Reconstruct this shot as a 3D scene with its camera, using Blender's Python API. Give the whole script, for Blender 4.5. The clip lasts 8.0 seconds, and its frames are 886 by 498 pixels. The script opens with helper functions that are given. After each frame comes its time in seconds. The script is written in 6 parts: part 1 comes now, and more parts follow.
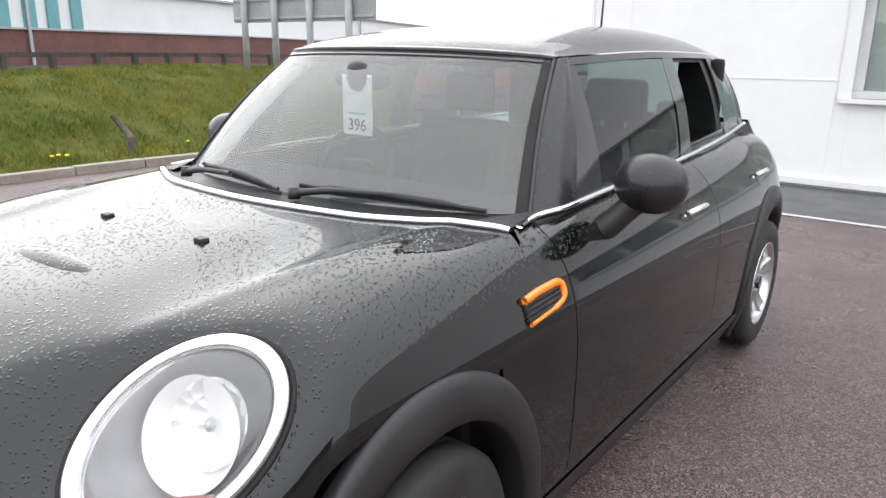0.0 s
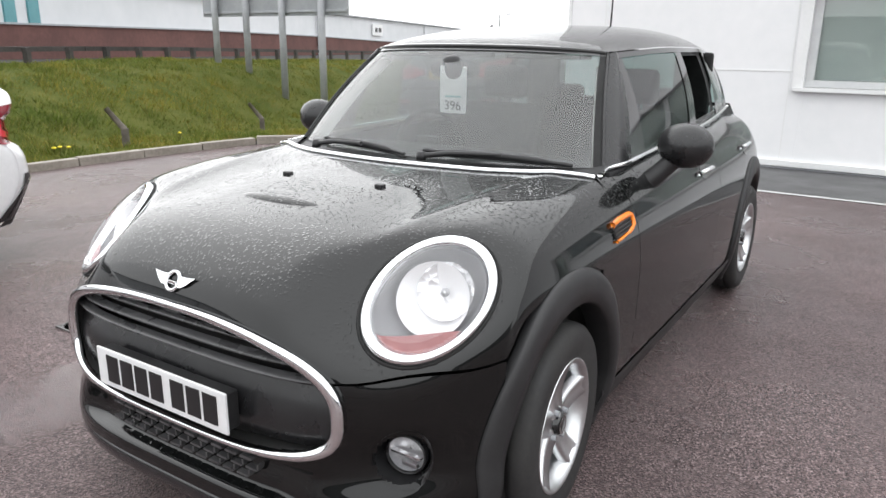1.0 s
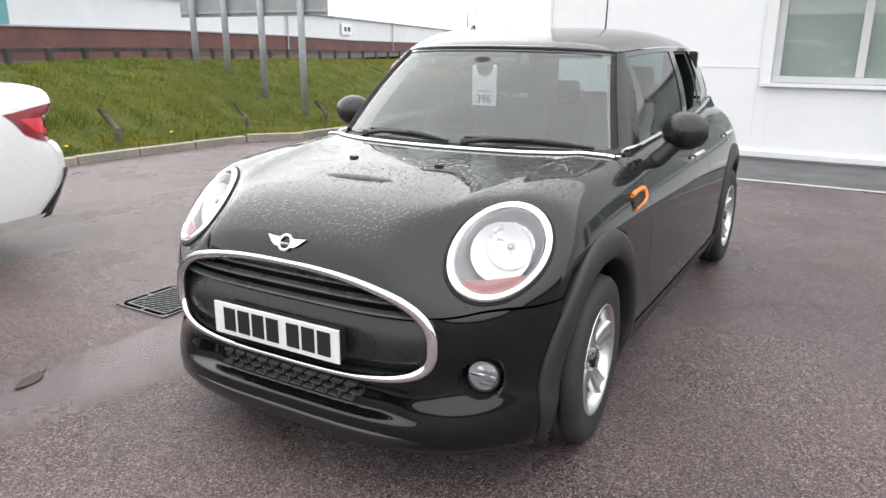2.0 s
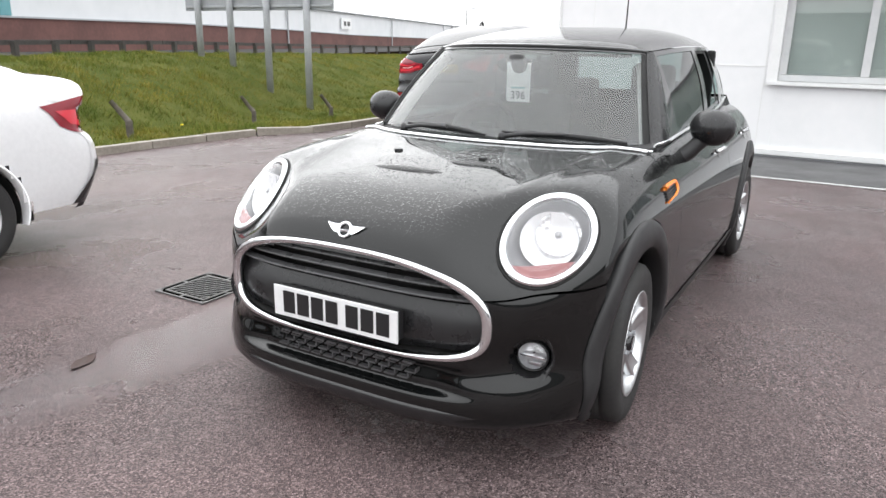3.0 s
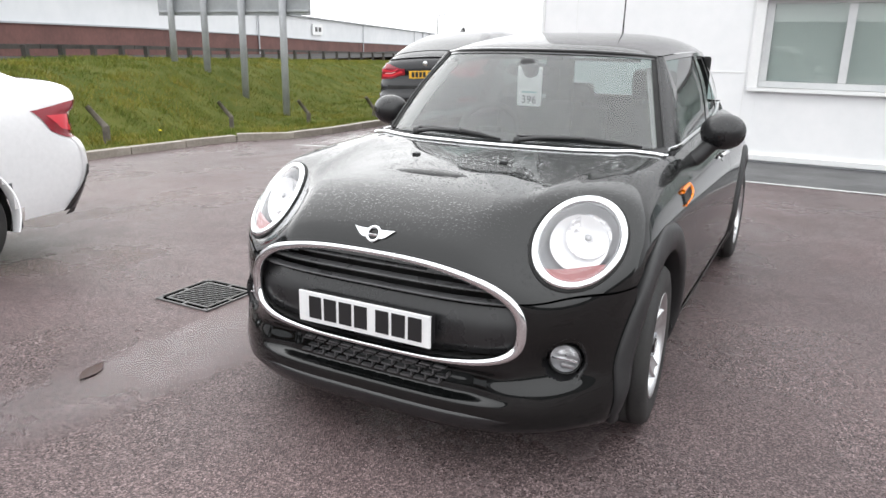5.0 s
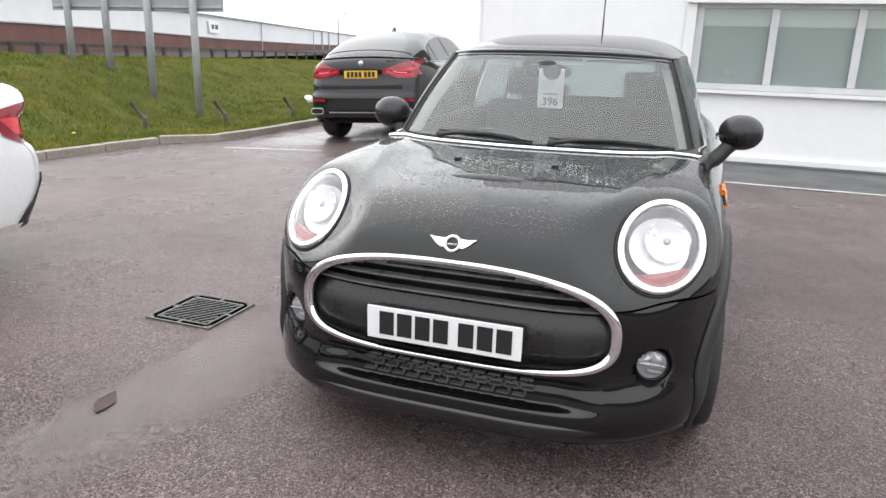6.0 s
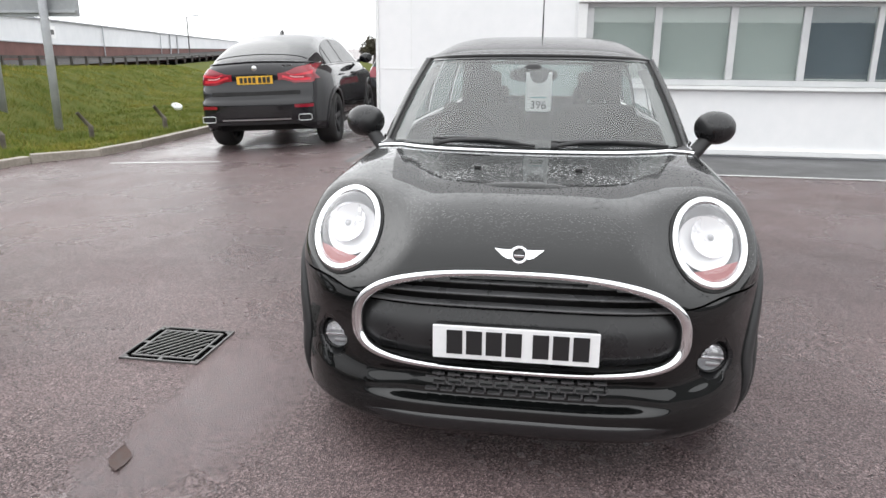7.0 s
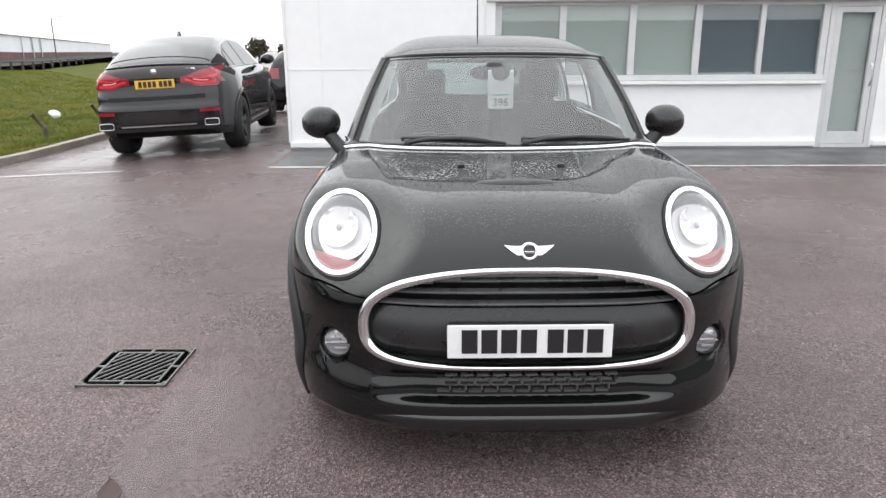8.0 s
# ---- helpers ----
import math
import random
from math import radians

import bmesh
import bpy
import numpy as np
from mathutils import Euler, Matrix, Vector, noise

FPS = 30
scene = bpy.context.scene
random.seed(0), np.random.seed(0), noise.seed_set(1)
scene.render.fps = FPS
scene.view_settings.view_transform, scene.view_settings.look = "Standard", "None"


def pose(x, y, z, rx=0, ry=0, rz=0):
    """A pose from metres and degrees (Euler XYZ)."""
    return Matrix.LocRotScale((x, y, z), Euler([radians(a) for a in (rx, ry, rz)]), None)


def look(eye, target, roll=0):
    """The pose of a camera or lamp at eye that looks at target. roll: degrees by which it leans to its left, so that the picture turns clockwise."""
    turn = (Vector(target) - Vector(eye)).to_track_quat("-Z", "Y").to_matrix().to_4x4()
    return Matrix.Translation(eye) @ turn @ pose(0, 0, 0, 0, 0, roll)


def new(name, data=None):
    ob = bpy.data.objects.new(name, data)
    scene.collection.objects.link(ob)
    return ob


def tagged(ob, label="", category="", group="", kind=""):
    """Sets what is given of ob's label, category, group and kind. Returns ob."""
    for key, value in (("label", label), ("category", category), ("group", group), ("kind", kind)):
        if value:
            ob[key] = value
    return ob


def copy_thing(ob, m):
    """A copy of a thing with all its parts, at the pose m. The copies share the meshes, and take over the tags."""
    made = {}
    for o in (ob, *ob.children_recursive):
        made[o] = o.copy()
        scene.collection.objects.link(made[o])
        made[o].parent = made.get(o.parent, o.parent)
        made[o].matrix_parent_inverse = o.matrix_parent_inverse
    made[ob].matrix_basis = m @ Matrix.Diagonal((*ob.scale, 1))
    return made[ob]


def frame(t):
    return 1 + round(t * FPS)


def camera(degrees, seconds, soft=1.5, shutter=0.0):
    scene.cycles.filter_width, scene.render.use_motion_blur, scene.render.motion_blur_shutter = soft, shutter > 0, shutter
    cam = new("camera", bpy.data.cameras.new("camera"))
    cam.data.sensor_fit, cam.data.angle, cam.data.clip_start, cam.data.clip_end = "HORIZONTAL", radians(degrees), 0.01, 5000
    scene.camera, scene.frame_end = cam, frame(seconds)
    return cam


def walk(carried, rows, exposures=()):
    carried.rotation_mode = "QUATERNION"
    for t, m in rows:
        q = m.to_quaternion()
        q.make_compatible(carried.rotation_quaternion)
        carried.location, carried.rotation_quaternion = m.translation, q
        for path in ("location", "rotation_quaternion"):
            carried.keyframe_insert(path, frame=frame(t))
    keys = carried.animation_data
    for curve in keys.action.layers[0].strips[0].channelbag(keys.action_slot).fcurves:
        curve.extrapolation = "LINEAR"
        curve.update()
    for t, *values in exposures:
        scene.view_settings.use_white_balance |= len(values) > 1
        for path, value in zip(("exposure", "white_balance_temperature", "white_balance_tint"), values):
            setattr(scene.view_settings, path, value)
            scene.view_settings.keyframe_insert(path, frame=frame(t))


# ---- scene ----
cam = camera(63.5, 8.0)
PATH = [
    (0, (1.549, -0.191, 1.363), (0.384, 1.343, 0.825), 0.7),
    (0.5, (1.527, -0.647, 1.387), (0.431, 0.93, 0.828), 0.7),
    (1, (1.551, -0.998, 1.373), (0.49, 0.605, 0.819), 0.6),
    (1.5, (1.526, -1.316, 1.381), (0.51, 0.315, 0.826), 0.2),
    (2, (1.547, -1.529, 1.386), (0.558, 0.118, 0.829), 0.3),
    (3.5, (1.422, -1.772, 1.399), (0.444, -0.123, 0.828), 0.9),
    (4, (1.412, -1.775, 1.398), (0.434, -0.126, 0.831), 0.6),
    (4.5, (1.374, -1.786, 1.393), (0.411, -0.127, 0.828), 0.7),
    (5, (1.289, -1.831, 1.383), (0.379, -0.138, 0.832), 1.1),
    (5.2, (1.215, -1.847, 1.372), (0.324, -0.142, 0.824), 1.7),
    (6.3, (0.536, -2.014, 1.374), (-0.017, -0.171, 0.828), 1.0),
    (6.5, (0.423, -2.026, 1.375), (-0.061, -0.163, 0.83), 0.6),
    (7, (0.113, -2.073, 1.394), (-0.2, -0.174, 0.853), 0.4),
    (7.5, (-0.097, -2.067, 1.384), (-0.26, -0.15, 0.838), 0.2),
    (8, (-0.248, -2.081, 1.39), (-0.27, -0.156, 0.848), -0.3),
]
walk(cam, [(t, look(eye, target, roll)) for t, eye, target, roll in PATH],
     exposures=[(0, 0.20), (0.5, 0.11), (1.0, 0.03), (2.0, 0.14), (3.5, 0.19), (5.0, 0.17), (6.5, 0.12), (8.0, 0.11)])


# ---------------------------------------------------------------- world and light
world = bpy.data.worlds.new("overcast_sky")
scene.world = world
world.use_nodes = True
wn, wl = world.node_tree.nodes, world.node_tree.links
wn.clear()
sky = wn.new("ShaderNodeTexSky")
sky.sky_type = "NISHITA"
sky.sun_disc = False
sky.sun_elevation = radians(25)
sky.sun_rotation = radians(290)
sky.air_density, sky.dust_density, sky.ozone_density = 1.0, 2.0, 1.0
grey = wn.new("ShaderNodeHueSaturation")
grey.inputs["Saturation"].default_value = 0.06
cloud = wn.new("ShaderNodeMix")       # a closed cloud cover evens the sky out
cloud.data_type = "RGBA"
cloud.inputs["Factor"].default_value = 0.88
# the cloud is brighter overhead than at the horizon, and glows where the low sun stands behind it
SUN_WAY = Vector((-0.80, 0.30, 0.45)).normalized()
updown = wn.new("ShaderNodeTexCoord")
apart = wn.new("ShaderNodeSeparateXYZ")
rise = wn.new("ShaderNodeMapRange")
rise.inputs["From Min"].default_value, rise.inputs["From Max"].default_value = 0.0, 1.0
rise.inputs["To Min"].default_value, rise.inputs["To Max"].default_value = 11.0, 18.0
near_sun = wn.new("ShaderNodeVectorMath")
near_sun.operation = "DOT_PRODUCT"
near_sun.inputs[1].default_value = SUN_WAY
ahead = wn.new("ShaderNodeMath")
ahead.operation = "MAXIMUM"
ahead.inputs[1].default_value = 0.0
lobe = wn.new("ShaderNodeMath")
lobe.operation = "POWER"
lobe.inputs[1].default_value = 4.0
glow = wn.new("ShaderNodeMath")
glow.operation = "MULTIPLY_ADD"
glow.inputs[1].default_value = 2.5
white = wn.new("ShaderNodeVectorMath")
white.operation = "SCALE"
white.inputs[0].default_value = (0.985, 1.0, 1.02)
wl.new(updown.outputs["Generated"], apart.inputs[0])
wl.new(apart.outputs["Z"], rise.inputs["Value"])
wl.new(updown.outputs["Generated"], near_sun.inputs[0])
wl.new(near_sun.outputs["Value"], ahead.inputs[0])
wl.new(ahead.outputs[0], lobe.inputs[0])
wl.new(lobe.outputs[0], glow.inputs[0])
wl.new(rise.outputs["Result"], glow.inputs[2])
wl.new(glow.outputs[0], white.inputs["Scale"])
wl.new(white.outputs[0], cloud.inputs["B"])
bg = wn.new("ShaderNodeBackground")
bg.inputs["Strength"].default_value = 0.15
wo = wn.new("ShaderNodeOutputWorld")
wl.new(sky.outputs["Color"], grey.inputs["Color"])
wl.new(grey.outputs["Color"], cloud.inputs["A"])
wl.new(cloud.outputs["Result"], bg.inputs["Color"])
wl.new(bg.outputs["Background"], wo.inputs["Surface"])

sun = new("sun", bpy.data.lights.new("sun", "SUN"))
sun.data.energy, sun.data.angle, sun.data.color = 0.5, radians(80), (1.0, 0.98, 0.95)
sun.matrix_world = look(SUN_WAY * 20, (0, 0, 0))


# ---------------------------------------------------------------- materials
def material(name, colour, rough=0.5, metal=0.0, spec=0.5, coat=0.0):
    m = bpy.data.materials.new(name)
    m.use_nodes = True
    b = m.node_tree.nodes["Principled BSDF"]
    b.inputs["Base Color"].default_value = (*colour, 1)
    b.inputs["Roughness"].default_value = rough
    b.inputs["Metallic"].default_value = metal
    b.inputs["Specular IOR Level"].default_value = spec
    b.inputs["Coat Weight"].default_value = coat
    b.inputs["Coat Roughness"].default_value = 0.03
    return m


def bsdf(m):
    return m.node_tree.nodes["Principled BSDF"]


def node(m, kind, **values):
    n = m.node_tree.nodes.new(kind)
    for key, value in values.items():
        n.inputs[key.replace("_", " ")].default_value = value
    return n


def link(m, a, b):
    m.node_tree.links.new(a, b)


def coords(m):
    return node(m, "ShaderNodeTexCoord").outputs["Object"]


def ramp(m, source, stops):
    n = node(m, "ShaderNodeValToRGB")
    el = n.color_ramp.elements
    while len(el) < len(stops):
        el.new(0.5)
    for e, (pos, c) in zip(el, stops):
        e.position = pos
        e.color = (*c, 1) if len(c) == 3 else c
    link(m, source, n.inputs["Fac"])
    return n.outputs["Color"]


def noise_of(m, scale, detail=4.0, rough=0.55, vec=None):
    n = node(m, "ShaderNodeTexNoise", Scale=scale, Detail=detail, Roughness=rough)
    link(m, vec or coords(m), n.inputs["Vector"])
    return n.outputs["Fac"]


def bump(m, height, strength, distance, before=None):
    n = node(m, "ShaderNodeBump", Strength=strength, Distance=distance)
    link(m, height, n.inputs["Height"])
    if before:
        link(m, before, n.inputs["Normal"])
    return n.outputs["Normal"]


def worn(name, a, b, scale, rough, rough2=None, metal=0.0, bump_scale=0.0, strength=0.2, distance=0.002, coat=0.0):
    """Two tones of one surface mixed by noise at two scales, with a fine relief."""
    m = material(name, a, rough, metal, coat=coat)
    big, small = noise_of(m, scale), noise_of(m, scale * 9, 3)
    mix = node(m, "ShaderNodeMath")
    mix.operation = "MULTIPLY_ADD"
    link(m, big, mix.inputs[0])
    mix.inputs[1].default_value = 0.65
    half = node(m, "ShaderNodeMath")
    half.operation = "MULTIPLY"
    link(m, small, half.inputs[0])
    half.inputs[1].default_value = 0.35
    link(m, half.outputs[0], mix.inputs[2])
    link(m, ramp(m, mix.outputs[0], [(0.36, a), (0.64, b)]), bsdf(m).inputs["Base Color"])
    if rough2 is not None:
        link(m, ramp(m, big, [(0.35, (rough,) * 3), (0.65, (rough2,) * 3)]), bsdf(m).inputs["Roughness"])
    if bump_scale:
        link(m, bump(m, noise_of(m, bump_scale, 3), strength, distance), bsdf(m).inputs["Normal"])
    return m


def car_paint(name, colour, wet=True):
    m = material(name, colour, 0.35, 0.0, 0.02 if max(colour) < 0.1 else 0.5, coat=1.0)
    bsdf(m).inputs["Coat IOR"].default_value = 1.52
    flake = noise_of(m, 30, 3)
    dim = 0.8 if max(colour) < 0.1 else 0.97
    link(m, ramp(m, flake, [(0.3, tuple(c * dim for c in colour)), (0.7, tuple(c / dim for c in colour))]), bsdf(m).inputs["Base Color"])
    if wet:
        # rain drops: small domes on two random lattices, thicker in patches
        co = coords(m)
        layers = []
        for scale, size, low, high in ((100.0, 0.30, 0.28, 0.42), (56.0, 0.27, 0.36, 0.52)):
            v = node(m, "ShaderNodeTexVoronoi", Scale=scale, Randomness=1.0)
            link(m, co, v.inputs["Vector"])
            dome = ramp(m, v.outputs["Distance"], [(0.0, (1, 1, 1)), (size * 0.5, (0.8, 0.8, 0.8)), (size, (0, 0, 0))])
            where = ramp(m, noise_of(m, 3.2, 4), [(low, (0, 0, 0)), (high, (1, 1, 1))])
            one = node(m, "ShaderNodeMath")
            one.operation = "MULTIPLY"
            link(m, dome, one.inputs[0])
            link(m, where, one.inputs[1])
            layers.append(one.outputs[0])
        both = node(m, "ShaderNodeMath")
        both.operation = "MAXIMUM"
        link(m, layers[0], both.inputs[0])
        link(m, layers[1], both.inputs[1])
        face = node(m, "ShaderNodeSeparateXYZ")
        link(m, node(m, "ShaderNodeNewGeometry").outputs["Normal"], face.inputs[0])
        upward = ramp(m, face.outputs["Z"], [(0.48, (0, 0, 0)), (0.74, (1, 1, 1))])
        lying = node(m, "ShaderNodeMath")      # drops stay where the panel is not too steep
        lying.operation = "MULTIPLY"
        link(m, both.outputs[0], lying.inputs[0])
        link(m, upward, lying.inputs[1])
        normal = bump(m, lying.outputs[0], 0.78, 0.0025)
        link(m, normal, bsdf(m).inputs["Coat Normal"])
        film = ramp(m, noise_of(m, 6.0, 5), [(0.42, (0.02,) * 3), (0.70, (0.09,) * 3)])
        link(m, film, bsdf(m).inputs["Coat Roughness"])
    return m


def glass(name, tint, rough=0.0, face=0.075):
    """A thin pane: mostly clear, with the gloss of its two faces, stronger at a slant."""
    m = material(name, tint, rough)
    nodes = m.node_tree.nodes
    nodes.remove(bsdf(m))
    see = nodes.new("ShaderNodeBsdfTransparent")
    see.inputs["Color"].default_value = (*tint, 1)
    gloss = nodes.new("ShaderNodeBsdfGlossy")
    gloss.inputs["Roughness"].default_value = rough
    slant = nodes.new("ShaderNodeLayerWeight")
    slant.inputs["Blend"].default_value = 0.5
    power = nodes.new("ShaderNodeMath")
    power.operation = "POWER"
    power.inputs[1].default_value = 4.5
    link(m, slant.outputs["Facing"], power.inputs[0])
    scale = nodes.new("ShaderNodeMapRange")
    scale.inputs["To Min"].default_value = face
    link(m, power.outputs[0], scale.inputs["Value"])
    mix = nodes.new("ShaderNodeMixShader")
    link(m, scale.outputs["Result"], mix.inputs[0])
    link(m, see.outputs[0], mix.inputs[1])
    link(m, gloss.outputs[0], mix.inputs[2])
    link(m, mix.outputs[0], nodes["Material Output"].inputs["Surface"])
    return m


def wet_asphalt():
    m = material("wet_asphalt", (0.05, 0.045, 0.045), 0.4, spec=0.20)
    co = coords(m)
    stone = node(m, "ShaderNodeTexVoronoi", Scale=180.0)
    link(m, co, stone.inputs["Vector"])
    tone = ramp(m, stone.outputs["Color"], [(0.12, (0.036, 0.0280, 0.0285)), (0.45, (0.090, 0.069, 0.070)), (0.72, (0.165, 0.127, 0.128)), (0.95, (0.32, 0.258, 0.257))])
    patch = ramp(m, noise_of(m, 0.55, 5, vec=co), [(0.32, (0.84, 0.82, 0.82)), (0.7, (1.24, 1.16, 1.14))])
    mul = node(m, "ShaderNodeMix")
    mul.data_type, mul.blend_type = "RGBA", "MULTIPLY"
    mul.inputs["Factor"].default_value = 1.0
    link(m, tone, mul.inputs["A"])
    link(m, patch, mul.inputs["B"])
    link(m, mul.outputs["Result"], bsdf(m).inputs["Base Color"])
    wet = ramp(m, noise_of(m, 0.9, 6, 0.6, vec=co), [(0.36, (0.20,) * 3), (0.64, (0.44,) * 3)])
    link(m, wet, bsdf(m).inputs["Roughness"])
    relief = bump(m, stone.outputs["Distance"], 0.75, 0.005)
    relief = bump(m, noise_of(m, 2.2, 2, vec=co), 0.05, 0.02, relief)
    link(m, relief, bsdf(m).inputs["Normal"])
    return m


PAINT = car_paint("black_paint", (0.0035, 0.004, 0.004))
BUMPER_PAINT = car_paint("black_bumper_paint", (0.0035, 0.004, 0.004), False)
ROOF = car_paint("black_roof_paint", (0.005, 0.005, 0.0055))
bsdf(ROOF).inputs["Coat Weight"].default_value = 0.9
BLACK_GLOSS = material("gloss_black", (0.012, 0.012, 0.013), 0.12, coat=0.5)
PLASTIC = worn("black_plastic", (0.014, 0.014, 0.015), (0.024, 0.024, 0.025), 7, 0.40, 0.55, bump_scale=900, strength=0.15, distance=0.0005)
RUBBER = worn("tyre_rubber", (0.016, 0.016, 0.017), (0.032, 0.031, 0.030), 9, 0.6, 0.8, bump_scale=300, strength=0.2, distance=0.0006)
DARK = worn("dark_lining", (0.010, 0.010, 0.010), (0.02, 0.02, 0.02), 8, 0.85)
CHROME = material("chrome", (0.86, 0.87, 0.88), 0.07, 1.0)
SILVER = worn("silver_alloy", (0.62, 0.63, 0.64), (0.72, 0.73, 0.74), 10, 0.28, 0.38, 1.0)
REFLECTOR = material("lamp_reflector", (0.95, 0.95, 0.95), 0.3, 0.25)
FACETS = material("faceted_reflector", (0.95, 0.95, 0.96), 0.2, 0.45)
cells = node(FACETS, "ShaderNodeTexVoronoi", Scale=34.0)
link(FACETS, coords(FACETS), cells.inputs["Vector"])
link(FACETS, bump(FACETS, cells.outputs["Distance"], 1.0, 0.009), bsdf(FACETS).inputs["Normal"])
LAMP_GREY = worn("lamp_housing", (0.34, 0.34, 0.35), (0.46, 0.46, 0.47), 20, 0.3)
LAMP_DARK = worn("dark_lamp_housing", (0.10, 0.10, 0.105), (0.17, 0.17, 0.175), 30, 0.25, 0.4, 0.6)
GLASS = glass("clear_glass", (0.88, 0.915, 0.90))


def rainy_glass():
    """A windscreen with a misted film of rain that scatters a little light."""
    m = glass("rainy_glass", (0.70, 0.74, 0.73), 0.0, 0.10)
    nodes = m.node_tree.nodes
    out = nodes["Material Output"]
    clear = out.inputs["Surface"].links[0].from_socket
    film = nodes.new("ShaderNodeBsdfDiffuse")
    film.inputs["Color"].default_value = (0.24, 0.245, 0.245, 1)
    amount = ramp(m, noise_of(m, 5.0, 6, 0.65), [(0.30, (0.14,) * 3), (0.75, (0.36,) * 3)])
    mix = nodes.new("ShaderNodeMixShader")
    link(m, amount, mix.inputs[0])
    link(m, clear, mix.inputs[1])
    link(m, film.outputs[0], mix.inputs[2])
    link(m, mix.outputs[0], out.inputs["Surface"])
    return m


RAINY = rainy_glass()
TINT = glass("green_tinted_glass", (0.36, 0.46, 0.44))
LENS = glass("lamp_lens", (0.90, 0.90, 0.91), 0.02, 0.07)
ORANGE = material("orange_lens", (0.95, 0.24, 0.01), 0.2, coat=0.6)
PINK = worn("dull_red_lens", (0.30, 0.115, 0.115), (0.40, 0.17, 0.165), 30, 0.3, coat=0.4)
RED = material("red_lens", (0.24, 0.008, 0.020), 0.15, coat=0.8)
RED_BRIGHT = material("bright_red_lens", (0.66, 0.032, 0.055), 0.2, coat=0.8)
RED_PALE = material("pale_light_strip", (0.80, 0.42, 0.42), 0.25, coat=0.8)
SLAT = worn("satin_slat", (0.05, 0.05, 0.052), (0.08, 0.08, 0.082), 9, 0.25, 0.36)
SATIN = worn("satin_black", (0.012, 0.012, 0.013), (0.02, 0.02, 0.021), 9, 0.22, 0.34)
LINING = worn("pale_lining", (0.48, 0.48, 0.47), (0.56, 0.56, 0.55), 9, 0.8)
FABRIC = worn("dark_seat_cloth", (0.018, 0.018, 0.020), (0.032, 0.032, 0.034), 12, 0.9, bump_scale=500, strength=0.3)
PLATE = worn("white_plate", (0.74, 0.75, 0.76), (0.82, 0.82, 0.82), 6, 0.3)
PLATE_Y = worn("yellow_plate", (0.75, 0.42, 0.03), (0.82, 0.48, 0.05), 6, 0.3)
INK = material("black_print", (0.015, 0.015, 0.016), 0.4)
PAPER = worn("white_card", (0.78, 0.80, 0.80), (0.84, 0.85, 0.85), 8, 0.6)
ASPHALT = wet_asphalt()
STRIP = worn("dark_smooth_tarmac", (0.045, 0.045, 0.047), (0.075, 0.073, 0.075), 1.5, 0.32, 0.5, bump_scale=120, strength=0.4, distance=0.003)
CLAD = worn("white_cladding", (0.78, 0.79, 0.80), (0.84, 0.84, 0.85), 0.7, 0.4, 0.5)
CLAD_FAR = worn("pale_cladding", (0.62, 0.64, 0.66), (0.72, 0.73, 0.75), 0.12, 0.5)
TRIM = worn("white_trim", (0.74, 0.75, 0.75), (0.80, 0.80, 0.80), 3, 0.4)
ALU = worn("grey_aluminium", (0.52, 0.53, 0.54), (0.60, 0.61, 0.61), 3, 0.4, 0.5)
KERB = worn("concrete_kerb", (0.20, 0.178, 0.150), (0.36, 0.325, 0.28), 3, 0.75, bump_scale=60, strength=0.4, distance=0.004)
BRICK_FAR = worn("red_brown_brickwork", (0.105, 0.05, 0.045), (0.16, 0.075, 0.065), 0.6, 0.85)
STEEL = worn("galvanised_steel", (0.30, 0.31, 0.33), (0.40, 0.41, 0.43), 3, 0.5, 0.65, 0.0)
SIGN_BACK = worn("grey_sign_back", (0.27, 0.285, 0.30), (0.34, 0.35, 0.365), 1.4, 0.5)
WOOD = worn("weathered_wood", (0.07, 0.06, 0.05), (0.15, 0.13, 0.11), 9, 0.85, bump_scale=80, strength=0.4)
DARK_WOOD = worn("dark_barrier", (0.035, 0.032, 0.031), (0.07, 0.062, 0.058), 2, 0.8)
EARTH = worn("grass_earth", (0.050, 0.068, 0.014), (0.105, 0.108, 0.030), 1.1, 0.95, bump_scale=30, strength=0.6, distance=0.02)
bsdf(EARTH).inputs["Specular IOR Level"].default_value = 0.05
WHITE_PAINT = car_paint("white_paint", (0.78, 0.78, 0.79), False)
LINE = worn("road_marking", (0.40, 0.40, 0.40), (0.62, 0.62, 0.61), 9, 0.5)
TEAL = worn("teal_panel", (0.10, 0.28, 0.31), (0.13, 0.33, 0.36), 2, 0.45)


# ---------------------------------------------------------------- mesh helpers
def mesh_of(name, verts, faces, mat, smooth=True):
    me = bpy.data.meshes.new(name)
    me.from_pydata([tuple(map(float, v)) for v in verts], [], faces)
    me.materials.append(mat)
    if smooth:
        me.polygons.foreach_set("use_smooth", [True] * len(me.polygons))
    me.update()
    return me


def place(name, me, parent=None, label="", at=None):
    ob = new(name, me)
    if parent:
        ob.parent = parent
    if at is not None:
        ob.matrix_basis = at
    if label:
        tagged(ob, label)
    return ob


def shape(name, verts, faces, mat, parent=None, label="", smooth=True):
    return place(name, mesh_of(name, verts, faces, mat, smooth), parent, label)


def part(name, bm, mat, parent=None, label="", smooth=False):
    me = bpy.data.meshes.new(name)
    bm.to_mesh(me)
    bm.free()
    me.materials.append(mat)
    if smooth:
        me.polygons.foreach_set("use_smooth", [True] * len(me.polygons))
    return place(name, me, parent, label)


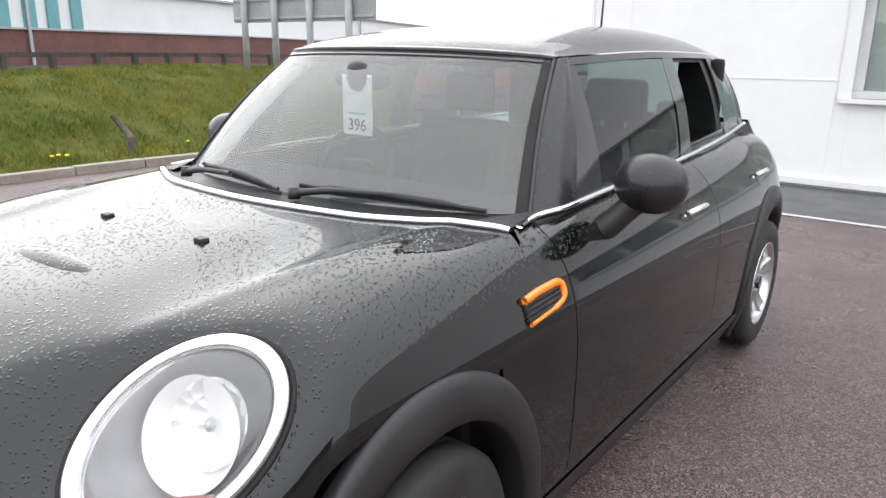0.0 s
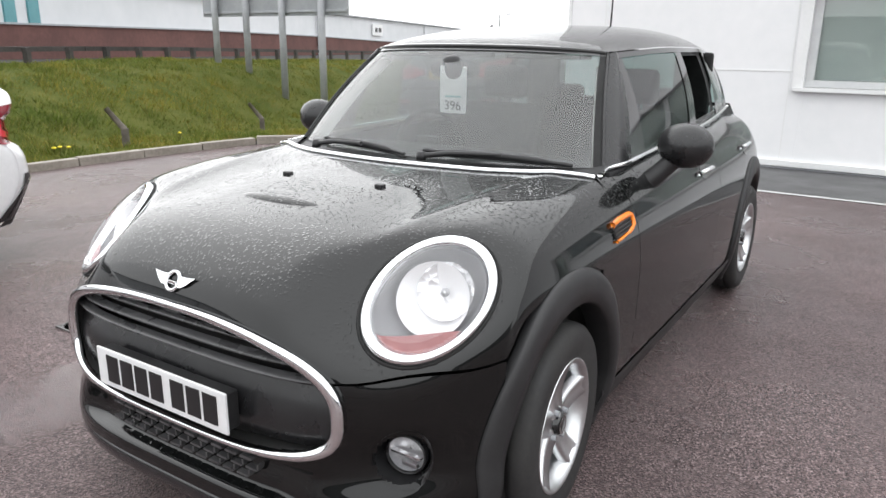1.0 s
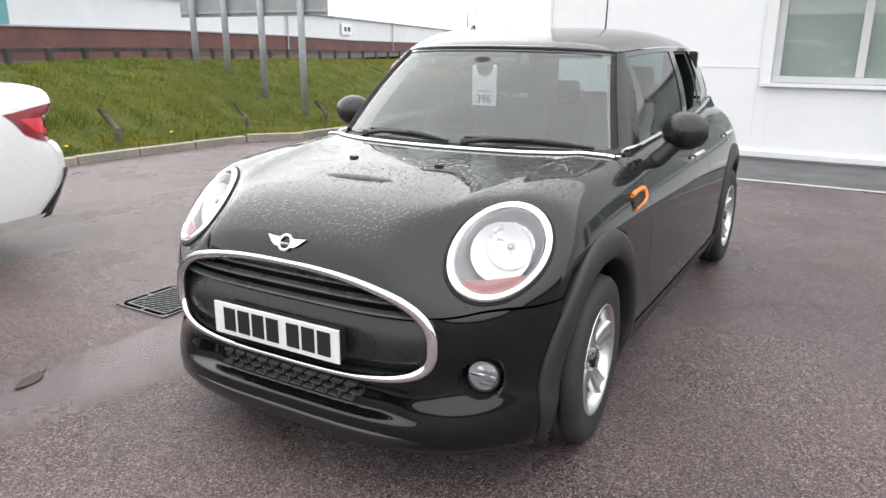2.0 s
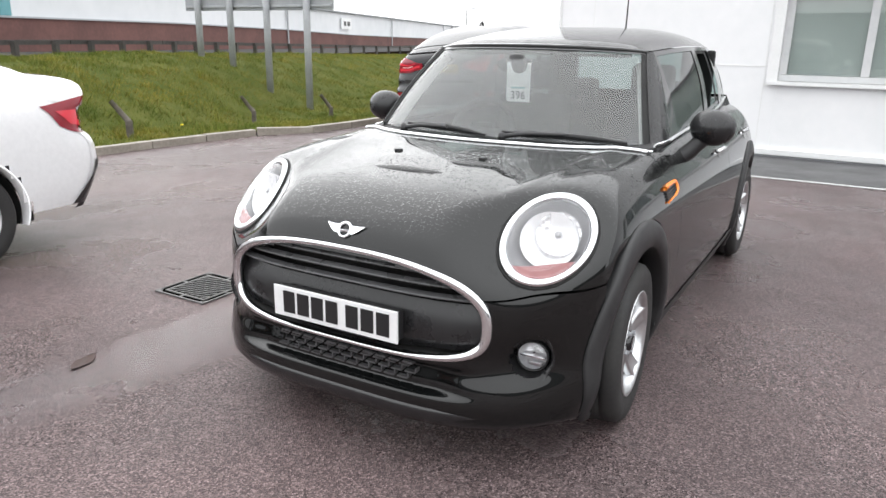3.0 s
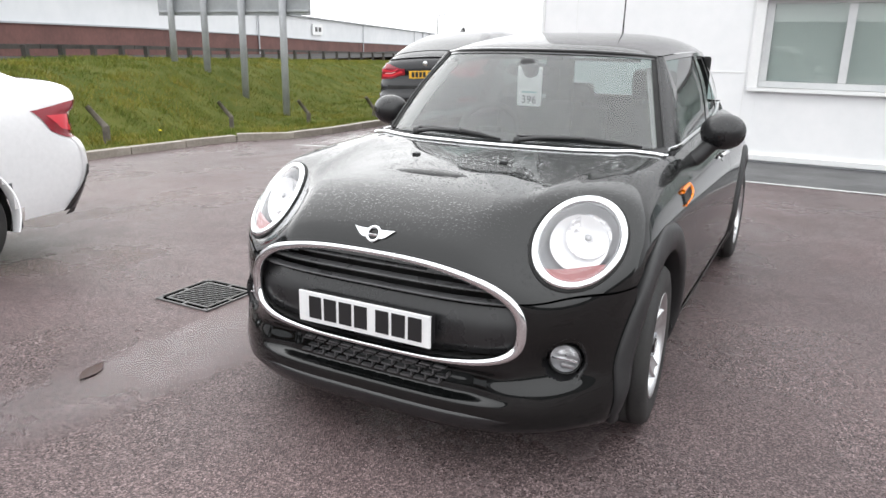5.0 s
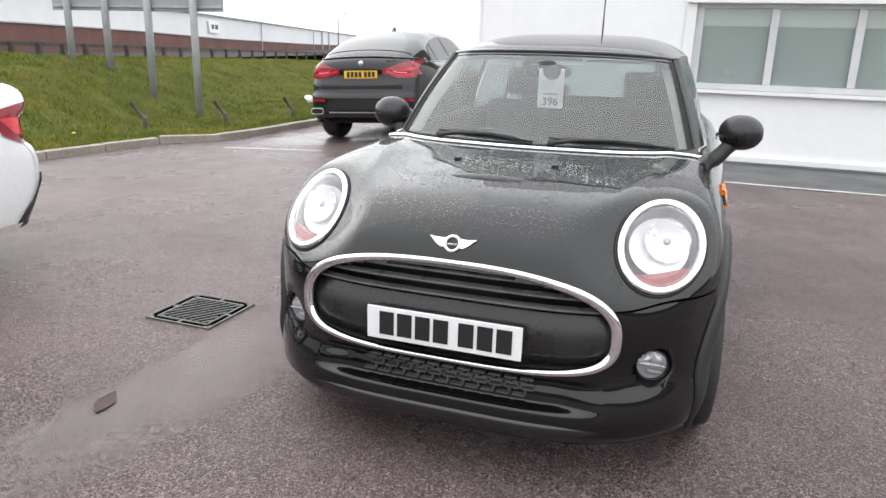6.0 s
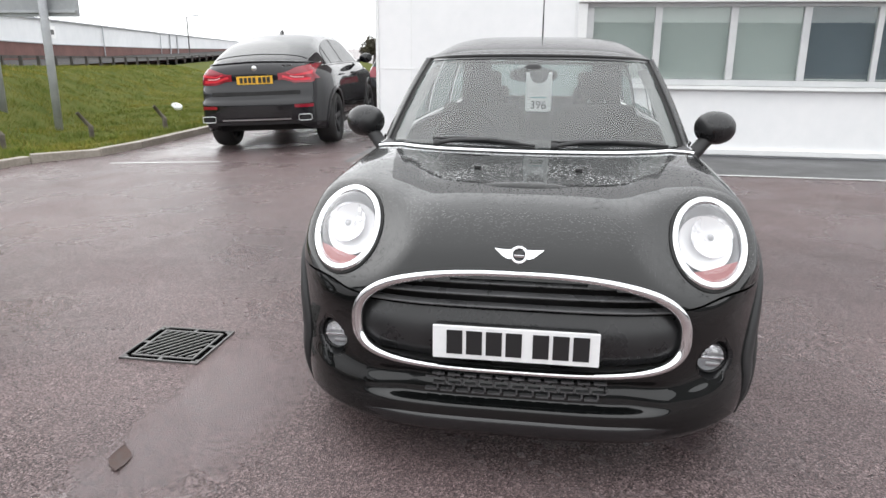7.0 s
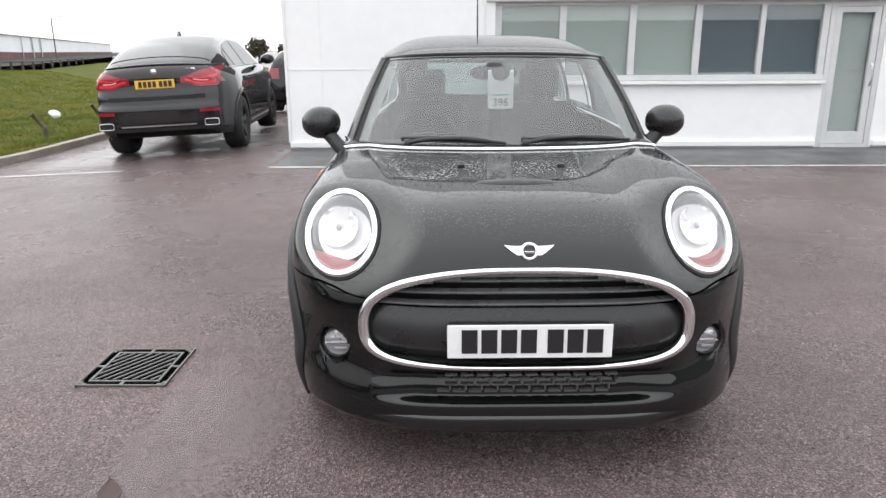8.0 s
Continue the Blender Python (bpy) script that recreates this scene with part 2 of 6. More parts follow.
def thing(name, label, category, at=None, group="", kind=""):
    ob = new(name)
    ob.empty_display_size = 0.2
    if at is not None:
        ob.matrix_basis = at
    return tagged(ob, label, category, group, kind)


def box_bm(x0, x1, y0, y1, z0, z1, bevel=0.0, seg=2):
    bm = bmesh.new()
    bmesh.ops.create_cube(bm, size=1)
    for v in bm.verts:
        v.co = Vector(((x0 + x1) / 2 + v.co.x * (x1 - x0), (y0 + y1) / 2 + v.co.y * (y1 - y0), (z0 + z1) / 2 + v.co.z * (z1 - z0)))
    if bevel:
        bmesh.ops.bevel(bm, geom=bm.edges[:], offset=bevel, segments=seg, profile=0.6, affect="EDGES")
    return bm


def box(name, dims, mat, parent=None, label="", bevel=0.004, seg=2):
    return part(name, box_bm(*dims, bevel, seg), mat, parent, label)


def grid_faces(n, m, closed=False):
    out = []
    for i in range(n - 1):
        for j in range(m - 1 if not closed else m):
            k = (j + 1) % m
            out.append((i * m + j, i * m + k, (i + 1) * m + k, (i + 1) * m + j))
    return out


def tube(name, pts, radius, mat, parent=None, label="", sides=8, flat=1.0, closed=False, up=(0, 0, 1)):
    """A rod along points; flat squeezes it along its second axis; radius may be a list."""
    P = np.array(pts, float)
    n = len(P)
    R = np.full(n, radius) if np.isscalar(radius) else np.array(radius, float)
    T = np.gradient(P, axis=0)
    if closed:
        T = np.roll(P, -1, 0) - np.roll(P, 1, 0)
    T /= np.linalg.norm(T, axis=1)[:, None] + 1e-12
    ref = np.array(up, float)
    A = np.cross(T, ref)
    A /= np.linalg.norm(A, axis=1)[:, None] + 1e-9
    B = np.cross(T, A)
    ang = np.linspace(0, 2 * np.pi, sides, endpoint=False)
    V = P[:, None] + R[:, None, None] * (np.cos(ang)[None, :, None] * A[:, None] + flat * np.sin(ang)[None, :, None] * B[:, None])
    verts = V.reshape(-1, 3)
    faces = []
    for i in range(n if closed else n - 1):
        for j in range(sides):
            k, i2 = (j + 1) % sides, (i + 1) % n
            faces.append((i * sides + j, i * sides + k, i2 * sides + k, i2 * sides + j))
    if not closed:
        faces.append(tuple(range(sides)))
        faces.append(tuple(reversed(range((n - 1) * sides, n * sides))))
    return shape(name, verts, faces, mat, parent, label)


def curve(xs, ys):
    """A smooth curve through given stations."""
    xs, ys = np.array(xs, float), np.array(ys, float)
    d = np.diff(ys) / np.diff(xs)
    m = np.empty_like(ys)
    m[0], m[-1] = d[0], d[-1]
    same = d[:-1] * d[1:] > 0
    m[1:-1] = np.where(same, 2 * d[:-1] * d[1:] / np.where(same, d[:-1] + d[1:], 1), 0)

    def f(x):
        x = np.clip(np.asarray(x, float), xs[0], xs[-1])
        i = np.clip(np.searchsorted(xs, x) - 1, 0, len(xs) - 2)
        h = xs[i + 1] - xs[i]
        t = (x - xs[i]) / h
        return (2 * t**3 - 3 * t**2 + 1) * ys[i] + (t**3 - 2 * t**2 + t) * h * m[i] + (-2 * t**3 + 3 * t**2) * ys[i + 1] + (t**3 - t**2) * h * m[i + 1]

    return f


def line3(pts, n):
    """n points along a smooth line through a few places, evenly spaced."""
    P = np.array(pts, float)
    s = np.r_[0, np.cumsum(np.linalg.norm(np.diff(P, axis=0), axis=1))]
    q = np.linspace(0, s[-1], n)
    return np.stack([curve(s, P[:, k])(q) for k in range(3)], 1)


def coons(bottom, top, left, right):
    """A patch between four edges; bottom and top run from left to right, left and right from bottom to top."""
    m, n = len(bottom), len(left)
    u, v = np.linspace(0, 1, m)[None, :, None], np.linspace(0, 1, n)[:, None, None]
    B, T, L, R = bottom[None], top[None], left[:, None], right[:, None]
    c = (1 - u) * (1 - v) * bottom[0] + u * (1 - v) * bottom[-1] + (1 - u) * v * top[0] + u * v * top[-1]
    return (1 - v) * B + v * T + (1 - u) * L + u * R - c


def smax(a, b, k):
    return 0.5 * (a + b + np.sqrt((a - b) ** 2 + k * k))


def step(x, a, b):
    t = np.clip((x - a) / (b - a), 0, 1)
    return t * t * (3 - 2 * t)


def patch(name, P, mat, parent, label="", keep=None, flip=False, thick=0.0):
    """A grid of places as one mesh; keep drops faces by their middle; thick folds the rim inwards."""
    n, m = P.shape[:2]
    V = P.reshape(-1, 3)
    F = grid_faces(n, m)
    if keep is not None:
        F = [f for f in F if keep(V[list(f)].mean(0))]
    if flip:
        F = [f[::-1] for f in F]
    return shape(name, V, F, mat, parent, label)


def mirrored(P):
    Q = P.copy()
    Q[..., 0] *= -1
    return Q


# ---------------------------------------------------------------- ground, kerb, bank
KERB_LINE = [(-7.75, -30), (-7.62, 0), (-7.55, 4.0), (-7.4, 6.0), (-7.15, 7.15), (-6.62, 7.5), (-6.5, 8.3), (-6.5, 11.0), (-6.7, 16.0), (-7.6, 26.0), (-11, 45), (-30, 100)]
kerb_x = curve([p[1] for p in KERB_LINE], [p[0] for p in KERB_LINE])


def lot_z(x, y=0.0):
    """The car park falls gently away beyond the drain."""
    return -0.045 * np.clip(-np.asarray(x, float) - 2.5, 0, 6.9)


def sheet(name, xs, ys, height, mat, label, kind="structure"):
    X, Y = np.meshgrid(xs, ys)
    V = np.stack([X, Y, height(X, Y)], -1)
    ob = shape(name, V.reshape(-1, 3), grid_faces(len(ys), len(xs)), mat, None, label)
    return tagged(ob, label, "", "", kind)


xs = np.r_[-900, -300, -120, -60, -30, -16, -14, -12, -11, -10, -9, np.arange(-8.6, -5.9, 0.15), np.arange(-5.5, 12.1, 0.5), 20, 40, 90, 300, 900]
ys = np.r_[-900, -300, -120, -40, np.arange(-12, 20.1, 0.5), 30, 60, 120, 300, 900]
tagged(sheet("ground", xs, ys, lambda X, Y: lot_z(X) - 0.7 * step(kerb_x(Y) - X, 0.3, 1.2), ASPHALT, "wet dark brown-grey tarmac of a car park with exposed stone"), category="ground")

ALONG = np.array([-0.335, 0.942])
AWAY = np.array([-0.942, -0.335])
BANK = curve([0, 5.7, 6.5, 7.7, 9.1, 10.4, 11.4, 12.6], [0, 0, 0.02, 0.42, 0.88, 1.06, 1.08, 0.95])


def bank_z(X, Y):
    q = AWAY[0] * X + AWAY[1] * Y
    s = ALONG[0] * X + ALONG[1] * Y
    fall = 1.0 - 0.016 * np.clip(s - 16, 0, 45) - 0.004 * np.clip(s - 61, 0, 100)
    dip = 0.30 * step(Y, 5.5, 12.5) * step(kerb_x(Y) - X, 0.4, 2.6)
    return lot_z(X) + 0.07 - dip + (BANK(q) + dip * step(q, 7.0, 9.5)) * fall


ys = np.r_[np.arange(-30, -2, 2.0), np.arange(-2, 30, 0.4), np.arange(30, 46, 2), np.arange(46, 101, 6)]
us = np.linspace(0, 1, 42)
rows = []
for y in ys:
    x0 = kerb_x(y) - 0.13
    x1 = -(12.6 + 0.335 * y) / 0.942
    rows.append(np.stack([x0 + (min(x1, x0 - 1) - x0) * us, np.full_like(us, y)], 1))
G = np.array(rows)
bump_z = np.array([[noise.noise((p[0] * 1.3, p[1] * 1.3, 0)) * 0.05 + noise.noise((p[0] * 0.4, p[1] * 0.4, 3)) * 0.06 for p in r] for r in G])
edge = np.clip(us * 12, 0, 1)[None, :]
Z = bank_z(G[..., 0], G[..., 1]) + bump_z * edge
bank = patch("grass_bank", np.dstack([G, Z]), EARTH, None)
tagged(bank, "rough green grass bank with yellowed patches behind the kerb", "grass", kind="structure")

def kerb_stones():
    k = thing("kerb", "weathered concrete kerb of long stones along the grass", "kerb", kind="structure")
    L = 0.915
    bm = box_bm(-L / 2 + 0.004, L / 2 - 0.004, -0.0, 0.14, -0.12, 0.105, 0.012)
    me = bpy.data.meshes.new("kerb_stone")
    bm.to_mesh(me)
    bm.free()
    me.materials.append(KERB)
    y = -6.0
    while y < 27:
        x = float(kerb_x(y))
        y2 = y
        while math.hypot(float(kerb_x(y2)) - x, y2 - y) < L:
            y2 += 0.01
        x2 = float(kerb_x(y2))
        a = math.degrees(math.atan2(y2 - y, x2 - x))
        mx, my = (x + x2) / 2, (y + y2) / 2
        place("kerb_stone", me, k, at=pose(mx, my, float(lot_z(mx)) + random.uniform(-0.006, 0.006), 0, 0, a + random.uniform(-0.5, 0.5)))
        y = y2


kerb_stones()

# road on top of the bank, in front of the long warehouse
V, F = [], []
for s in (-60, 0, 16, 60, 120, 400):
    for q in (12.4, 22.4):
        p = ALONG * s + AWAY * q
        V.append((p[0], p[1], 0.62 * (1 - 0.012 * max(0, min(s, 70) - 16))))
F = [(i * 2, i * 2 + 1, i * 2 + 3, i * 2 + 2) for i in range(5)]
ROAD = worn("dry_grey_road", (0.06, 0.058, 0.058), (0.10, 0.097, 0.095), 0.5, 0.9, bump_scale=60, strength=0.4, distance=0.01)
bsdf(ROAD).inputs["Specular IOR Level"].default_value = 0.0
bsdf(ROAD).inputs["Roughness"].default_value = 1.0
tagged(shape("road", V, F, ROAD), "grey tarmac road along the top of the bank", "road", kind="structure")


def grass_blades(count, seed):
    rng = np.random.default_rng(seed)
    y = -4 + 50 * rng.uniform(0, 1, count) ** 1.35
    u = rng.uniform(0.004, 0.98, count)
    x0 = kerb_x(y) - 0.15
    x1 = np.minimum(-(12.6 + 0.335 * y) / 0.942, x0 - 1)
    x = x0 + (x1 - x0) * u
    z = bank_z(x, y) - 0.03
    clump = np.array([noise.noise((a * 1.7, b * 1.7, 5)) for a, b in zip(x, y)])
    z += np.array([noise.noise((a * 1.3, b * 1.3, 0)) * 0.05 + noise.noise((a * 0.4, b * 0.4, 3)) * 0.06 for a, b in zip(x, y)]) * np.clip(u * 12, 0, 1)
    tuft = np.array([noise.noise((a * 5.5, b * 5.5, 11)) for a, b in zip(x, y)])
    h = (0.045 + 0.08 * np.clip(clump + 0.35, 0, 1) + 0.10 * np.clip(tuft, 0, 1)) * rng.uniform(0.5, 1.4, count)
    a = rng.uniform(0, 2 * np.pi, count)
    lean = rng.uniform(0.2, 1.1, count) * h
    la = rng.uniform(0, 2 * np.pi, count)
    w = rng.uniform(0.004, 0.011, count)
    base = np.stack([x, y, z], 1)
    side = np.stack([np.cos(a) * w, np.sin(a) * w, 0 * w], 1)
    tip = base + np.stack([np.cos(la) * lean, np.sin(la) * lean, h], 1)
    V = np.stack([base - side, base + side, tip], 1).reshape(-1, 3)
    me = bpy.data.meshes.new("grass")
    me.vertices.add(len(V))
    me.vertices.foreach_set("co", V.ravel())
    me.loops.add(len(V))
    me.loops.foreach_set("vertex_index", np.arange(len(V)))
    me.polygons.add(count)
    me.polygons.foreach_set("loop_start", np.arange(count) * 3)
    me.update(calc_edges=True)
    m = material("grass_blades", (0.07, 0.09, 0.025), 0.7)
    geo = node(m, "ShaderNodeNewGeometry")
    tone = ramp(m, geo.outputs["Random Per Island"], [(0.0, (0.090, 0.116, 0.018)), (0.45, (0.135, 0.155, 0.028)), (0.8, (0.180, 0.178, 0.044)), (1.0, (0.25, 0.215, 0.085))])
    big = ramp(m, noise_of(m, 0.75, 5, 0.62), [(0.36, (0.62, 0.80, 0.62)), (0.5, (1.0, 1.02, 0.95)), (0.66, (1.5, 1.22, 1.0))])
    mul = node(m, "ShaderNodeMix")
    mul.data_type, mul.blend_type = "RGBA", "MULTIPLY"
    mul.inputs["Factor"].default_value = 1.0
    link(m, tone, mul.inputs["A"])
    link(m, big, mul.inputs["B"])
    link(m, mul.outputs["Result"], bsdf(m).inputs["Base Color"])
    bsdf(m).inputs["Specular IOR Level"].default_value = 0.1
    me.materials.append(m)
    return tagged(new("grass", me), "rough tufts of green and yellowed grass on the bank", "grass", kind="stuff")


grass_blades(430000, 4)

# white lines and the smoother strip in front of the building
def flat_strip(name, x0, x1, y0, y1, mat, label, lift=0.004, n=12):
    xs = np.linspace(x0, x1, n)
    V = [(x, y, float(lot_z(x)) + lift) for x in xs for y in (y0, y1)]
    F = [(i * 2, i * 2 + 2, i * 2 + 3, i * 2 + 1) for i in range(n - 1)]
    return tagged(shape(name, V, F, mat), label, "marking", kind="structure")


flat_strip("pavement", -2.6, 16, 6.57, 8.12, STRIP, "smooth dark tarmac strip along the white building")
flat_strip("line", -2.45, 16, 6.47, 6.55, LINE, "thin worn white line on the tarmac", 0.005)
flat_strip("line", -5.95, -4.35, 6.72, 6.80, LINE, "worn white bay line on the tarmac", 0.005)

# ---------------------------------------------------------------- white building
WALL = 8.12
LO, HI = 0.0, 4.6


def wall_piece(name, x0, x1, z0, z1, y0=WALL, y1=WALL + 0.3):
    return tagged(box(name, (x0, x1, y0, y1, z0, z1), CLAD, None, bevel=0.004), "white metal-clad wall of the low building", "wall", kind="structure")


wall_piece("wall_corner", -2.5, 0.36, LO, HI)
wall_piece("wall_under_window", 0.36, 4.90, LO, 0.93)
wall_piece("wall_over_window", 0.36, 5.66, 1.98, HI)
wall_piece("wall_beside_door", 5.66, 16, LO, HI)
wall_piece("wall_side", -2.5, -2.2, LO, HI, WALL + 0.3, 11.2)
wall_piece("wall_rear", -2.2, 16, LO, HI, 11.0, 11.2)
box_roof = tagged(box("ceiling", (-2.5, 16, WALL, 26, HI, HI + 0.2), CLAD), "flat roof of the white building", "roof", kind="structure")

# cladding joints, corner trim, plinth
for dims in ((-2.5, 0.30, WALL - 0.006, WALL, 1.095, 1.112), (-2.04, -2.028, WALL - 0.005, WALL, 0.10, HI), (0.20, 0.212, WALL - 0.005, WALL, 0.10, HI)):
    tagged(box("trim", dims, TRIM, None, bevel=0.001), "thin joint between white wall panels", "trim", kind="structure")
for x0, x1 in ((-2.52, 4.88), (5.68, 16)):
    tagged(box("baseboard", (x0, x1, WALL - 0.045, WALL, 0.03, 0.10), TRIM), "white metal drip edge at the foot of the wall", "trim", kind="structure")
    tagged(box("baseboard", (x0, x1, WALL - 0.02, WALL, -0.12, 0.027), STEEL), "grey plinth under the wall", "trim", kind="structure")
tagged(box("trim", (-2.54, -2.5, WALL - 0.03, WALL + 0.12, 0.10, HI), TRIM), "white corner trim of the building", "trim", kind="structure")
tagged(box("trim", (0.24, 5.66, WALL - 0.10, WALL, 1.985, 2.05), TRIM), "white lintel over the window band", "trim", kind="structure")
tagged(box("trim", (0.24, 0.36, WALL - 0.05, WALL, 0.93, 1.983), TRIM), "white window reveal", "trim", kind="structure")


def window_band():
    w = thing("window_1", "long window band with grey aluminium frames", "window", kind="structure")
    box("window_sill", (0.26, 4.90, WALL - 0.08, WALL + 0.1, 0.885, 0.93), TRIM, w, "white metal sill")
    y0, y1 = WALL + 0.02, WALL + 0.09
    for nm, d in (("frame_rail", (0.36, 4.90, y0, y1, 0.932, 1.01)), ("frame_rail", (0.36, 4.90, y0, y1, 1.93, 1.98))):
        box(nm, d, ALU, w)
    posts = [0.36, 1.24, 2.19, 3.08, 3.96, 4.80]
    for i, x in enumerate(posts):
        box("mullion", (x, x + (0.09 if i not in (4,) else 0.07), y0 - 0.004, y1 + 0.004, 1.012, 1.928), ALU, w)
    # boards added close behind the panes: pale for three, darker for two
    pane_backing = worn("pale_backing", (0.47, 0.485, 0.48), (0.55, 0.56, 0.555), 1.2, 0.7)
    dark = worn("blue_grey_backing", (0.13, 0.15, 0.185), (0.16, 0.18, 0.215), 1.2, 0.7)
    for i in range(5):
        x0, x1 = posts[i] + (0.09 if i != 4 else 0.07), posts[i + 1]
        box("pane", (x0, x1, y0 + 0.03, y0 + 0.038, 1.01, 1.93), GLASS, w, bevel=0).visible_shadow = False
        box("pane_backing", (x0, x1, y0 + 0.072, y0 + 0.08, 0.99, 1.95), pane_backing if i < 3 else dark, w, "pale green-grey board behind the pane" if i < 3 else "blue-grey board behind the pane", bevel=0.002)
        box("backing_bar", (x0 + 0.02, x1 - 0.02, y0 + 0.055, y0 + 0.069, 1.015, 1.035), ALU, w)


window_band()


def glazed_door():
    d = thing("door_1", "grey aluminium glazed door with a pull handle", "door", kind="structure")
    y0, y1 = WALL + 0.02, WALL + 0.10
    for nm, dims in (("jamb", (4.90, 4.97, y0, y1, 0, 1.98)), ("jamb", (5.59, 5.66, y0, y1, 0, 1.98)), ("head", (4.97, 5.59, y0, y1, 1.90, 1.98)), ("threshold", (4.97, 5.59, y0 - 0.02, y1, 0, 0.05))):
        box(nm, dims, ALU, d)
    leaf = box("leaf_stile", (4.975, 5.06, y0 + 0.01, y1 - 0.01, 0.055, 1.895), ALU, d)
    box("leaf_stile", (5.50, 5.585, y0 + 0.01, y1 - 0.01, 0.055, 1.895), ALU, d)
    box("leaf_rail", (5.06, 5.50, y0 + 0.01, y1 - 0.01, 0.055, 0.22), ALU, d)
    box("leaf_rail", (5.06, 5.50, y0 + 0.01, y1 - 0.01, 1.82, 1.895), ALU, d)
    # added panel; its grey stands in for the lit room behind the door
    box("room_tone_panel", (5.05, 5.51, y0 + 0.10, y0 + 0.11, 0.21, 1.83), ALU, d, "grey panel added behind the glass for the lit room", bevel=0.002)
    box("pane", (5.06, 5.50, y0 + 0.04, y0 + 0.048, 0.22, 1.82), GLASS, d, bevel=0).visible_shadow = False
    tube("pull_handle", [(5.53, y0 - 0.01, 0.85), (5.53, y0 - 0.05, 0.87), (5.53, y0 - 0.05, 1.13), (5.53, y0 - 0.01, 1.15)], 0.012, SILVER, d)


glazed_door()
room = worn("dim_office_wall", (0.46, 0.45, 0.44), (0.54, 0.53, 0.52), 0.8, 0.8)
tagged(box("wall_inner", (-2.1, 15.8, 9.9, 10.0, 0, HI), room), "dim plain wall inside the building", "wall", kind="structure")
tagged(box("floor", (-2.2, 16, WALL + 0.3, 11.0, -0.1, 0.004), room), "plain floor inside the building", "floor", kind="structure")
for x in (4.9, 5.65):
    tagged(box("wall_inner", (x - 0.02 if x < 5 else x, x if x < 5 else x + 0.02, WALL + 0.3, 9.9, 0.005, HI), room), "dim inner wall beside the door", "wall", kind="structure")


# ---------------------------------------------------------------- long warehouse beyond the road
def oblique(s, q, z):
    p = ALONG * s + AWAY * q
    return (p[0], p[1], z)


def ob_box(name, s0, s1, q0, q1, z0, z1, mat, parent=None, label=""):
    V = [oblique(s, q, z) for z in (z0, z1) for q in (q0, q1) for s in (s0, s1)]
    F = [(0, 2, 3, 1), (4, 5, 7, 6), (0, 1, 5, 4), (2, 6, 7, 3), (0, 4, 6, 2), (1, 3, 7, 5)]
    bm = bmesh.new()
    vs = [bm.verts.new(v) for v in V]
    for f in F:
        bm.faces.new([vs[i] for i in f])
    bmesh.ops.recalc_face_normals(bm, faces=bm.faces[:])
    return part(name, bm, mat, parent, label)


def warehouse():
    w = thing("warehouse", "long low warehouse, pale cladding over a red-brown brick base", "building")
    def run(name, stations, q0, mat, lab):
        """A long wall whose foot and head follow the falling road."""
        V = [oblique(s, q, z) for s, a, b_ in stations for q, z in ((q0, a), (q0, b_), (34, b_), (34, a))]
        n = len(stations)
        F = [(4 * i + k, 4 * i + (k + 1) % 4, 4 * i + 4 + (k + 1) % 4, 4 * i + 4 + k) for i in range(n - 1) for k in range(4)] + [(3, 2, 1, 0), (4 * n - 4, 4 * n - 3, 4 * n - 2, 4 * n - 1)]
        return shape(name, V, F, mat, w, lab, smooth=False)
    mid = [(-40, 1.93), (36, 1.93), (52, 1.76), (68, 1.45), (112, 1.05), (240, 0.6)]
    eave = [(-40, 3.62), (36, 3.60), (52, 3.48), (68, 3.38), (112, 3.14), (240, 2.7)]
    run("brick_base", [(s, -2.0, z) for s, z in mid], 22.3, BRICK_FAR, "red-brown brick base")
    run("cladding", [(s, z, h) for (s, z), (_, h) in zip(mid, eave)], 22.34, CLAD_FAR, "pale ribbed metal cladding")
    run("roof", [(s, h, h + 0.12) for s, h in eave], 22.1, STEEL, "grey metal eaves")
    run("drip_rail", [(s, z - 0.04, z + 0.03) for s, z in mid], 22.22, STEEL, "")
    for s, q in ((-10, 0.06), (21.5, 0.06), (52, 0.09), (82.4, 0.11), (113, 0.12), (120.5, 0.30), (127, 0.30)):
        h = float(np.interp(s, [a for a, _ in eave], [b_ for _, b_ in eave]))
        ob_box("downpipe", s - q, s + q, 22.16, 22.215, h - 3.2, h - 0.02, STEEL, w)
    for s in (20.2, 21.4, 22.5, 23.7):
        ob_box("window", s, s + 0.55, 22.24, 22.34, 1.97, 3.4, TEAL, w, "tall narrow teal window panel")
    sign = ob_box("sign", 64.5, 67.3, 22.15, 22.26, 1.95, 2.95, PLATE, w, "small white wall sign with a dark mark")
    for s0, s1 in ((65.1, 65.7), (66.1, 66.8)):
        ob_box("print", s0, s1, 22.12, 22.146, 2.25, 2.65, INK, sign)


warehouse()


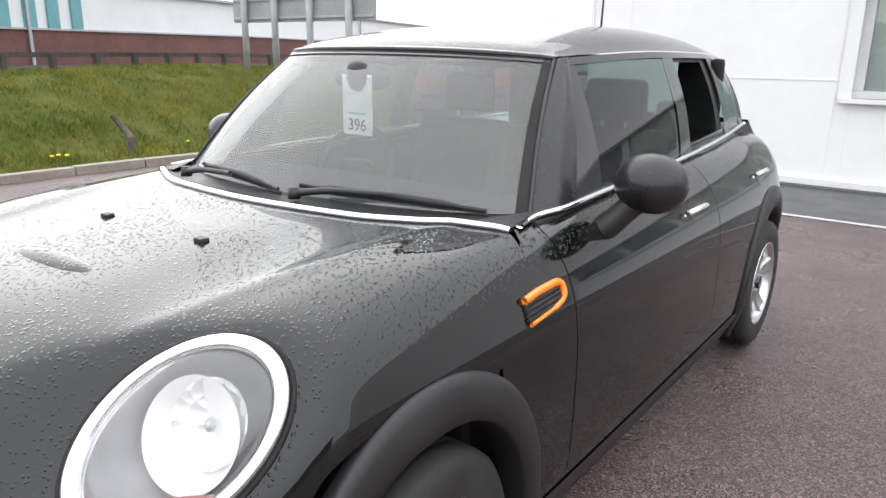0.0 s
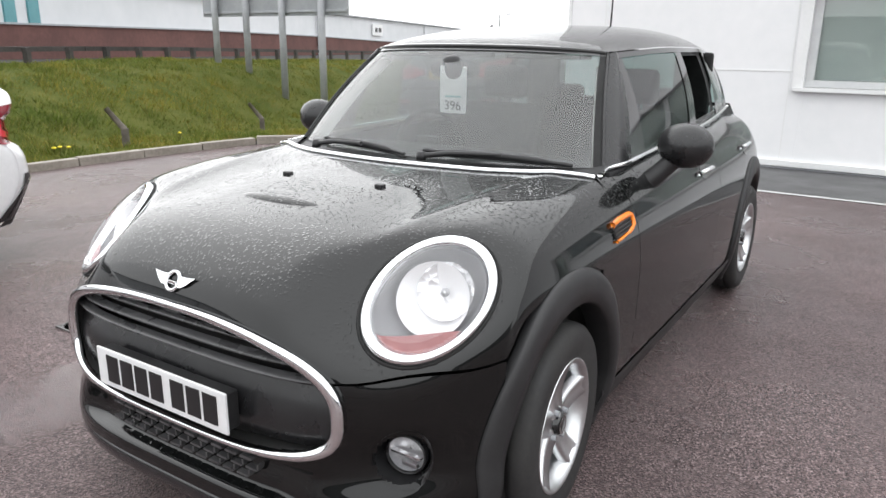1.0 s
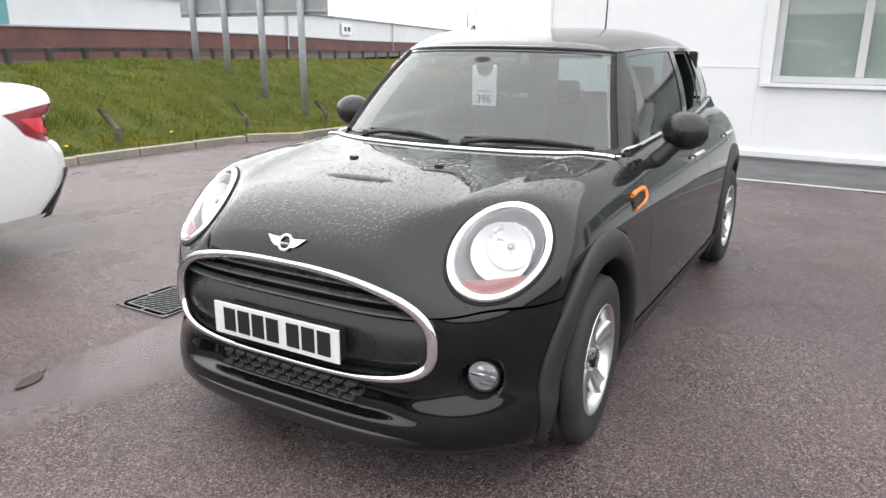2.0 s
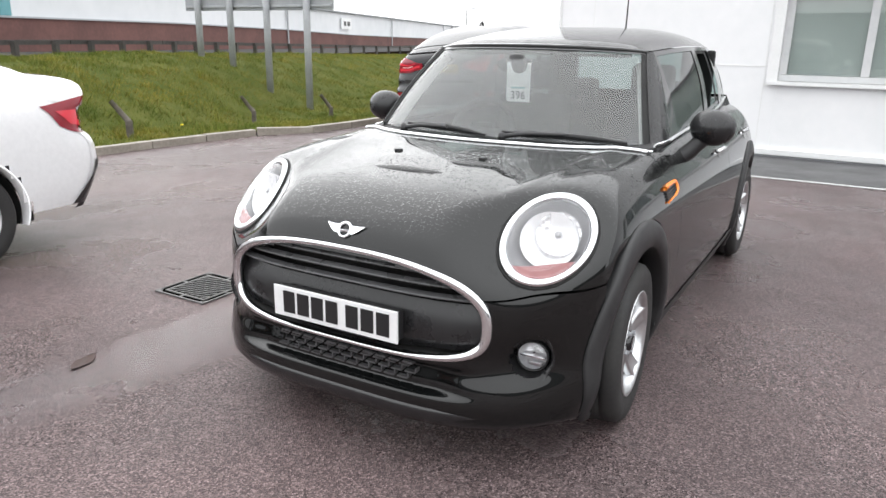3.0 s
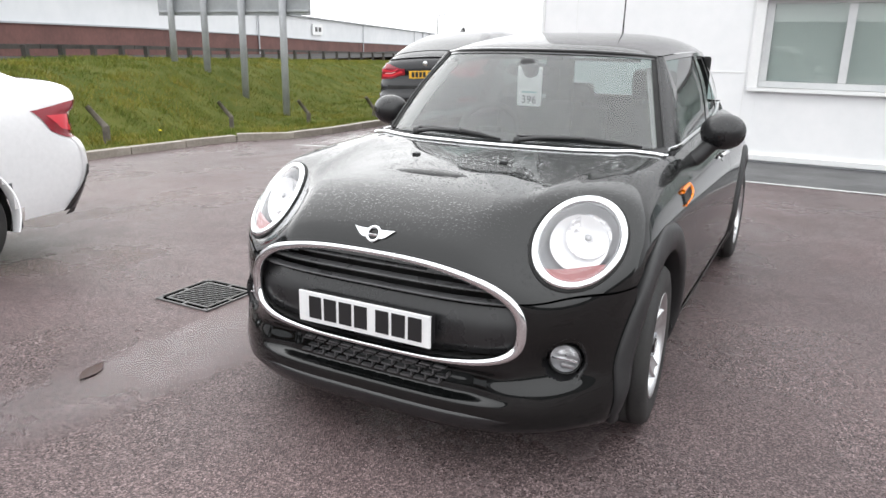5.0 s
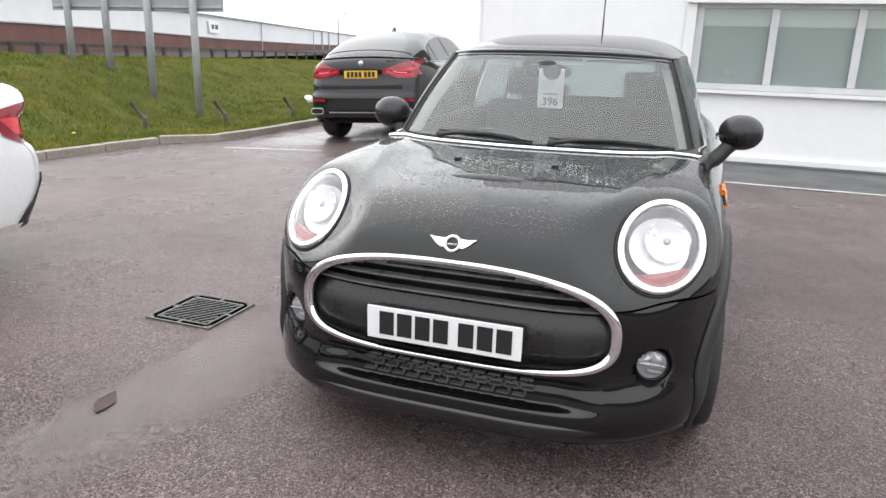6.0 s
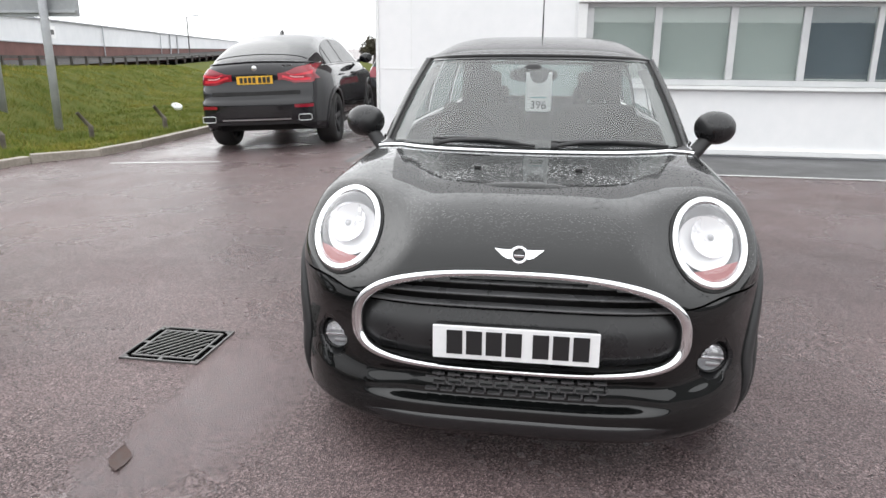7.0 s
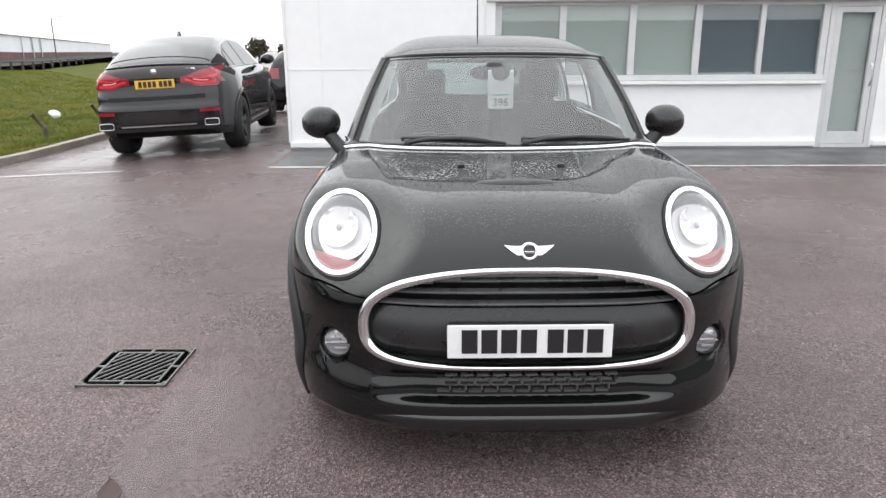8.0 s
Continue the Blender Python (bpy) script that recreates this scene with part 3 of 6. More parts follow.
def barrier():
    b = thing("roadside_barrier", "dark timber roadside barrier rail on short posts", "barrier")
    def top(s):
        return 0.80 * (1 - 0.016 * max(0, min(s, 60) - 16)) - 0.002 * max(0, s - 16) + 0.40
    S = np.r_[np.arange(-14, 90, 4.0)]
    for i in range(len(S) - 1):
        a, c = S[i], S[i + 1]
        za, zc = top(a), top(c)
        V = [oblique(s, q, z + dz) for s, z in ((a + 0.01, za), (c - 0.01, zc)) for q in (11.75, 11.85) for dz in (-0.11, 0)]
        shape("rail", V, [(0, 1, 3, 2), (4, 6, 7, 5), (0, 4, 5, 1), (2, 3, 7, 6), (1, 5, 7, 3), (0, 2, 6, 4)], DARK_WOOD, b, smooth=False)
    stations = [-13.5]
    while stations[-1] < 84:
        stations.append(stations[-1] + 1.28 + 0.065 * max(0.0, stations[-1] - 19))
    for s in stations:
        z = top(s)
        ob_box("post", s - 0.06, s + 0.06, 11.62, 11.745, z - 0.60, z - 0.02, DARK_WOOD, b)


barrier()


def road_sign():
    b = thing("road_sign", "large grey road sign seen from behind on four posts", "sign")
    y = 12.9
    box("board", (-15.95, -10.55, y + 0.10, y + 0.13, 2.0, 3.7), SIGN_BACK, b, "grey metal back of the sign", bevel=0.01)
    for z in (2.08, 2.55, 3.05, 3.55):
        box("rail", (-15.9, -10.6, y + 0.06, y + 0.098, z, z + 0.06), STEEL, b)
    for x in (-15.30, -14.05, -12.70, -11.32):
        z0 = float(bank_z(x, y)) - 0.15
        bm = bmesh.new()
        bmesh.ops.create_cone(bm, cap_ends=True, segments=16, radius1=0.09, radius2=0.09, depth=3.6 - z0)
        bmesh.ops.translate(bm, verts=bm.verts, vec=(x, y - 0.03, (3.6 + z0) / 2))
        part("post", bm, STEEL, b, smooth=True)


road_sign()


def cranked_post():
    p = thing("fence_post", "short weathered fence post with a cranked leaning top", "post", group="old fence posts along the bank")
    box("stake", (-0.045, 0.045, -0.045, 0.045, -0.15, 0.26), WOOD, p, bevel=0.01)
    tube("arm", [(0.0, 0, 0.24), (-0.08, 0, 0.34), (-0.24, -0.02, 0.56)], [0.05, 0.045, 0.04], WOOD, p, sides=6)
    return p


FENCE = [(-8.62, 5.50), (-9.75, 9.30), (-9.90, 12.0), (-9.40, 14.1), (-9.5, 17.0)]
first = cranked_post()
for i, (x, y) in enumerate(FENCE):
    m = pose(x, y, float(bank_z(x, y)), 0, 0, 35 + 6 * i)
    if i == 0:
        first.matrix_basis = m
    else:
        copy_thing(first, m)


def drain():
    d = thing("drain_grate", "dark cast-iron drain grate set in the tarmac", "drain")
    x0, x1, y0, y1 = -1.86, -1.47, 0.69, 1.08
    iron = worn("cast_iron", (0.07, 0.068, 0.068), (0.13, 0.125, 0.122), 20, 0.28, 0.42, 0.3)
    pit_shade = material("drain_pit_shade", (0.002, 0.002, 0.002), 0.9, spec=0.0)
    def border(name, a, w, top):
        for dims in ((x0 + a, x1 - a, y0 + a, y0 + a + w), (x0 + a, x1 - a, y1 - a - w, y1 - a), (x0 + a, x0 + a + w, y0 + a + w, y1 - a - w), (x1 - a - w, x1 - a, y0 + a + w, y1 - a - w)):
            box(name, (*dims, -0.02, top), iron, d, bevel=0.002)
    border("frame", 0.0, 0.010, 0.009)
    border("grate_rim", 0.040, 0.012, 0.0085)
    for f in (0.02, 0.5, 0.98):
        xm, ym = x0 + 0.008 + (x1 - x0 - 0.016) * f, y0 + 0.008 + (y1 - y0 - 0.016) * f
        for dims in ((xm - 0.008, xm + 0.008, y0 + 0.009, y0 + 0.041), (xm - 0.008, xm + 0.008, y1 - 0.041, y1 - 0.009), (x0 + 0.009, x0 + 0.041, ym - 0.008, ym + 0.008), (x1 - 0.041, x1 - 0.009, ym - 0.008, ym + 0.008)):
            box("bridge", (*dims, 0.003, 0.0075), iron, d, bevel=0.001)
    # no hole here: a thin black sheet carries the shade between the bars
    box("pit_shade", (x0 + 0.01, x1 - 0.01, y0 + 0.01, y1 - 0.01, 0.0012, 0.0030), pit_shade, d, "flat black sheet for the pit's shade below the bars", bevel=0)
    n = 9
    for i in range(-4, n + 4):
        # bars run on the skew
        c = x0 + 0.03 + (x1 - x0 - 0.06) * i / (n - 1)
        pts = []
        for k in range(25):
            f = k / 24
            px, py = c - 0.11 + 0.22 * f, y0 + 0.03 + (y1 - y0 - 0.06) * f
            if x0 + 0.050 <= px <= x1 - 0.050 and y0 + 0.05 <= py <= y1 - 0.05:
                pts.append((px, py))
        if len(pts) > 3:
            (ax, ay), (bx, by) = pts[0], pts[-1]
            w = 0.0052
            V = [(ax - w, ay, 0.004), (ax + w, ay, 0.004), (bx + w, by, 0.004), (bx - w, by, 0.004)]
            V += [(a, b_, 0.0095) for a, b_, _ in V]
            shape("bar", V, [(4, 5, 6, 7), (0, 1, 5, 4), (1, 2, 6, 5), (2, 3, 7, 6), (3, 0, 4, 7)], iron, d, smooth=False)


drain()


# added walls, out of view behind and beside the camera, that shape the reflections
BACK = worn("plain_grey_wall", (0.10, 0.10, 0.103), (0.15, 0.15, 0.153), 0.4, 0.7)
tagged(box("unseen_wall_behind", (-34, 34, -30.3, -30, -0.4, 3.0), BACK), "plain grey wall added out of view behind, for reflections", "wall", kind="structure")
tagged(box("unseen_wall_beyond", (24, 24.3, -29.9, 7.8, -0.1, 3.6), BACK), "plain grey wall added out of view beside, for reflections", "wall", kind="structure")


# ---------------------------------------------------------------- the black hatchback
NOSE = curve([0.10, 0.17, 0.24, 0.30, 0.37, 0.55, 0.66, 0.74, 1.0], [0.065, 0.025, 0.018, 0.026, 0.042, 0.046, 0.048, 0.062, 0.12])
CREST = curve([-0.2, 0.0, 0.04, 0.07, 0.10, 0.16, 0.23, 0.30, 0.36, 0.44, 0.55, 0.7, 0.85, 1.0, 1.2, 1.4, 2.0], [0.35, 0.66, 0.737, 0.777, 0.808, 0.850, 0.882, 0.902, 0.912, 0.921, 0.932, 0.946, 0.958, 0.967, 0.975, 0.982, 1.0])
GIRTH = curve([-0.2, 0.2, 0.45, 0.75, 1.2, 2.0, 3.0, 3.45, 3.75, 3.95], [0.80, 0.82, 0.838, 0.848, 0.852, 0.862, 0.868, 0.855, 0.81, 0.72])
FLANK = curve([0.10, 0.20, 0.32, 0.45, 0.62, 0.74, 0.82, 0.90, 0.97, 1.05], [-0.10, -0.045, -0.012, -0.002, 0.0, -0.008, -0.028, -0.068, -0.125, -0.20])
TAIL = curve([0.1, 0.3, 0.6, 0.9, 1.1], [3.85, 3.93, 3.94, 3.86, 3.74])
LAMP = np.array([0.6252, 0.3440, 0.7759])
# the lamp's oval: its axes, half width and half height
L_SIDE, L_UP = np.array([0.8730, 0.0031, -0.4877]), np.array([0.2968, 0.7902, 0.5362])
LW, LH = 0.1404, 0.1960
L_SIDE /= np.linalg.norm(L_SIDE)
L_UP /= np.linalg.norm(L_UP)
L_OUT = np.cross(L_SIDE, L_UP)
L_OUT /= np.linalg.norm(L_OUT)


def body(p):
    """Below zero inside the lower body."""
    x, y, z = np.abs(p[..., 0]), p[..., 1], p[..., 2]
    sweep = (x / 0.82) ** 4
    front = (NOSE(z) + 0.35 * sweep - y) * 0.8
    shift = 0.30 * sweep
    crown = 0.016 * (x / 0.62) ** 2 * (1 - 0.95 * step(y, 0.18, 0.55))
    # a shallow valley each side of the middle, and a hump that runs back from the lamp
    hump = (0.010 * np.exp(-(((x - 0.62) / 0.12) ** 2)) - 0.007 * np.exp(-(((x - 0.37) / 0.13) ** 2))) * step(y, 0.15, 0.40) * (1 - step(y, 0.72, 1.08))
    ridge = hump + 0.004 * np.exp(-(((x - 0.40 - 0.17 * y) / 0.035) ** 2)) * step(y, 0.12, 0.4)   # crease along the bonnet
    top = (z - CREST(y - shift) + crown - ridge) * 0.85
    side = x - GIRTH(y) - FLANK(z)
    rear = y - TAIL(z) + 0.25 * sweep
    f = smax(top, side, 0.05)
    f = smax(f, front, 0.03)
    corner = (x - LAMP[0]) * L_OUT[0] + (y - LAMP[1]) * L_OUT[1] + (z - LAMP[2]) * L_OUT[2]
    across = (x - LAMP[0]) * L_SIDE[0] + (y - LAMP[1]) * L_SIDE[1] + (z - LAMP[2]) * L_SIDE[2]
    along = (x - LAMP[0]) * L_UP[0] + (y - LAMP[1]) * L_UP[1] + (z - LAMP[2]) * L_UP[2]
    beyond = np.clip((across / LW) ** 2 + (along / LH) ** 2 - 1.0, 0, 4)
    f = smax(f, corner + 0.002 - 0.014 * beyond, 0.030)   # flattened where the lamps sit
    f = f + 0.020 * np.exp(-(((x - 0.63) / 0.11) ** 2 + ((z - 0.40) / 0.075) ** 2)) * (y < 0.6)   # hollows for the fog lamps
    return smax(f, rear, 0.06)


def onto(P, off=0.0, field=body, rounds=14):
    """Pulls places onto the body, or a little off it."""
    P = np.array(P, float)
    e = 1e-4
    for _ in range(rounds):
        f = field(P) - off
        g = np.stack([(field(P + e * d) - field(P - e * d)) / (2 * e) for d in np.eye(3)], -1)
        stepv = (f / (np.sum(g * g, -1) + 1e-9))[..., None] * g
        n = np.linalg.norm(stepv, axis=-1, keepdims=True)
        P = P - stepv * np.minimum(1, 0.05 / (n + 1e-9)) * 0.9
    return P


def normal_at(P):
    e = 1e-4
    g = np.stack([(body(P + e * d) - body(P - e * d)) / (2 * e) for d in np.eye(3)], -1)
    return g / np.linalg.norm(g, axis=-1, keepdims=True)


def flank_x(y, z, off=0.0):
    """The body's outer x at a place on the side."""
    lo, hi = np.full(np.shape(y), 0.3), np.full(np.shape(y), 1.1)
    for _ in range(40):
        mid = (lo + hi) / 2
        out = body(np.stack([mid, y, z], -1)) > off
        hi, lo = np.where(out, mid, hi), np.where(out, lo, mid)
    return (lo + hi) / 2


WF, WR, WZ = 0.735, 3.302, 0.305   # axles
GC, GW, G_UP, G_DOWN = 0.520, 0.540, 0.190, 0.126   # grille: height of its widest place, half width, reach above and below
G_TOP, G_LOW = 2.5, 3.3   # how square the upper and the lower half are


def grille_half_width(z, grow=0.0):
    """Half the grille's width at a height: rounded shoulders above, tighter corners below."""
    h, e = (G_UP, G_TOP) if z > GC else (G_DOWN, G_LOW)
    k = min(abs(z - GC) / (h + grow), 1.0)
    return (GW + grow) * (1 - k**e) ** (1 / e)


def ring_line(scale_w=0.0, n=120):
    """The grille's outline."""
    a = np.linspace(0, 2 * np.pi, n, endpoint=False)
    c, s = np.cos(a), np.sin(a)
    up = s > 0
    h, e = np.where(up, G_UP, G_DOWN) + scale_w, 2 / np.where(up, G_TOP, G_LOW)
    x = (GW + scale_w) * np.sign(c) * np.abs(c) ** e
    z = h * np.sign(s) * np.abs(s) ** e
    return np.stack([x, np.full(n, 0.08), GC + z], 1)


def in_grille(c, grow=0.0):
    if not GC - G_DOWN - grow < c[2] < GC + G_UP + grow:
        return False
    return abs(c[0]) < grille_half_width(c[2], grow)


def lamp_uv(p):
    d = np.asarray(p) * np.array([np.sign(p[0]) or 1, 1, 1]) - LAMP
    return d @ L_SIDE, d @ L_UP


def in_lamp(c, k=1.0):
    u, v = lamp_uv(c)
    return (u / (LW * k)) ** 2 + (v / (LH * k)) ** 2 < 1 and abs(c[0]) > 0.3


FOG = np.array([0.630, 0.22, 0.412])


def in_fog(c, r=0.066):
    d = np.array([abs(c[0]), c[1], c[2]]) - FOG
    return d @ d < r * r


def wheel(parent, x, y, sgn, steer=0.0):
    w = thing("wheel", "silver five-spoke alloy wheel with a black tyre", "wheel")
    w.parent = parent
    w.matrix_basis = pose(x, y, WZ, 0, 0, steer)
    w["label"] = "silver five-spoke alloy wheel with a black tyre"
    # tyre: lathe about x
    prof = [(-0.085, 0.195), (-0.092, 0.23), (-0.094, 0.26), (-0.088, 0.285), (-0.074, 0.2985), (-0.05, 0.303), (-0.035, 0.3035), (-0.033, 0.297), (-0.027, 0.297), (-0.025, 0.304), (0.0, 0.3045),
            (0.025, 0.304), (0.027, 0.297), (0.033, 0.297), (0.035, 0.3035), (0.05, 0.303), (0.074, 0.2985), (0.088, 0.285), (0.094, 0.26), (0.092, 0.23), (0.085, 0.195)]
    lathe("tyre", prof, RUBBER, w, sgn, 64)
    lathe("rim", [(-0.08, 0.196), (-0.07, 0.178), (0.03, 0.172), (0.075, 0.182), (0.088, 0.196), (0.0885, 0.200), (0.082, 0.199)], SILVER, w, sgn, 64)
    lathe("brake_disc", [(-0.02, 0.0), (-0.02, 0.13), (0.0, 0.13), (0.0, 0.0)], STEEL, w, sgn, 40)
    lathe("barrel", [(-0.075, 0.0), (-0.075, 0.17), (-0.07, 0.176)], DARK, w, sgn, 40)
    for k in range(5):
        a0 = 2 * np.pi * k / 5 + 0.3
        rows = []
        for r in np.linspace(0.028, 0.185, 9):
            t = (r - 0.028) / 0.157
            half = 0.030 + 0.012 * t * t + 0.012 * (1 - t) ** 2
            xo = 0.066 + 0.016 * t - 0.012 * np.sin(np.pi * t)
            row = []
            for c, d in ((-1, -0.030), (-1, -0.008), (-0.72, 0.0), (-0.25, -0.007), (0.25, -0.007), (0.72, 0.0), (1, -0.008), (1, -0.030)):
                off = c * half
                row.append((sgn * (xo + d), r * np.cos(a0) - off * np.sin(a0), r * np.sin(a0) + off * np.cos(a0)))
            rows.append(row)
        V = np.array(rows).reshape(-1, 3)
        shape("spoke", V, grid_faces(9, 8), SILVER, w)
    lathe("hub_cap", [(0.078, 0.0), (0.078, 0.026), (0.072, 0.033), (0.05, 0.036)], BLACK_GLOSS, w, sgn, 32)
    lathe("cap_ring", [(0.0795, 0.020), (0.0805, 0.024), (0.0795, 0.028)], CHROME, w, sgn, 32)
    for k in range(4):
        a = 2 * np.pi * k / 4 + 0.5
        bm = bmesh.new()
        bmesh.ops.create_cone(bm, cap_ends=True, segments=6, radius1=0.010, radius2=0.008, depth=0.02)
        bmesh.ops.rotate(bm, verts=bm.verts, matrix=Matrix.Rotation(radians(90), 3, "Y"))
        bmesh.ops.translate(bm, verts=bm.verts, vec=(sgn * 0.066, 0.05 * math.cos(a), 0.05 * math.sin(a)))
        part("wheel_bolt", bm, STEEL, w)
    return w


def lathe(name, prof, mat, parent, sgn=1, seg=48, label=""):
    a = np.linspace(0, 2 * np.pi, seg, endpoint=False)
    V = np.array([[(sgn * h, r * math.cos(t), r * math.sin(t)) for t in a] for h, r in prof])
    F = grid_faces(len(prof), seg, True)
    return shape(name, V.reshape(-1, 3), F, mat, parent, label)


def side_patch(name, y_edges, z_edges, mat, parent, sgn, off=0.0, n=26, m=26, keep=None, label=""):
    """A panel on the flank between two lines y(z) and two lines z(y)."""
    t = np.linspace(0, 1, m)
    rows = []
    for v in np.linspace(0, 1, n):
        y = y_edges[0](v) + (y_edges[1](v) - y_edges[0](v)) * t
        z = z_edges[0](y) + (z_edges[1](y) - z_edges[0](y)) * v
        rows.append(np.stack([np.zeros_like(y), y, z], -1))
    P = np.array(rows)
    P[..., 0] = flank_x(P[..., 1], P[..., 2], off)
    P[..., 0] *= sgn
    return patch(name, P, mat, parent, label, keep, flip=sgn < 0)


BELT_Z = curve([1.2, 1.45, 2.4, 3.1, 3.6], [0.955, 0.972, 0.99, 1.005, 1.02])
BELT_X = curve([1.2, 1.45, 2.4, 3.1, 3.6], [0.735, 0.722, 0.700, 0.655, 0.60])
RAIL_Z = curve([1.5, 1.72, 2.4, 3.0, 3.5], [1.325, 1.343, 1.362, 1.357, 1.335])
RAIL_X = curve([1.5, 1.72, 2.4, 3.0, 3.5], [0.535, 0.555, 0.575, 0.545, 0.485])


def cabin_side(y, t, off=0.0):
    """A place on the side glass: t goes from belt to roof rail."""
    bulge = 0.018 * np.sin(np.pi * t)
    return np.stack([BELT_X(y) + (RAIL_X(y) - BELT_X(y)) * t + bulge + off, y, BELT_Z(y) + (RAIL_Z(y) - BELT_Z(y)) * t], -1)


def cabin_patch(name, y_low, y_high, t0, t1, mat, parent, sgn, off=0.0, n=14, m=14, label=""):
    """A pane or pillar between the lines that join belt and rail stations."""
    rows = []
    for t in np.linspace(t0, t1, n):
        ya = y_low[0] + (y_high[0] - y_low[0]) * t
        yb = y_low[1] + (y_high[1] - y_low[1]) * t
        rows.append(cabin_side(np.linspace(ya, yb, m), np.full(m, t), off))
    P = np.array(rows)
    P[..., 0] *= sgn
    return patch(name, P, mat, parent, label, flip=sgn < 0)


def build_hatchback():
    car = thing("car", "black five-door hatchback with rain drops, parked on wet tarmac", "car", pose(0, 0, 0, 0, 0, 1.05))
    N = 120
    # bonnet, one clamshell from wheel arch to wheel arch
    front = line3([(0, 0.075, 0.610), (0.3, 0.085, 0.610), (0.44, 0.105, 0.608), (0.54, 0.15, 0.606), (0.64, 0.235, 0.614), (0.74, 0.33, 0.628), (0.815, 0.40, 0.64)], N)
    back = line3([(0, 0.985, 0.966), (0.35, 1.02, 0.964), (0.58, 1.115, 0.958), (0.70, 1.19, 0.945), (0.765, 1.15, 0.89), (0.82, 1.0, 0.80), (0.83, 0.965, 0.72)], N)
    left = line3([(0, 0.075, 0.610), (0, 0.075, 0.72), (0, 0.10, 0.775), (0, 0.2, 0.835), (0, 0.475, 0.90), (0, 0.8, 0.94), (0, 0.985, 0.966)], 120)
    right = line3([(0.815, 0.40, 0.64), (0.825, 0.47, 0.715), (0.83, 0.60, 0.75), (0.83, 0.735, 0.77), (0.83, 0.86, 0.757), (0.83, 0.965, 0.72)], 120)
    half = onto(coons(front, back, left, right))
    half[:, 0, 0] = 0
    whole = np.concatenate([mirrored(half)[:, :0:-1], half], 1)
    bonnet = patch("bonnet", whole, PAINT, car, "black wet bonnet", keep=lambda c: not in_lamp(c, 0.92) and not in_grille(c, -0.012))
    # bumper
    top = line3([(0, 0.07, 0.59), (0.3, 0.08, 0.59), (0.44, 0.105, 0.604), (0.54, 0.15, 0.603), (0.64, 0.235, 0.611), (0.74, 0.33, 0.625), (0.815, 0.40, 0.637)], 80)
    low = line3([(0, 0.04, 0.20), (0.3, 0.055, 0.20), (0.5, 0.12, 0.20), (0.65, 0.23, 0.20), (0.74, 0.33, 0.20), (0.785, 0.40, 0.20)], 80)
    lft = line3([(0, 0.04, 0.20), (0, 0.05, 0.37), (0, 0.07, 0.59)], 110)
    rgt = line3([(0.785, 0.40, 0.20), (0.82, 0.385, 0.40), (0.815, 0.40, 0.633)], 110)
    def hollow(x, z):
        """How far the bumper draws back into the lower intake."""
        ends = 1 - step(np.abs(x), 0.34, 0.52)
        return 0.036 * ends * step(z, 0.266, 0.288) * (1 - step(z, 0.352, 0.382))
    half = onto(coons(low, top, lft, rgt))
    half[..., 1] += hollow(half[..., 0], half[..., 2])
    whole = np.concatenate([mirrored(half)[:, :0:-1], half], 1)
    bumper = patch("front_bumper", whole, BUMPER_PAINT, car, "black painted front bumper", keep=lambda c: not in_grille(c, -0.012) and not in_fog(c, 0.074))
    # grille
    grille = thing("grille", "", "")
    grille.parent = car
    grille["label"] = "black slatted grille in a chrome ring"
    ring = onto(ring_line(0.0), 0.010)
    tube("chrome_ring", ring, list(0.0105 + 0.0085 * np.abs(np.cos(np.linspace(0, 2 * np.pi, 120, endpoint=False))) ** 1.5 - 0.003 * np.clip(-np.sin(np.linspace(0, 2 * np.pi, 120, endpoint=False)), 0, 1)), CHROME, grille, "chrome surround", sides=12, closed=True, up=(0, 1, 0), flat=0.75)
    inner = ring_line(0.0, 96)
    V = [(*(onto(np.array([[0, 0.08, GC]]))[0] + np.array([0, 0.085, 0])),)]
    back_rim = onto(inner) + np.array([0, 0.09, 0])
    front_rim = onto(inner, -0.004)
    shape("grille_back", np.vstack([V, back_rim, front_rim]), [(0, 1 + (i + 1) % 96, 1 + i) for i in range(96)] + [(1 + i, 1 + (i + 1) % 96, 97 + (i + 1) % 96, 97 + i) for i in range(96)], DARK, grille)

    def bar(name, z0, z1, out, mat, lab="", rounded=True):
        """A bar across the grille between two heights, as wide as the opening."""
        rows = []
        for k in range(7):
            f = k / 6
            z = z0 + (z1 - z0) * f
            w = max(grille_half_width(z, -0.008), 0.15)
            x = np.linspace(-w, w, 40)
            P = onto(np.stack([x, np.full(40, 0.08), np.full(40, z)], 1))
            P[:, 2] = z
            depth = out - (0.024 * (2 * abs(f - 0.5)) ** 2 if rounded else 0)
            P[:, 1] -= depth
            rows.append(P)
        return patch(name, np.array(rows), mat, grille, lab)

    bar("lower_panel", 0.400, 0.584, -0.010, SATIN, "black lower panel")
    # slat colour is paler than the panel's, to carry the glints
    for z in (0.605, 0.644, 0.682):
        bar("slat", z - 0.011, z + 0.009, -0.002, SLAT, "satin black slat, lifted in tone for its glints")
    # number plate
    plate = thing("number_plate", "", "")
    plate.parent = car
    plate["label"] = "white number plate with black characters shown as bars"
    plate.matrix_basis = pose(0.0, 0, 0)
    part("board", box_bm(-0.26, 0.26, 0.004, 0.012, 0.4445, 0.5555, 0.003), PLATE, plate)
    for x0, x1 in ((-0.215, -0.165), (-0.153, -0.103), (-0.091, -0.041), (-0.029, 0.021), (0.055, 0.105), (0.117, 0.167), (0.179, 0.229)):
        part("character_bar", box_bm(x0, x1, 0.0015, 0.0038, 0.462, 0.541), INK, plate)
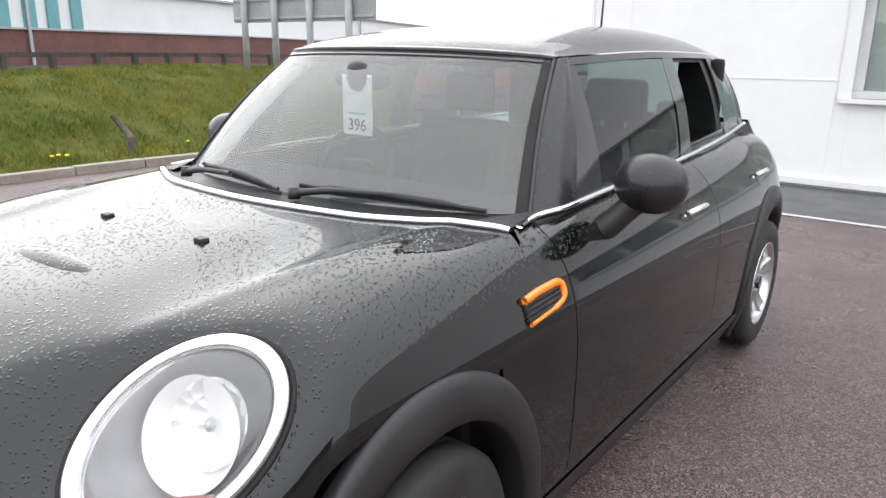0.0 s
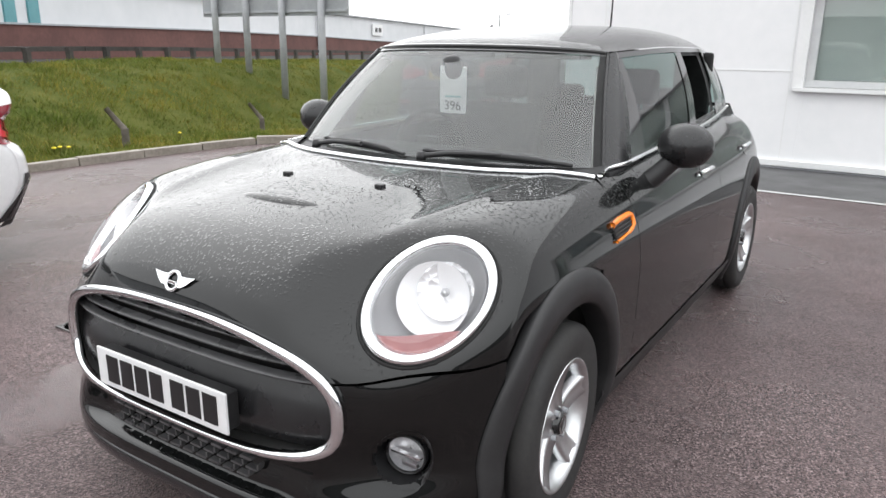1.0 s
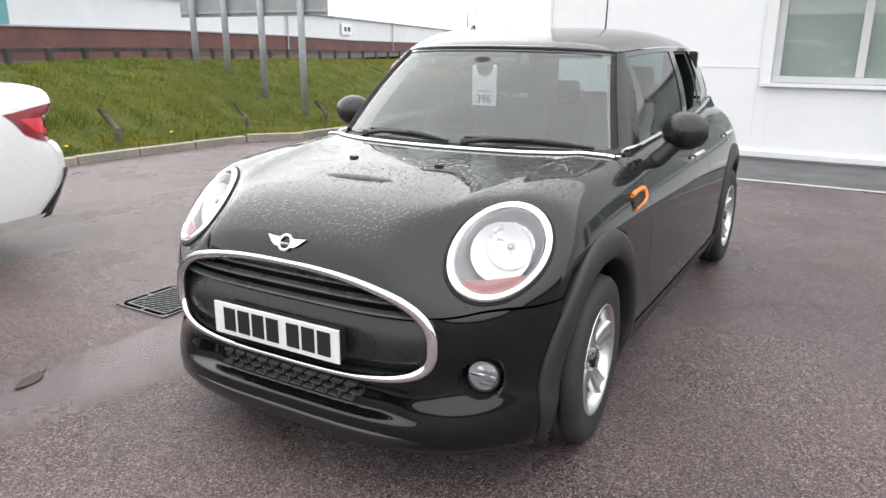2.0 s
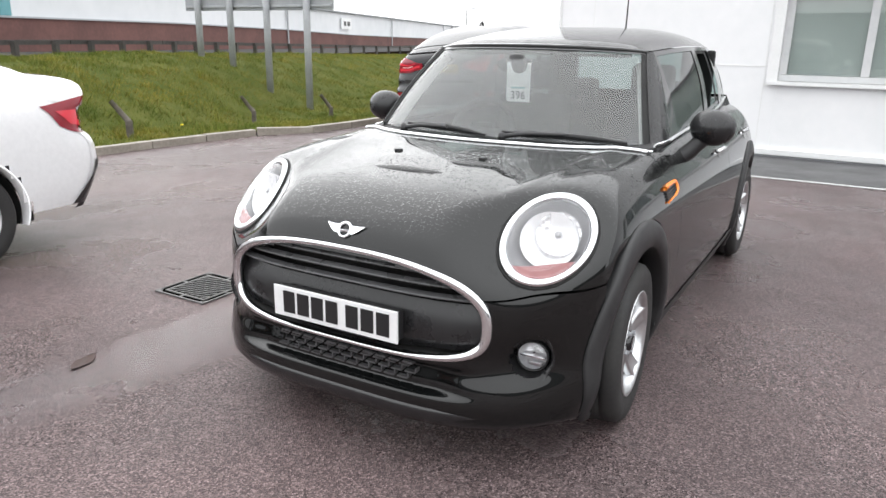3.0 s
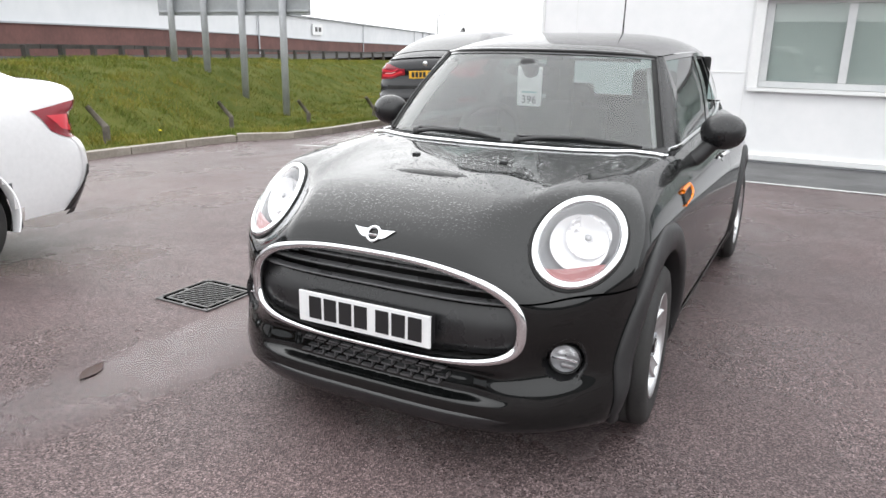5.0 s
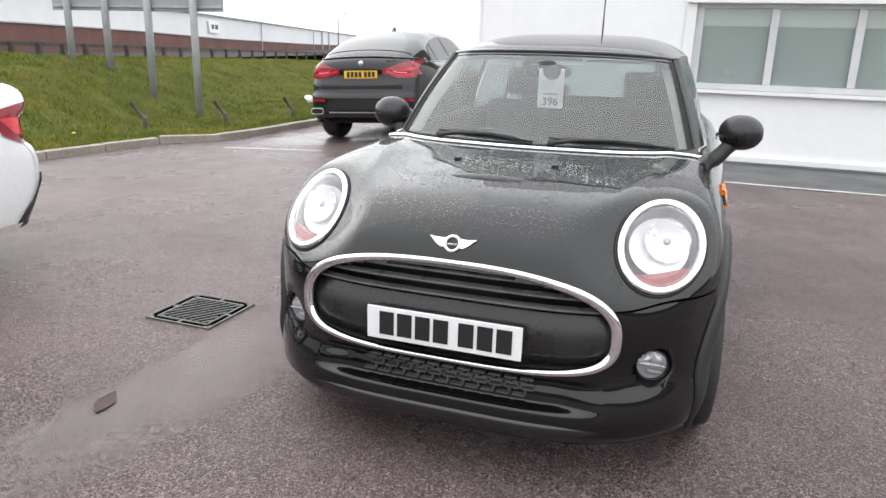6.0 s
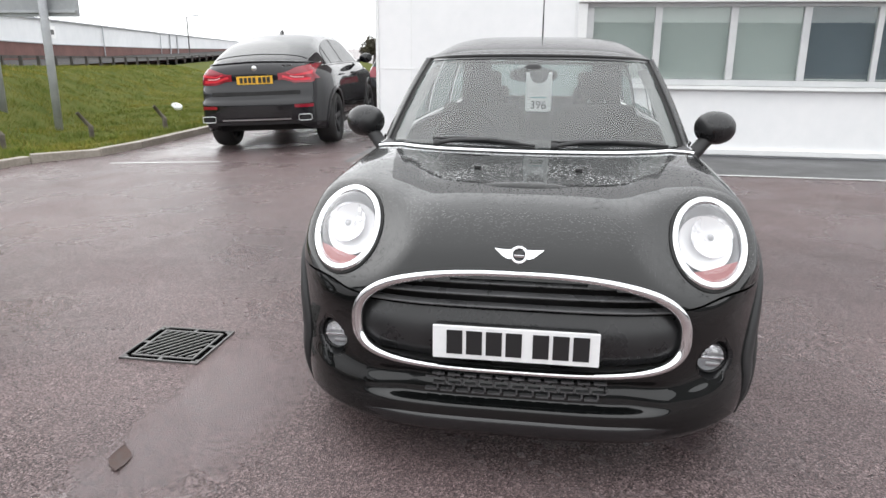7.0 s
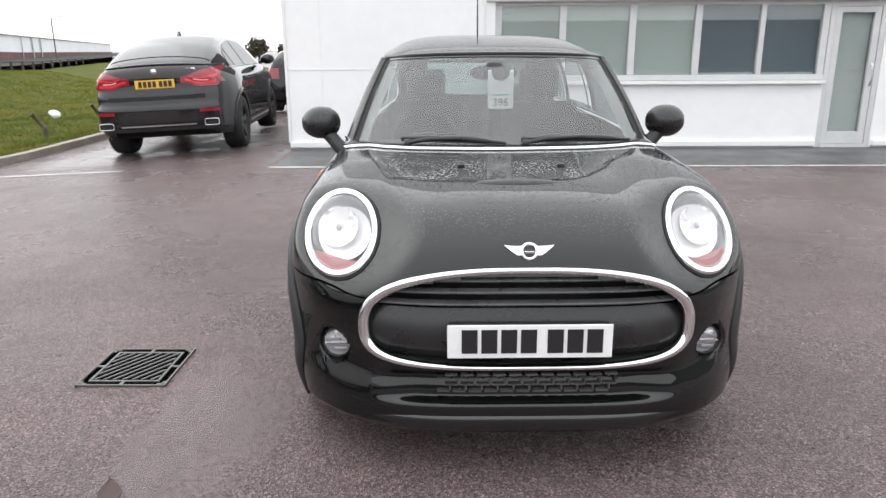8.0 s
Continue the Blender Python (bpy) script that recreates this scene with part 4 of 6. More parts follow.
    part("holder", box_bm(-0.255, 0.255, 0.0125, 0.05, 0.45, 0.55, 0.004), PLASTIC, plate)
    # lower intake with a mesh
    intake = thing("lower_intake", "", "")
    intake.parent = car
    intake["label"] = "black lower intake with a lattice"
    for r in range(4):
        z = 0.308 + 0.0205 * r
        for k in range(11):
            x = -0.273 + 0.052 * k + (0.026 if r % 2 else 0)
            y = float(onto(np.array([[x, 0.06, z]]))[0, 1]) + float(hollow(x, z))
            part("lattice_bar", box_bm(x - 0.020, x + 0.020, y - 0.020, y + 0.004, z - 0.003, z + 0.003), SLAT, intake)
            if r < 3:
                part("lattice_link", box_bm(x + 0.022 - 0.003, x + 0.022 + 0.003, y - 0.018, y + 0.004, z + 0.003, z + 0.0175), SLAT, intake)
    # chin below the bumper
    xs = np.linspace(-0.785, 0.785, 90)
    rows = []
    for z, o in ((0.240, -0.004), (0.231, 0.012), (0.216, 0.016), (0.186, 0.008), (0.162, -0.012), (0.154, -0.06)):
        y0 = 0.03 + 0.36 * (np.abs(xs) / 0.80) ** 4
        P = np.stack([xs, y0, np.full(90, z)], 1)
        P[:, 1] -= o
        rows.append(P)
    patch("chin", np.array(rows), BLACK_GLOSS, car, "black plastic chin spoiler")
    # badge: ring and two wings
    badge = thing("badge", "", "")
    badge.parent = car
    badge["label"] = "chrome winged badge on the bonnet"
    base = onto(np.array([[0, 0.08, 0.774]]))[0]
    bn = normal_at(base)
    bu = np.array([0, 0, 1.0]) - bn * bn[2]
    bu /= np.linalg.norm(bu)
    def badge_at(u, v, o=0.005):
        return onto((base + np.array([1, 0, 0]) * u + bu * v)[None], o)[0]
    tube("ring", [badge_at(0.024 * math.cos(a), 0.024 * math.sin(a)) for a in np.linspace(0, 2 * np.pi, 28, endpoint=False)], 0.0055, CHROME, badge, closed=True, up=tuple(bn))
    for sgn in (1, -1):
        up_pts = [(0.020, 0.016), (0.04, 0.0155), (0.06, 0.0165), (0.078, 0.019)]
        lo_pts = [(0.024, -0.013), (0.038, -0.012), (0.052, -0.004), (0.078, 0.0185)]
        V = [badge_at(sgn * u, v, o) for pts in (up_pts, lo_pts) for u, v in pts for o in (0.004, 0.008)]
        F = []
        for k in range(3):
            a, b_ = k * 2, 8 + k * 2
            F += [(a + 1, a + 3, b_ + 3, b_ + 1), (a, a + 1, a + 3, a + 2)[::-1], (b_, b_ + 1, b_ + 3, b_ + 2)]
        shape("wing", V, F, CHROME, badge, smooth=False)
    part("centre_bar", box_bm(-0.016, 0.016, base[1] - 0.010, base[1] - 0.002, base[2] - 0.004, base[2] + 0.004, 0.0015), CHROME, badge)
    # headlamps
    for sgn in (1, -1):
        lamp = thing("headlamp", "", "")
        lamp.parent = car
        lamp["label"] = "round headlamp with a wide chrome ring"
        S = np.array([sgn, 1, 1])

        def oval(k, off, n=72):
            a = np.linspace(0, 2 * np.pi, n, endpoint=False)
            P = LAMP + np.outer(np.cos(a) * LW * k, L_SIDE) + np.outer(np.sin(a) * LH * k, L_UP)
            return P + L_OUT * off

        prof = [(1.0, -0.045), (1.0, -0.002), (0.985, 0.006), (0.95, 0.010), (0.880, 0.009), (0.836, 0.002), (0.826, -0.02)]
        rows = np.array([oval(k, o) for k, o in prof]) * S
        shape("bezel", rows.reshape(-1, 3), [f if sgn > 0 else f[::-1] for f in grid_faces(len(prof), 72, True)], CHROME, lamp, "chrome ring")
        prof = [(0.832, 0.0)] + [(0.832 * math.cos(t), 0.0 + 0.042 * math.sin(t)) for t in np.linspace(0.15, 1.5, 7)]
        rows = np.array([oval(k, o) for k, o in prof]) * S
        shape("lens", rows.reshape(-1, 3), grid_faces(len(prof), 72, True) + [tuple(range(7 * 72, 8 * 72))], LENS, lamp, "clear domed lens").visible_shadow = False
        gap = onto(oval(1.022, 0.0), 0.001) * S
        tube("lamp_seal", gap, 0.0045, DARK, lamp, closed=True, sides=6)
        # bowl
        prof = [(0.838, -0.005), (0.81, -0.03), (0.70, -0.075), (0.4, -0.10), (0.02, -0.105)]
        rows = np.array([oval(k, o) for k, o in prof]) * S
        shape("bowl", rows.reshape(-1, 3), grid_faces(len(prof), 72, True), LAMP_GREY, lamp, "pale grey lamp housing")

        def dish(name, cu, cv, r0, o0, mat, depth, rim, lab="", seg=40, rings=7):
            """A dish that looks straight ahead."""
            C = LAMP + L_SIDE * cu + L_UP * cv + L_OUT * o0
            ax = 0.5 * L_OUT + 0.5 * np.array([0.0, -1.0, 0.12])
            ax /= np.linalg.norm(ax)
            e1 = np.cross(ax, [0, 0, 1.0])
            e1 /= np.linalg.norm(e1)
            e2 = np.cross(e1, ax)
            rows = []
            for k in range(rings):
                f = k / (rings - 1)
                r = r0 * (1 - f) + 0.004 * f
                h = -depth * (1 - (r / r0) ** 2) + rim
                rows.append([C + ax * h + r * (math.cos(t) * e1 + math.sin(t) * e2) for t in np.linspace(0, 2 * np.pi, seg, endpoint=False)])
            rows = np.array(rows) * S
            return shape(name, rows.reshape(-1, 3), grid_faces(rings, seg, True), mat, lamp, lab)

        dish("reflector", -0.002, 0.010, 0.096, -0.030, REFLECTOR, 0.030, 0, "bright daylight reflector", 56, 12)
        dish("main_beam", 0.010, 0.044, 0.074, -0.018, FACETS, 0.026, 0, "faceted main beam reflector", 56, 14)
        dish("bulb_shield", 0.010, 0.044, 0.012, -0.026, LAMP_GREY, -0.006, 0)
        # indicator band low in the lamp
        u = np.linspace(-LW * 0.80, LW * 0.80, 26)
        rows = []
        for f in np.linspace(0, 1, 6):
            vv = -np.sqrt(np.clip(1 - (u / (LW * 0.82)) ** 2, 0, 1)) * LH * 0.82
            top_v = (-0.066 - 0.006 * np.cos(u / 0.092 * 2.2) - u * L_SIDE[2]) / L_UP[2]   # level upper edge
            v = vv + (np.maximum(top_v, vv) - vv) * f
            P = LAMP + np.outer(u, L_SIDE) + np.outer(v, L_UP)
            rows.append(P - L_OUT * 0.004)
        patch("indicator", np.array(rows) * S, PINK, lamp, "dull pinkish indicator lens", flip=sgn < 0)
    # fog lamps
    for sgn in (1, -1):
        S = np.array([sgn, 1, 1])
        fog = thing("fog_lamp", "", "")
        fog.parent = car
        fog["label"] = "round fog lamp in a black recess"
        C = onto(FOG[None])[0]
        ax = np.array([-0.05, -1.0, 0.05])
        ax = 0.6 * ax / np.linalg.norm(ax) + 0.4 * normal_at(C)
        ax /= np.linalg.norm(ax)
        e1 = np.cross(ax, [0, 0, 1.0])
        e1 /= np.linalg.norm(e1)
        e2 = np.cross(e1, ax)
        def rings(prof, n=40):
            return np.array([[C + ax * h + r * (math.cos(t) * e1 + math.sin(t) * e2) for t in np.linspace(0, 2 * np.pi, n, endpoint=False)] for r, h in prof]) * S
        def lath(nm, prof, mat, lab=""):
            R = rings(prof)
            return shape(nm, R.reshape(-1, 3), grid_faces(len(prof), 40, True), mat, fog, lab)
        # recess follows the body at its rim
        a = np.linspace(0, 2 * np.pi, 40, endpoint=False)
        rim = onto(np.array([C + 0.084 * (math.cos(t) * e1 + math.sin(t) * e2) for t in a]), 0.001) * S
        shape("recess", np.vstack([rim] + [rings([q])[0] for q in ((0.074, -0.012), (0.060, -0.028), (0.054, -0.07))]), grid_faces(4, 40, True), SATIN, fog)
        lath("bezel", [(0.053, -0.05), (0.053, -0.018), (0.050, -0.013), (0.047, -0.017), (0.046, -0.04)], SATIN, "thin black rim")
        # the bright upper half and the dark lower half of the reflector
        def half_bowl(nm, t0, t1, mat, lab):
            ts = np.linspace(t0, t1, 22)
            R = np.array([[C + ax * h + r * (math.cos(t) * e1 + math.sin(t) * e2) for t in ts] for r, h in ((0.047, -0.022), (0.040, -0.036), (0.025, -0.046), (0.003, -0.050))]) * S
            return patch(nm, R, mat, fog, lab, flip=sgn > 0)
        half_bowl("upper_reflector", 0.10, math.pi - 0.10, FACETS, "bright upper reflector")
        half_bowl("lower_reflector", math.pi - 0.10, 2 * math.pi + 0.10, LAMP_GREY, "dark lower reflector")
        lath("lens", [(0.0465, -0.018), (0.04, -0.011), (0.022, -0.005), (0.001, -0.003)], LENS).visible_shadow = False
        b = C + ax * -0.020
        part("shield", box_bm(sgn * b[0] - 0.043, sgn * b[0] + 0.043, b[1] - 0.004, b[1] + 0.010, b[2] - 0.004, b[2] + 0.002, 0.001), CHROME, fog)
        part("lower_bar", box_bm(sgn * b[0] - 0.012, sgn * b[0] + 0.032, b[1] - 0.002, b[1] + 0.010, b[2] - 0.030, b[2] - 0.018, 0.003), SILVER, fog)
    # wheel arches, wheels
    for sgn in (1, -1):
        for yc, r0, r1, nm in ((WF, 0.362, 0.468, "front"), (WR, 0.362, 0.462, "rear")):
            a = np.linspace(radians(-26), radians(206), 64)
            rows = []
            for f, o in ((0, -0.07), (0, 0.0), (0.05, 0.012), (0.4, 0.018), (0.75, 0.016), (0.95, 0.011), (1.0, 0.004), (1.0, -0.02)):
                hor, ver = 0.338 + 0.070 * f, 0.366 + 0.102 * f
                y, z = yc - hor * np.sign(np.cos(a)) * np.abs(np.cos(a)) ** 0.92, WZ + ver * np.sin(a)
                z = np.maximum(z, 0.15)
                P = np.stack([flank_x(y, np.maximum(z, 0.17)), y, z], 1)
                P += normal_at(np.stack([P[:, 0], y, np.maximum(z, 0.2)], 1)) * o
                rows.append(P * np.array([sgn, 1, 1]))
            patch("wheel_arch", np.array(rows), PLASTIC, car, "matt black plastic arch cladding", flip=sgn < 0)
            a = np.linspace(radians(-20), radians(200), 40)
            rows = [np.stack([np.full(40, sgn * x), yc - rr * np.cos(a), WZ + rr * np.sin(a)], 1) for x, rr in ((0.80, 0.375), (0.50, 0.375), (0.5, 0.02))]
            patch("wheel_well", np.array(rows), DARK, car)
            wheel(car, sgn * (0.752 if nm == "front" else 0.772), yc, sgn, steer=(3 if nm == "front" else 0))
    # flanks
    one = lambda v: (lambda q: v + 0 * np.asarray(q))
    sill_z = one(0.272)
    for sgn in (1, -1):
        def clear(c):
            for yc in (WF, WR):
                if (c[1] - yc) ** 2 + (c[2] - WZ) ** 2 < 0.42**2:
                    return False
            return True
        side_patch("front_wing", (lambda v: curve([0, 0.62, 0.8, 0.93, 1.0], [0.95, 0.955, 0.985, 1.12, 1.225])(v) + 0.006, one(1.30)), (sill_z, lambda y: np.where(y < 1.2, 0.93 + 0.1 * (y - 1.0), BELT_Z(y) - 0.004)), PAINT, car, sgn, n=40, keep=clear, label="black front wing panel")
        side_patch("wing_filler", (one(0.84), one(1.08)), (one(0.66), one(0.86)), PAINT, car, sgn, -0.005, n=12, m=12, keep=clear)
        side_patch("front_door", (one(1.305), one(2.46)), (sill_z, lambda y: BELT_Z(y) - 0.004), PAINT, car, sgn, n=36, m=36, label="black front door")
        side_patch("rear_door", (one(2.465), lambda v: 2.98 + 0.25 * step(v, 0.45, 0.75)), (sill_z, lambda y: BELT_Z(y) - 0.004), PAINT, car, sgn, n=36, m=30, keep=clear, label="black rear door")
        side_patch("rear_quarter", (lambda v: 2.985 + 0.25 * step(v, 0.45, 0.75), lambda v: 3.72 - 0.0 * v), (sill_z, lambda y: BELT_Z(y) - 0.004), PAINT, car, sgn, n=36, m=30, keep=clear, label="black rear quarter")
        # sill
        ys = np.linspace(1.06, 2.97, 40)
        rows = []
        for z, o in ((0.276, 0.004), (0.262, 0.010), (0.20, 0.004), (0.155, -0.02), (0.145, -0.10)):
            rows.append(np.stack([sgn * (flank_x(ys, np.full(40, max(z, 0.2))) + o), ys, np.full(40, z)], 1))
        patch("sill", np.array(rows), PLASTIC, car, "matt black sill", flip=sgn < 0)
        # belt trim
        ys = np.linspace(1.235, 3.62, 60)
        zs = BELT_Z(ys)
        xs = np.maximum(BELT_X(ys), 0) + 0.006
        xs = np.where(ys < 1.45, flank_x(ys, zs - 0.01) * (1 - step(ys, 1.3, 1.45)) + xs * step(ys, 1.3, 1.45), xs)
        tube("belt_trim", np.stack([sgn * xs, ys, zs], 1), 0.011, CHROME, car, "chrome strip below the windows", flat=0.7)
        # shoulder shelf that joins flank and glass
        xo = flank_x(ys, zs - 0.006)
        rows = [np.stack([sgn * xo, ys, zs - 0.006], 1), np.stack([sgn * (BELT_X(ys) - 0.04), ys, zs - 0.002], 1)]
        patch("shoulder", np.array(rows), PAINT, car, flip=sgn < 0)
        # panes and pillars
        cabin_patch("mirror_triangle", (1.50, 1.685), (1.735, 1.760), 0.0, 0.96, BLACK_GLOSS, car, sgn, 0.002, label="gloss black corner panel")
        cabin_patch("front_window", (1.685, 2.40), (1.760, 2.435), 0.01, 0.955, TINT, car, sgn, label="green-tinted front door window").visible_shadow = False
        cabin_patch("window_pillar", (2.40, 2.525), (2.435, 2.535), 0.0, 1.0, BLACK_GLOSS, car, sgn, 0.004, label="gloss black pillar")
        if sgn < 0:
            cabin_patch("rear_window", (2.525, 3.12), (2.535, 3.06), 0.01, 0.955, TINT, car, sgn, label="green-tinted rear door window").visible_shadow = False
        else:
            cabin_patch("rear_window", (2.525, 3.12), (2.535, 3.06), 0.01, 0.10, TINT, car, sgn, label="rear door window wound down").visible_shadow = False
            cabin_patch("window_frame", (2.525, 2.56), (2.535, 2.57), 0.0, 0.955, PLASTIC, car, sgn, -0.012, label="black frame of the open window")
            cabin_patch("window_frame", (3.04, 3.13), (2.98, 3.07), 0.0, 0.955, PLASTIC, car, sgn, -0.012)
            cabin_patch("window_frame", (2.525, 3.13), (2.535, 3.07), 0.90, 0.96, PLASTIC, car, sgn, -0.012)
        cabin_patch("window_pillar", (3.12, 3.20), (3.06, 3.13), 0.0, 1.0, BLACK_GLOSS, car, sgn, 0.004, label="gloss black pillar")
        cabin_patch("quarter_window", (3.20, 3.52), (3.13, 3.34), 0.01, 0.955, TINT, car, sgn, label="green-tinted quarter window").visible_shadow = False
        cabin_patch("window_rail", (1.50, 3.52), (1.735, 3.34), 0.945, 1.0, BLACK_GLOSS, car, sgn, 0.005, n=4, m=40, label="gloss black rail over the windows")
        cabin_patch("rear_pillar", (3.52, 3.62), (3.34, 3.46), 0.0, 1.0, PAINT, car, sgn, 0.003, label="black rear pillar")
    # windscreen
    N = 44
    wb = line3([(-0.684, 1.325, 0.966), (-0.57, 1.235, 0.968), (-0.3, 1.135, 0.972), (0, 1.10, 0.974), (0.3, 1.135, 0.972), (0.57, 1.235, 0.968), (0.684, 1.325, 0.966)], N)
    wt = line3([(-0.540, 1.685, 1.338), (-0.43, 1.59, 1.348), (-0.22, 1.535, 1.356), (0, 1.52, 1.358), (0.22, 1.535, 1.356), (0.43, 1.59, 1.348), (0.540, 1.685, 1.338)], N)
    def edge_of(a, b, n=26, lift=0.022):
        t = np.linspace(0, 1, n)[:, None]
        P = a + (b - a) * t
        P += np.sin(np.pi * t) * np.array([[0, -0.7 * lift, 0.7 * lift]])
        return P
    W = coons(wb, wt, edge_of(wb[0], wt[0]), edge_of(wb[-1], wt[-1]))
    patch("windscreen", W, RAINY, car, "curved clear windscreen with rain on it").visible_shadow = False
    # dark printed border of the glass
    t = np.linspace(0, 1, N)
    rim = coons(wb, wt, edge_of(wb[0], wt[0]), edge_of(wb[-1], wt[-1]))
    up_n = np.array([0, -0.003, 0.003])
    for nm, rows in (("glass_border", rim[-2:] + up_n),):
        patch(nm, rows, BLACK_GLOSS, car)
    for a, b_ in ((0, 2), (N - 2, N)):
        patch("glass_border", rim[:, a:b_] + up_n, DARK, car)
    # windscreen pillars
    for sgn in (1, -1):
        e_in = edge_of(wb[-1], wt[-1]) if sgn > 0 else edge_of(wb[0], wt[0])
        t = np.linspace(0, 1, 26)
        e_out = cabin_side(1.50 + (1.735 - 1.50) * t, t, 0.006) * np.array([sgn, 1, 1])
        f = np.linspace(0, 1, 9)[:, None, None]
        P = e_in[None] * (1 - f) + e_out[None] * f
        P += np.sin(np.pi * f) * np.array([sgn * 0.016, -0.016, 0.004])
        patch("screen_pillar", P, SATIN, car, "black windscreen pillar", flip=sgn > 0)
        tube("pillar_seal", e_in + np.array([sgn * 0.004, -0.005, 0.002]), 0.006, PLASTIC, car)
        foot = line3([(sgn * 0.70, 1.19, 0.953), (sgn * 0.705, 1.29, 0.966), (sgn * 0.712, 1.40, 0.974), (sgn * 0.728, 1.50, 0.976)], 12)
        inner_foot = line3([(sgn * 0.60, 1.17, 0.962), (sgn * 0.64, 1.25, 0.968), (sgn * 0.682, 1.32, 0.974), (sgn * 0.69, 1.42, 0.985)], 12)
        # pale lining of the pillar inside the glass
        k = np.linspace(0.04, 0.92, 22)
        line = np.stack([np.interp(k, t, e_in[:, q]) for q in range(3)], 1)
        lining = np.array([line + np.array([-sgn * o, 0.010 + 0.7 * o, -0.012 - 0.2 * o]) for o in (0.014, 0.030, 0.046, 0.058)])
        patch("pillar_lining", lining, LINING, car, "pale grey pillar lining behind the glass", flip=sgn < 0)
        patch("pillar_foot", np.array([inner_foot, foot]), PLASTIC, car, flip=sgn < 0)
    # cowl and chrome line behind the bonnet
    cb = onto(line3([(-0.70, 1.19, 0.945), (-0.58, 1.115, 0.958), (-0.35, 1.02, 0.964), (0, 0.985, 0.966), (0.35, 1.02, 0.964), (0.58, 1.115, 0.958), (0.70, 1.19, 0.945)], N))
    tube("cowl_trim", cb + np.array([0, 0.008, 0.005]), 0.0125, CHROME, car, "chrome strip behind the bonnet", flat=0.7, sides=10)
    mid = (cb + wb) / 2 - np.array([0, 0, 0.015])
    patch("cowl_panel", np.array([cb + np.array([0, 0.01, 0]), mid, wb + np.array([0, 0.01, -0.004])]), PLASTIC, car, "black scuttle panel")
    # wipers
    def wiper(x_pivot, x_tip, y_pivot):
        wp = thing("wiper", "", "")
        wp.parent = car
        wp["label"] = "black windscreen wiper"
        def on_glass(x, v, o):
            i = (x + 0.684) / 1.368 * (N - 1)
            j = v * 25
            i0, j0 = int(np.clip(i, 0, N - 2)), int(np.clip(j, 0, 24))
            return W[j0, i0] + np.array([0, -o * 0.7, o * 0.7])
        piv = np.array([x_pivot, y_pivot, 0.985])
        tip = on_glass(x_tip, 0.02, 0.012)
        far = on_glass(x_pivot + (x_pivot - x_tip) * 0.02, 0.10, 0.022)
        midp = piv * 0.45 + tip * 0.55 + np.array([0, -0.012, 0.022])
        tube("arm", line3([piv, piv * 0.75 + tip * 0.25 + np.array([0, -0.008, 0.018]), midp], 10), [0.010] * 4 + [0.008] * 6, PLASTIC, wp)
        blade = line3([on_glass(x_tip, 0.02, 0.012), on_glass(x_tip * 0.5 + x_pivot * 0.5, 0.06, 0.014), on_glass(x_pivot, 0.05, 0.012)], 16)
        tube("blade", blade, [0.004] * 3 + [0.007] * 10 + [0.004] * 3, PLASTIC, wp, flat=1.6)
        tube("rubber_edge", blade + np.array([0, 0.006, -0.012]), 0.004, RUBBER, wp)
        bm = bmesh.new()
        bmesh.ops.create_cone(bm, cap_ends=True, segments=14, radius1=0.018, radius2=0.014, depth=0.03)
        bmesh.ops.translate(bm, verts=bm.verts, vec=tuple(piv))
        part("pivot_cap", bm, PLASTIC, wp, smooth=True)
    wiper(0.10, 0.60, 1.075)
    wiper(-0.42, 0.02, 1.10)
    # roof
    sidel = np.stack([-RAIL_X(np.linspace(1.70, 3.46, 50)), np.linspace(1.70, 3.46, 50), RAIL_Z(np.linspace(1.70, 3.46, 50)) + 0.004], 1)
    rf = wt + np.array([0, 0.012, 0.012])
    rf[0], rf[-1] = sidel[0], sidel[0] * np.array([-1, 1, 1])
    rb = line3([(-0.49, 3.46, 1.343), (-0.3, 3.53, 1.35), (0, 3.55, 1.352), (0.3, 3.53, 1.35), (0.49, 3.46, 1.343)], N)
    rb[0], rb[-1] = sidel[-1], sidel[-1] * np.array([-1, 1, 1])
    R = coons(rf, rb, sidel, sidel * np.array([-1, 1, 1]))
    u, v = np.linspace(-1, 1, N)[None, :], np.linspace(0, 1, 50)[:, None]
    R[..., 2] += 0.078 * (1 - np.abs(u) ** 4.6) * np.sin(np.pi * np.clip(v * 0.93, 0, 1)) ** 0.6
    patch("roof", R, ROOF, car, "black roof with rain drops")
    lip = np.array([wt + np.array([0, -0.004, -0.004]), wt + np.array([0, -0.012, 0.006]), rf + np.array([0, -0.002, 0.002]), rf])
    patch("roof_lip", lip, PAINT, car)
    # roof aerial
    tube("aerial", [(0.0, 3.17, 1.385), (0.0, 3.175, 1.43), (0.0, 3.20, 1.84)], [0.014, 0.006, 0.003], PLASTIC, car, "black whip aerial", sides=8)
    # tailgate with rear glass
    rows, rows2 = [], []
    for f in np.linspace(0, 1, 12):
        hw = 0.475 + 0.10 * f
        x = np.linspace(-hw, hw, 30)
        rows.append(np.stack([x, 3.50 + 0.20 * f + 0.05 * (1 - (x / hw) ** 2), np.full(30, 1.335 - 0.30 * f) - 0 * x], 1))
    patch("rear_glass", np.array(rows)[:, ::-1], TINT, car, "green-tinted rear window").visible_shadow = False
    for f in np.linspace(0, 1, 20):
        z = 1.03 - 0.83 * f
        hw = float(curve([0.2, 0.5, 0.8, 1.03], [0.66, 0.70, 0.68, 0.60])(z))
        x = np.linspace(-hw, hw, 30)
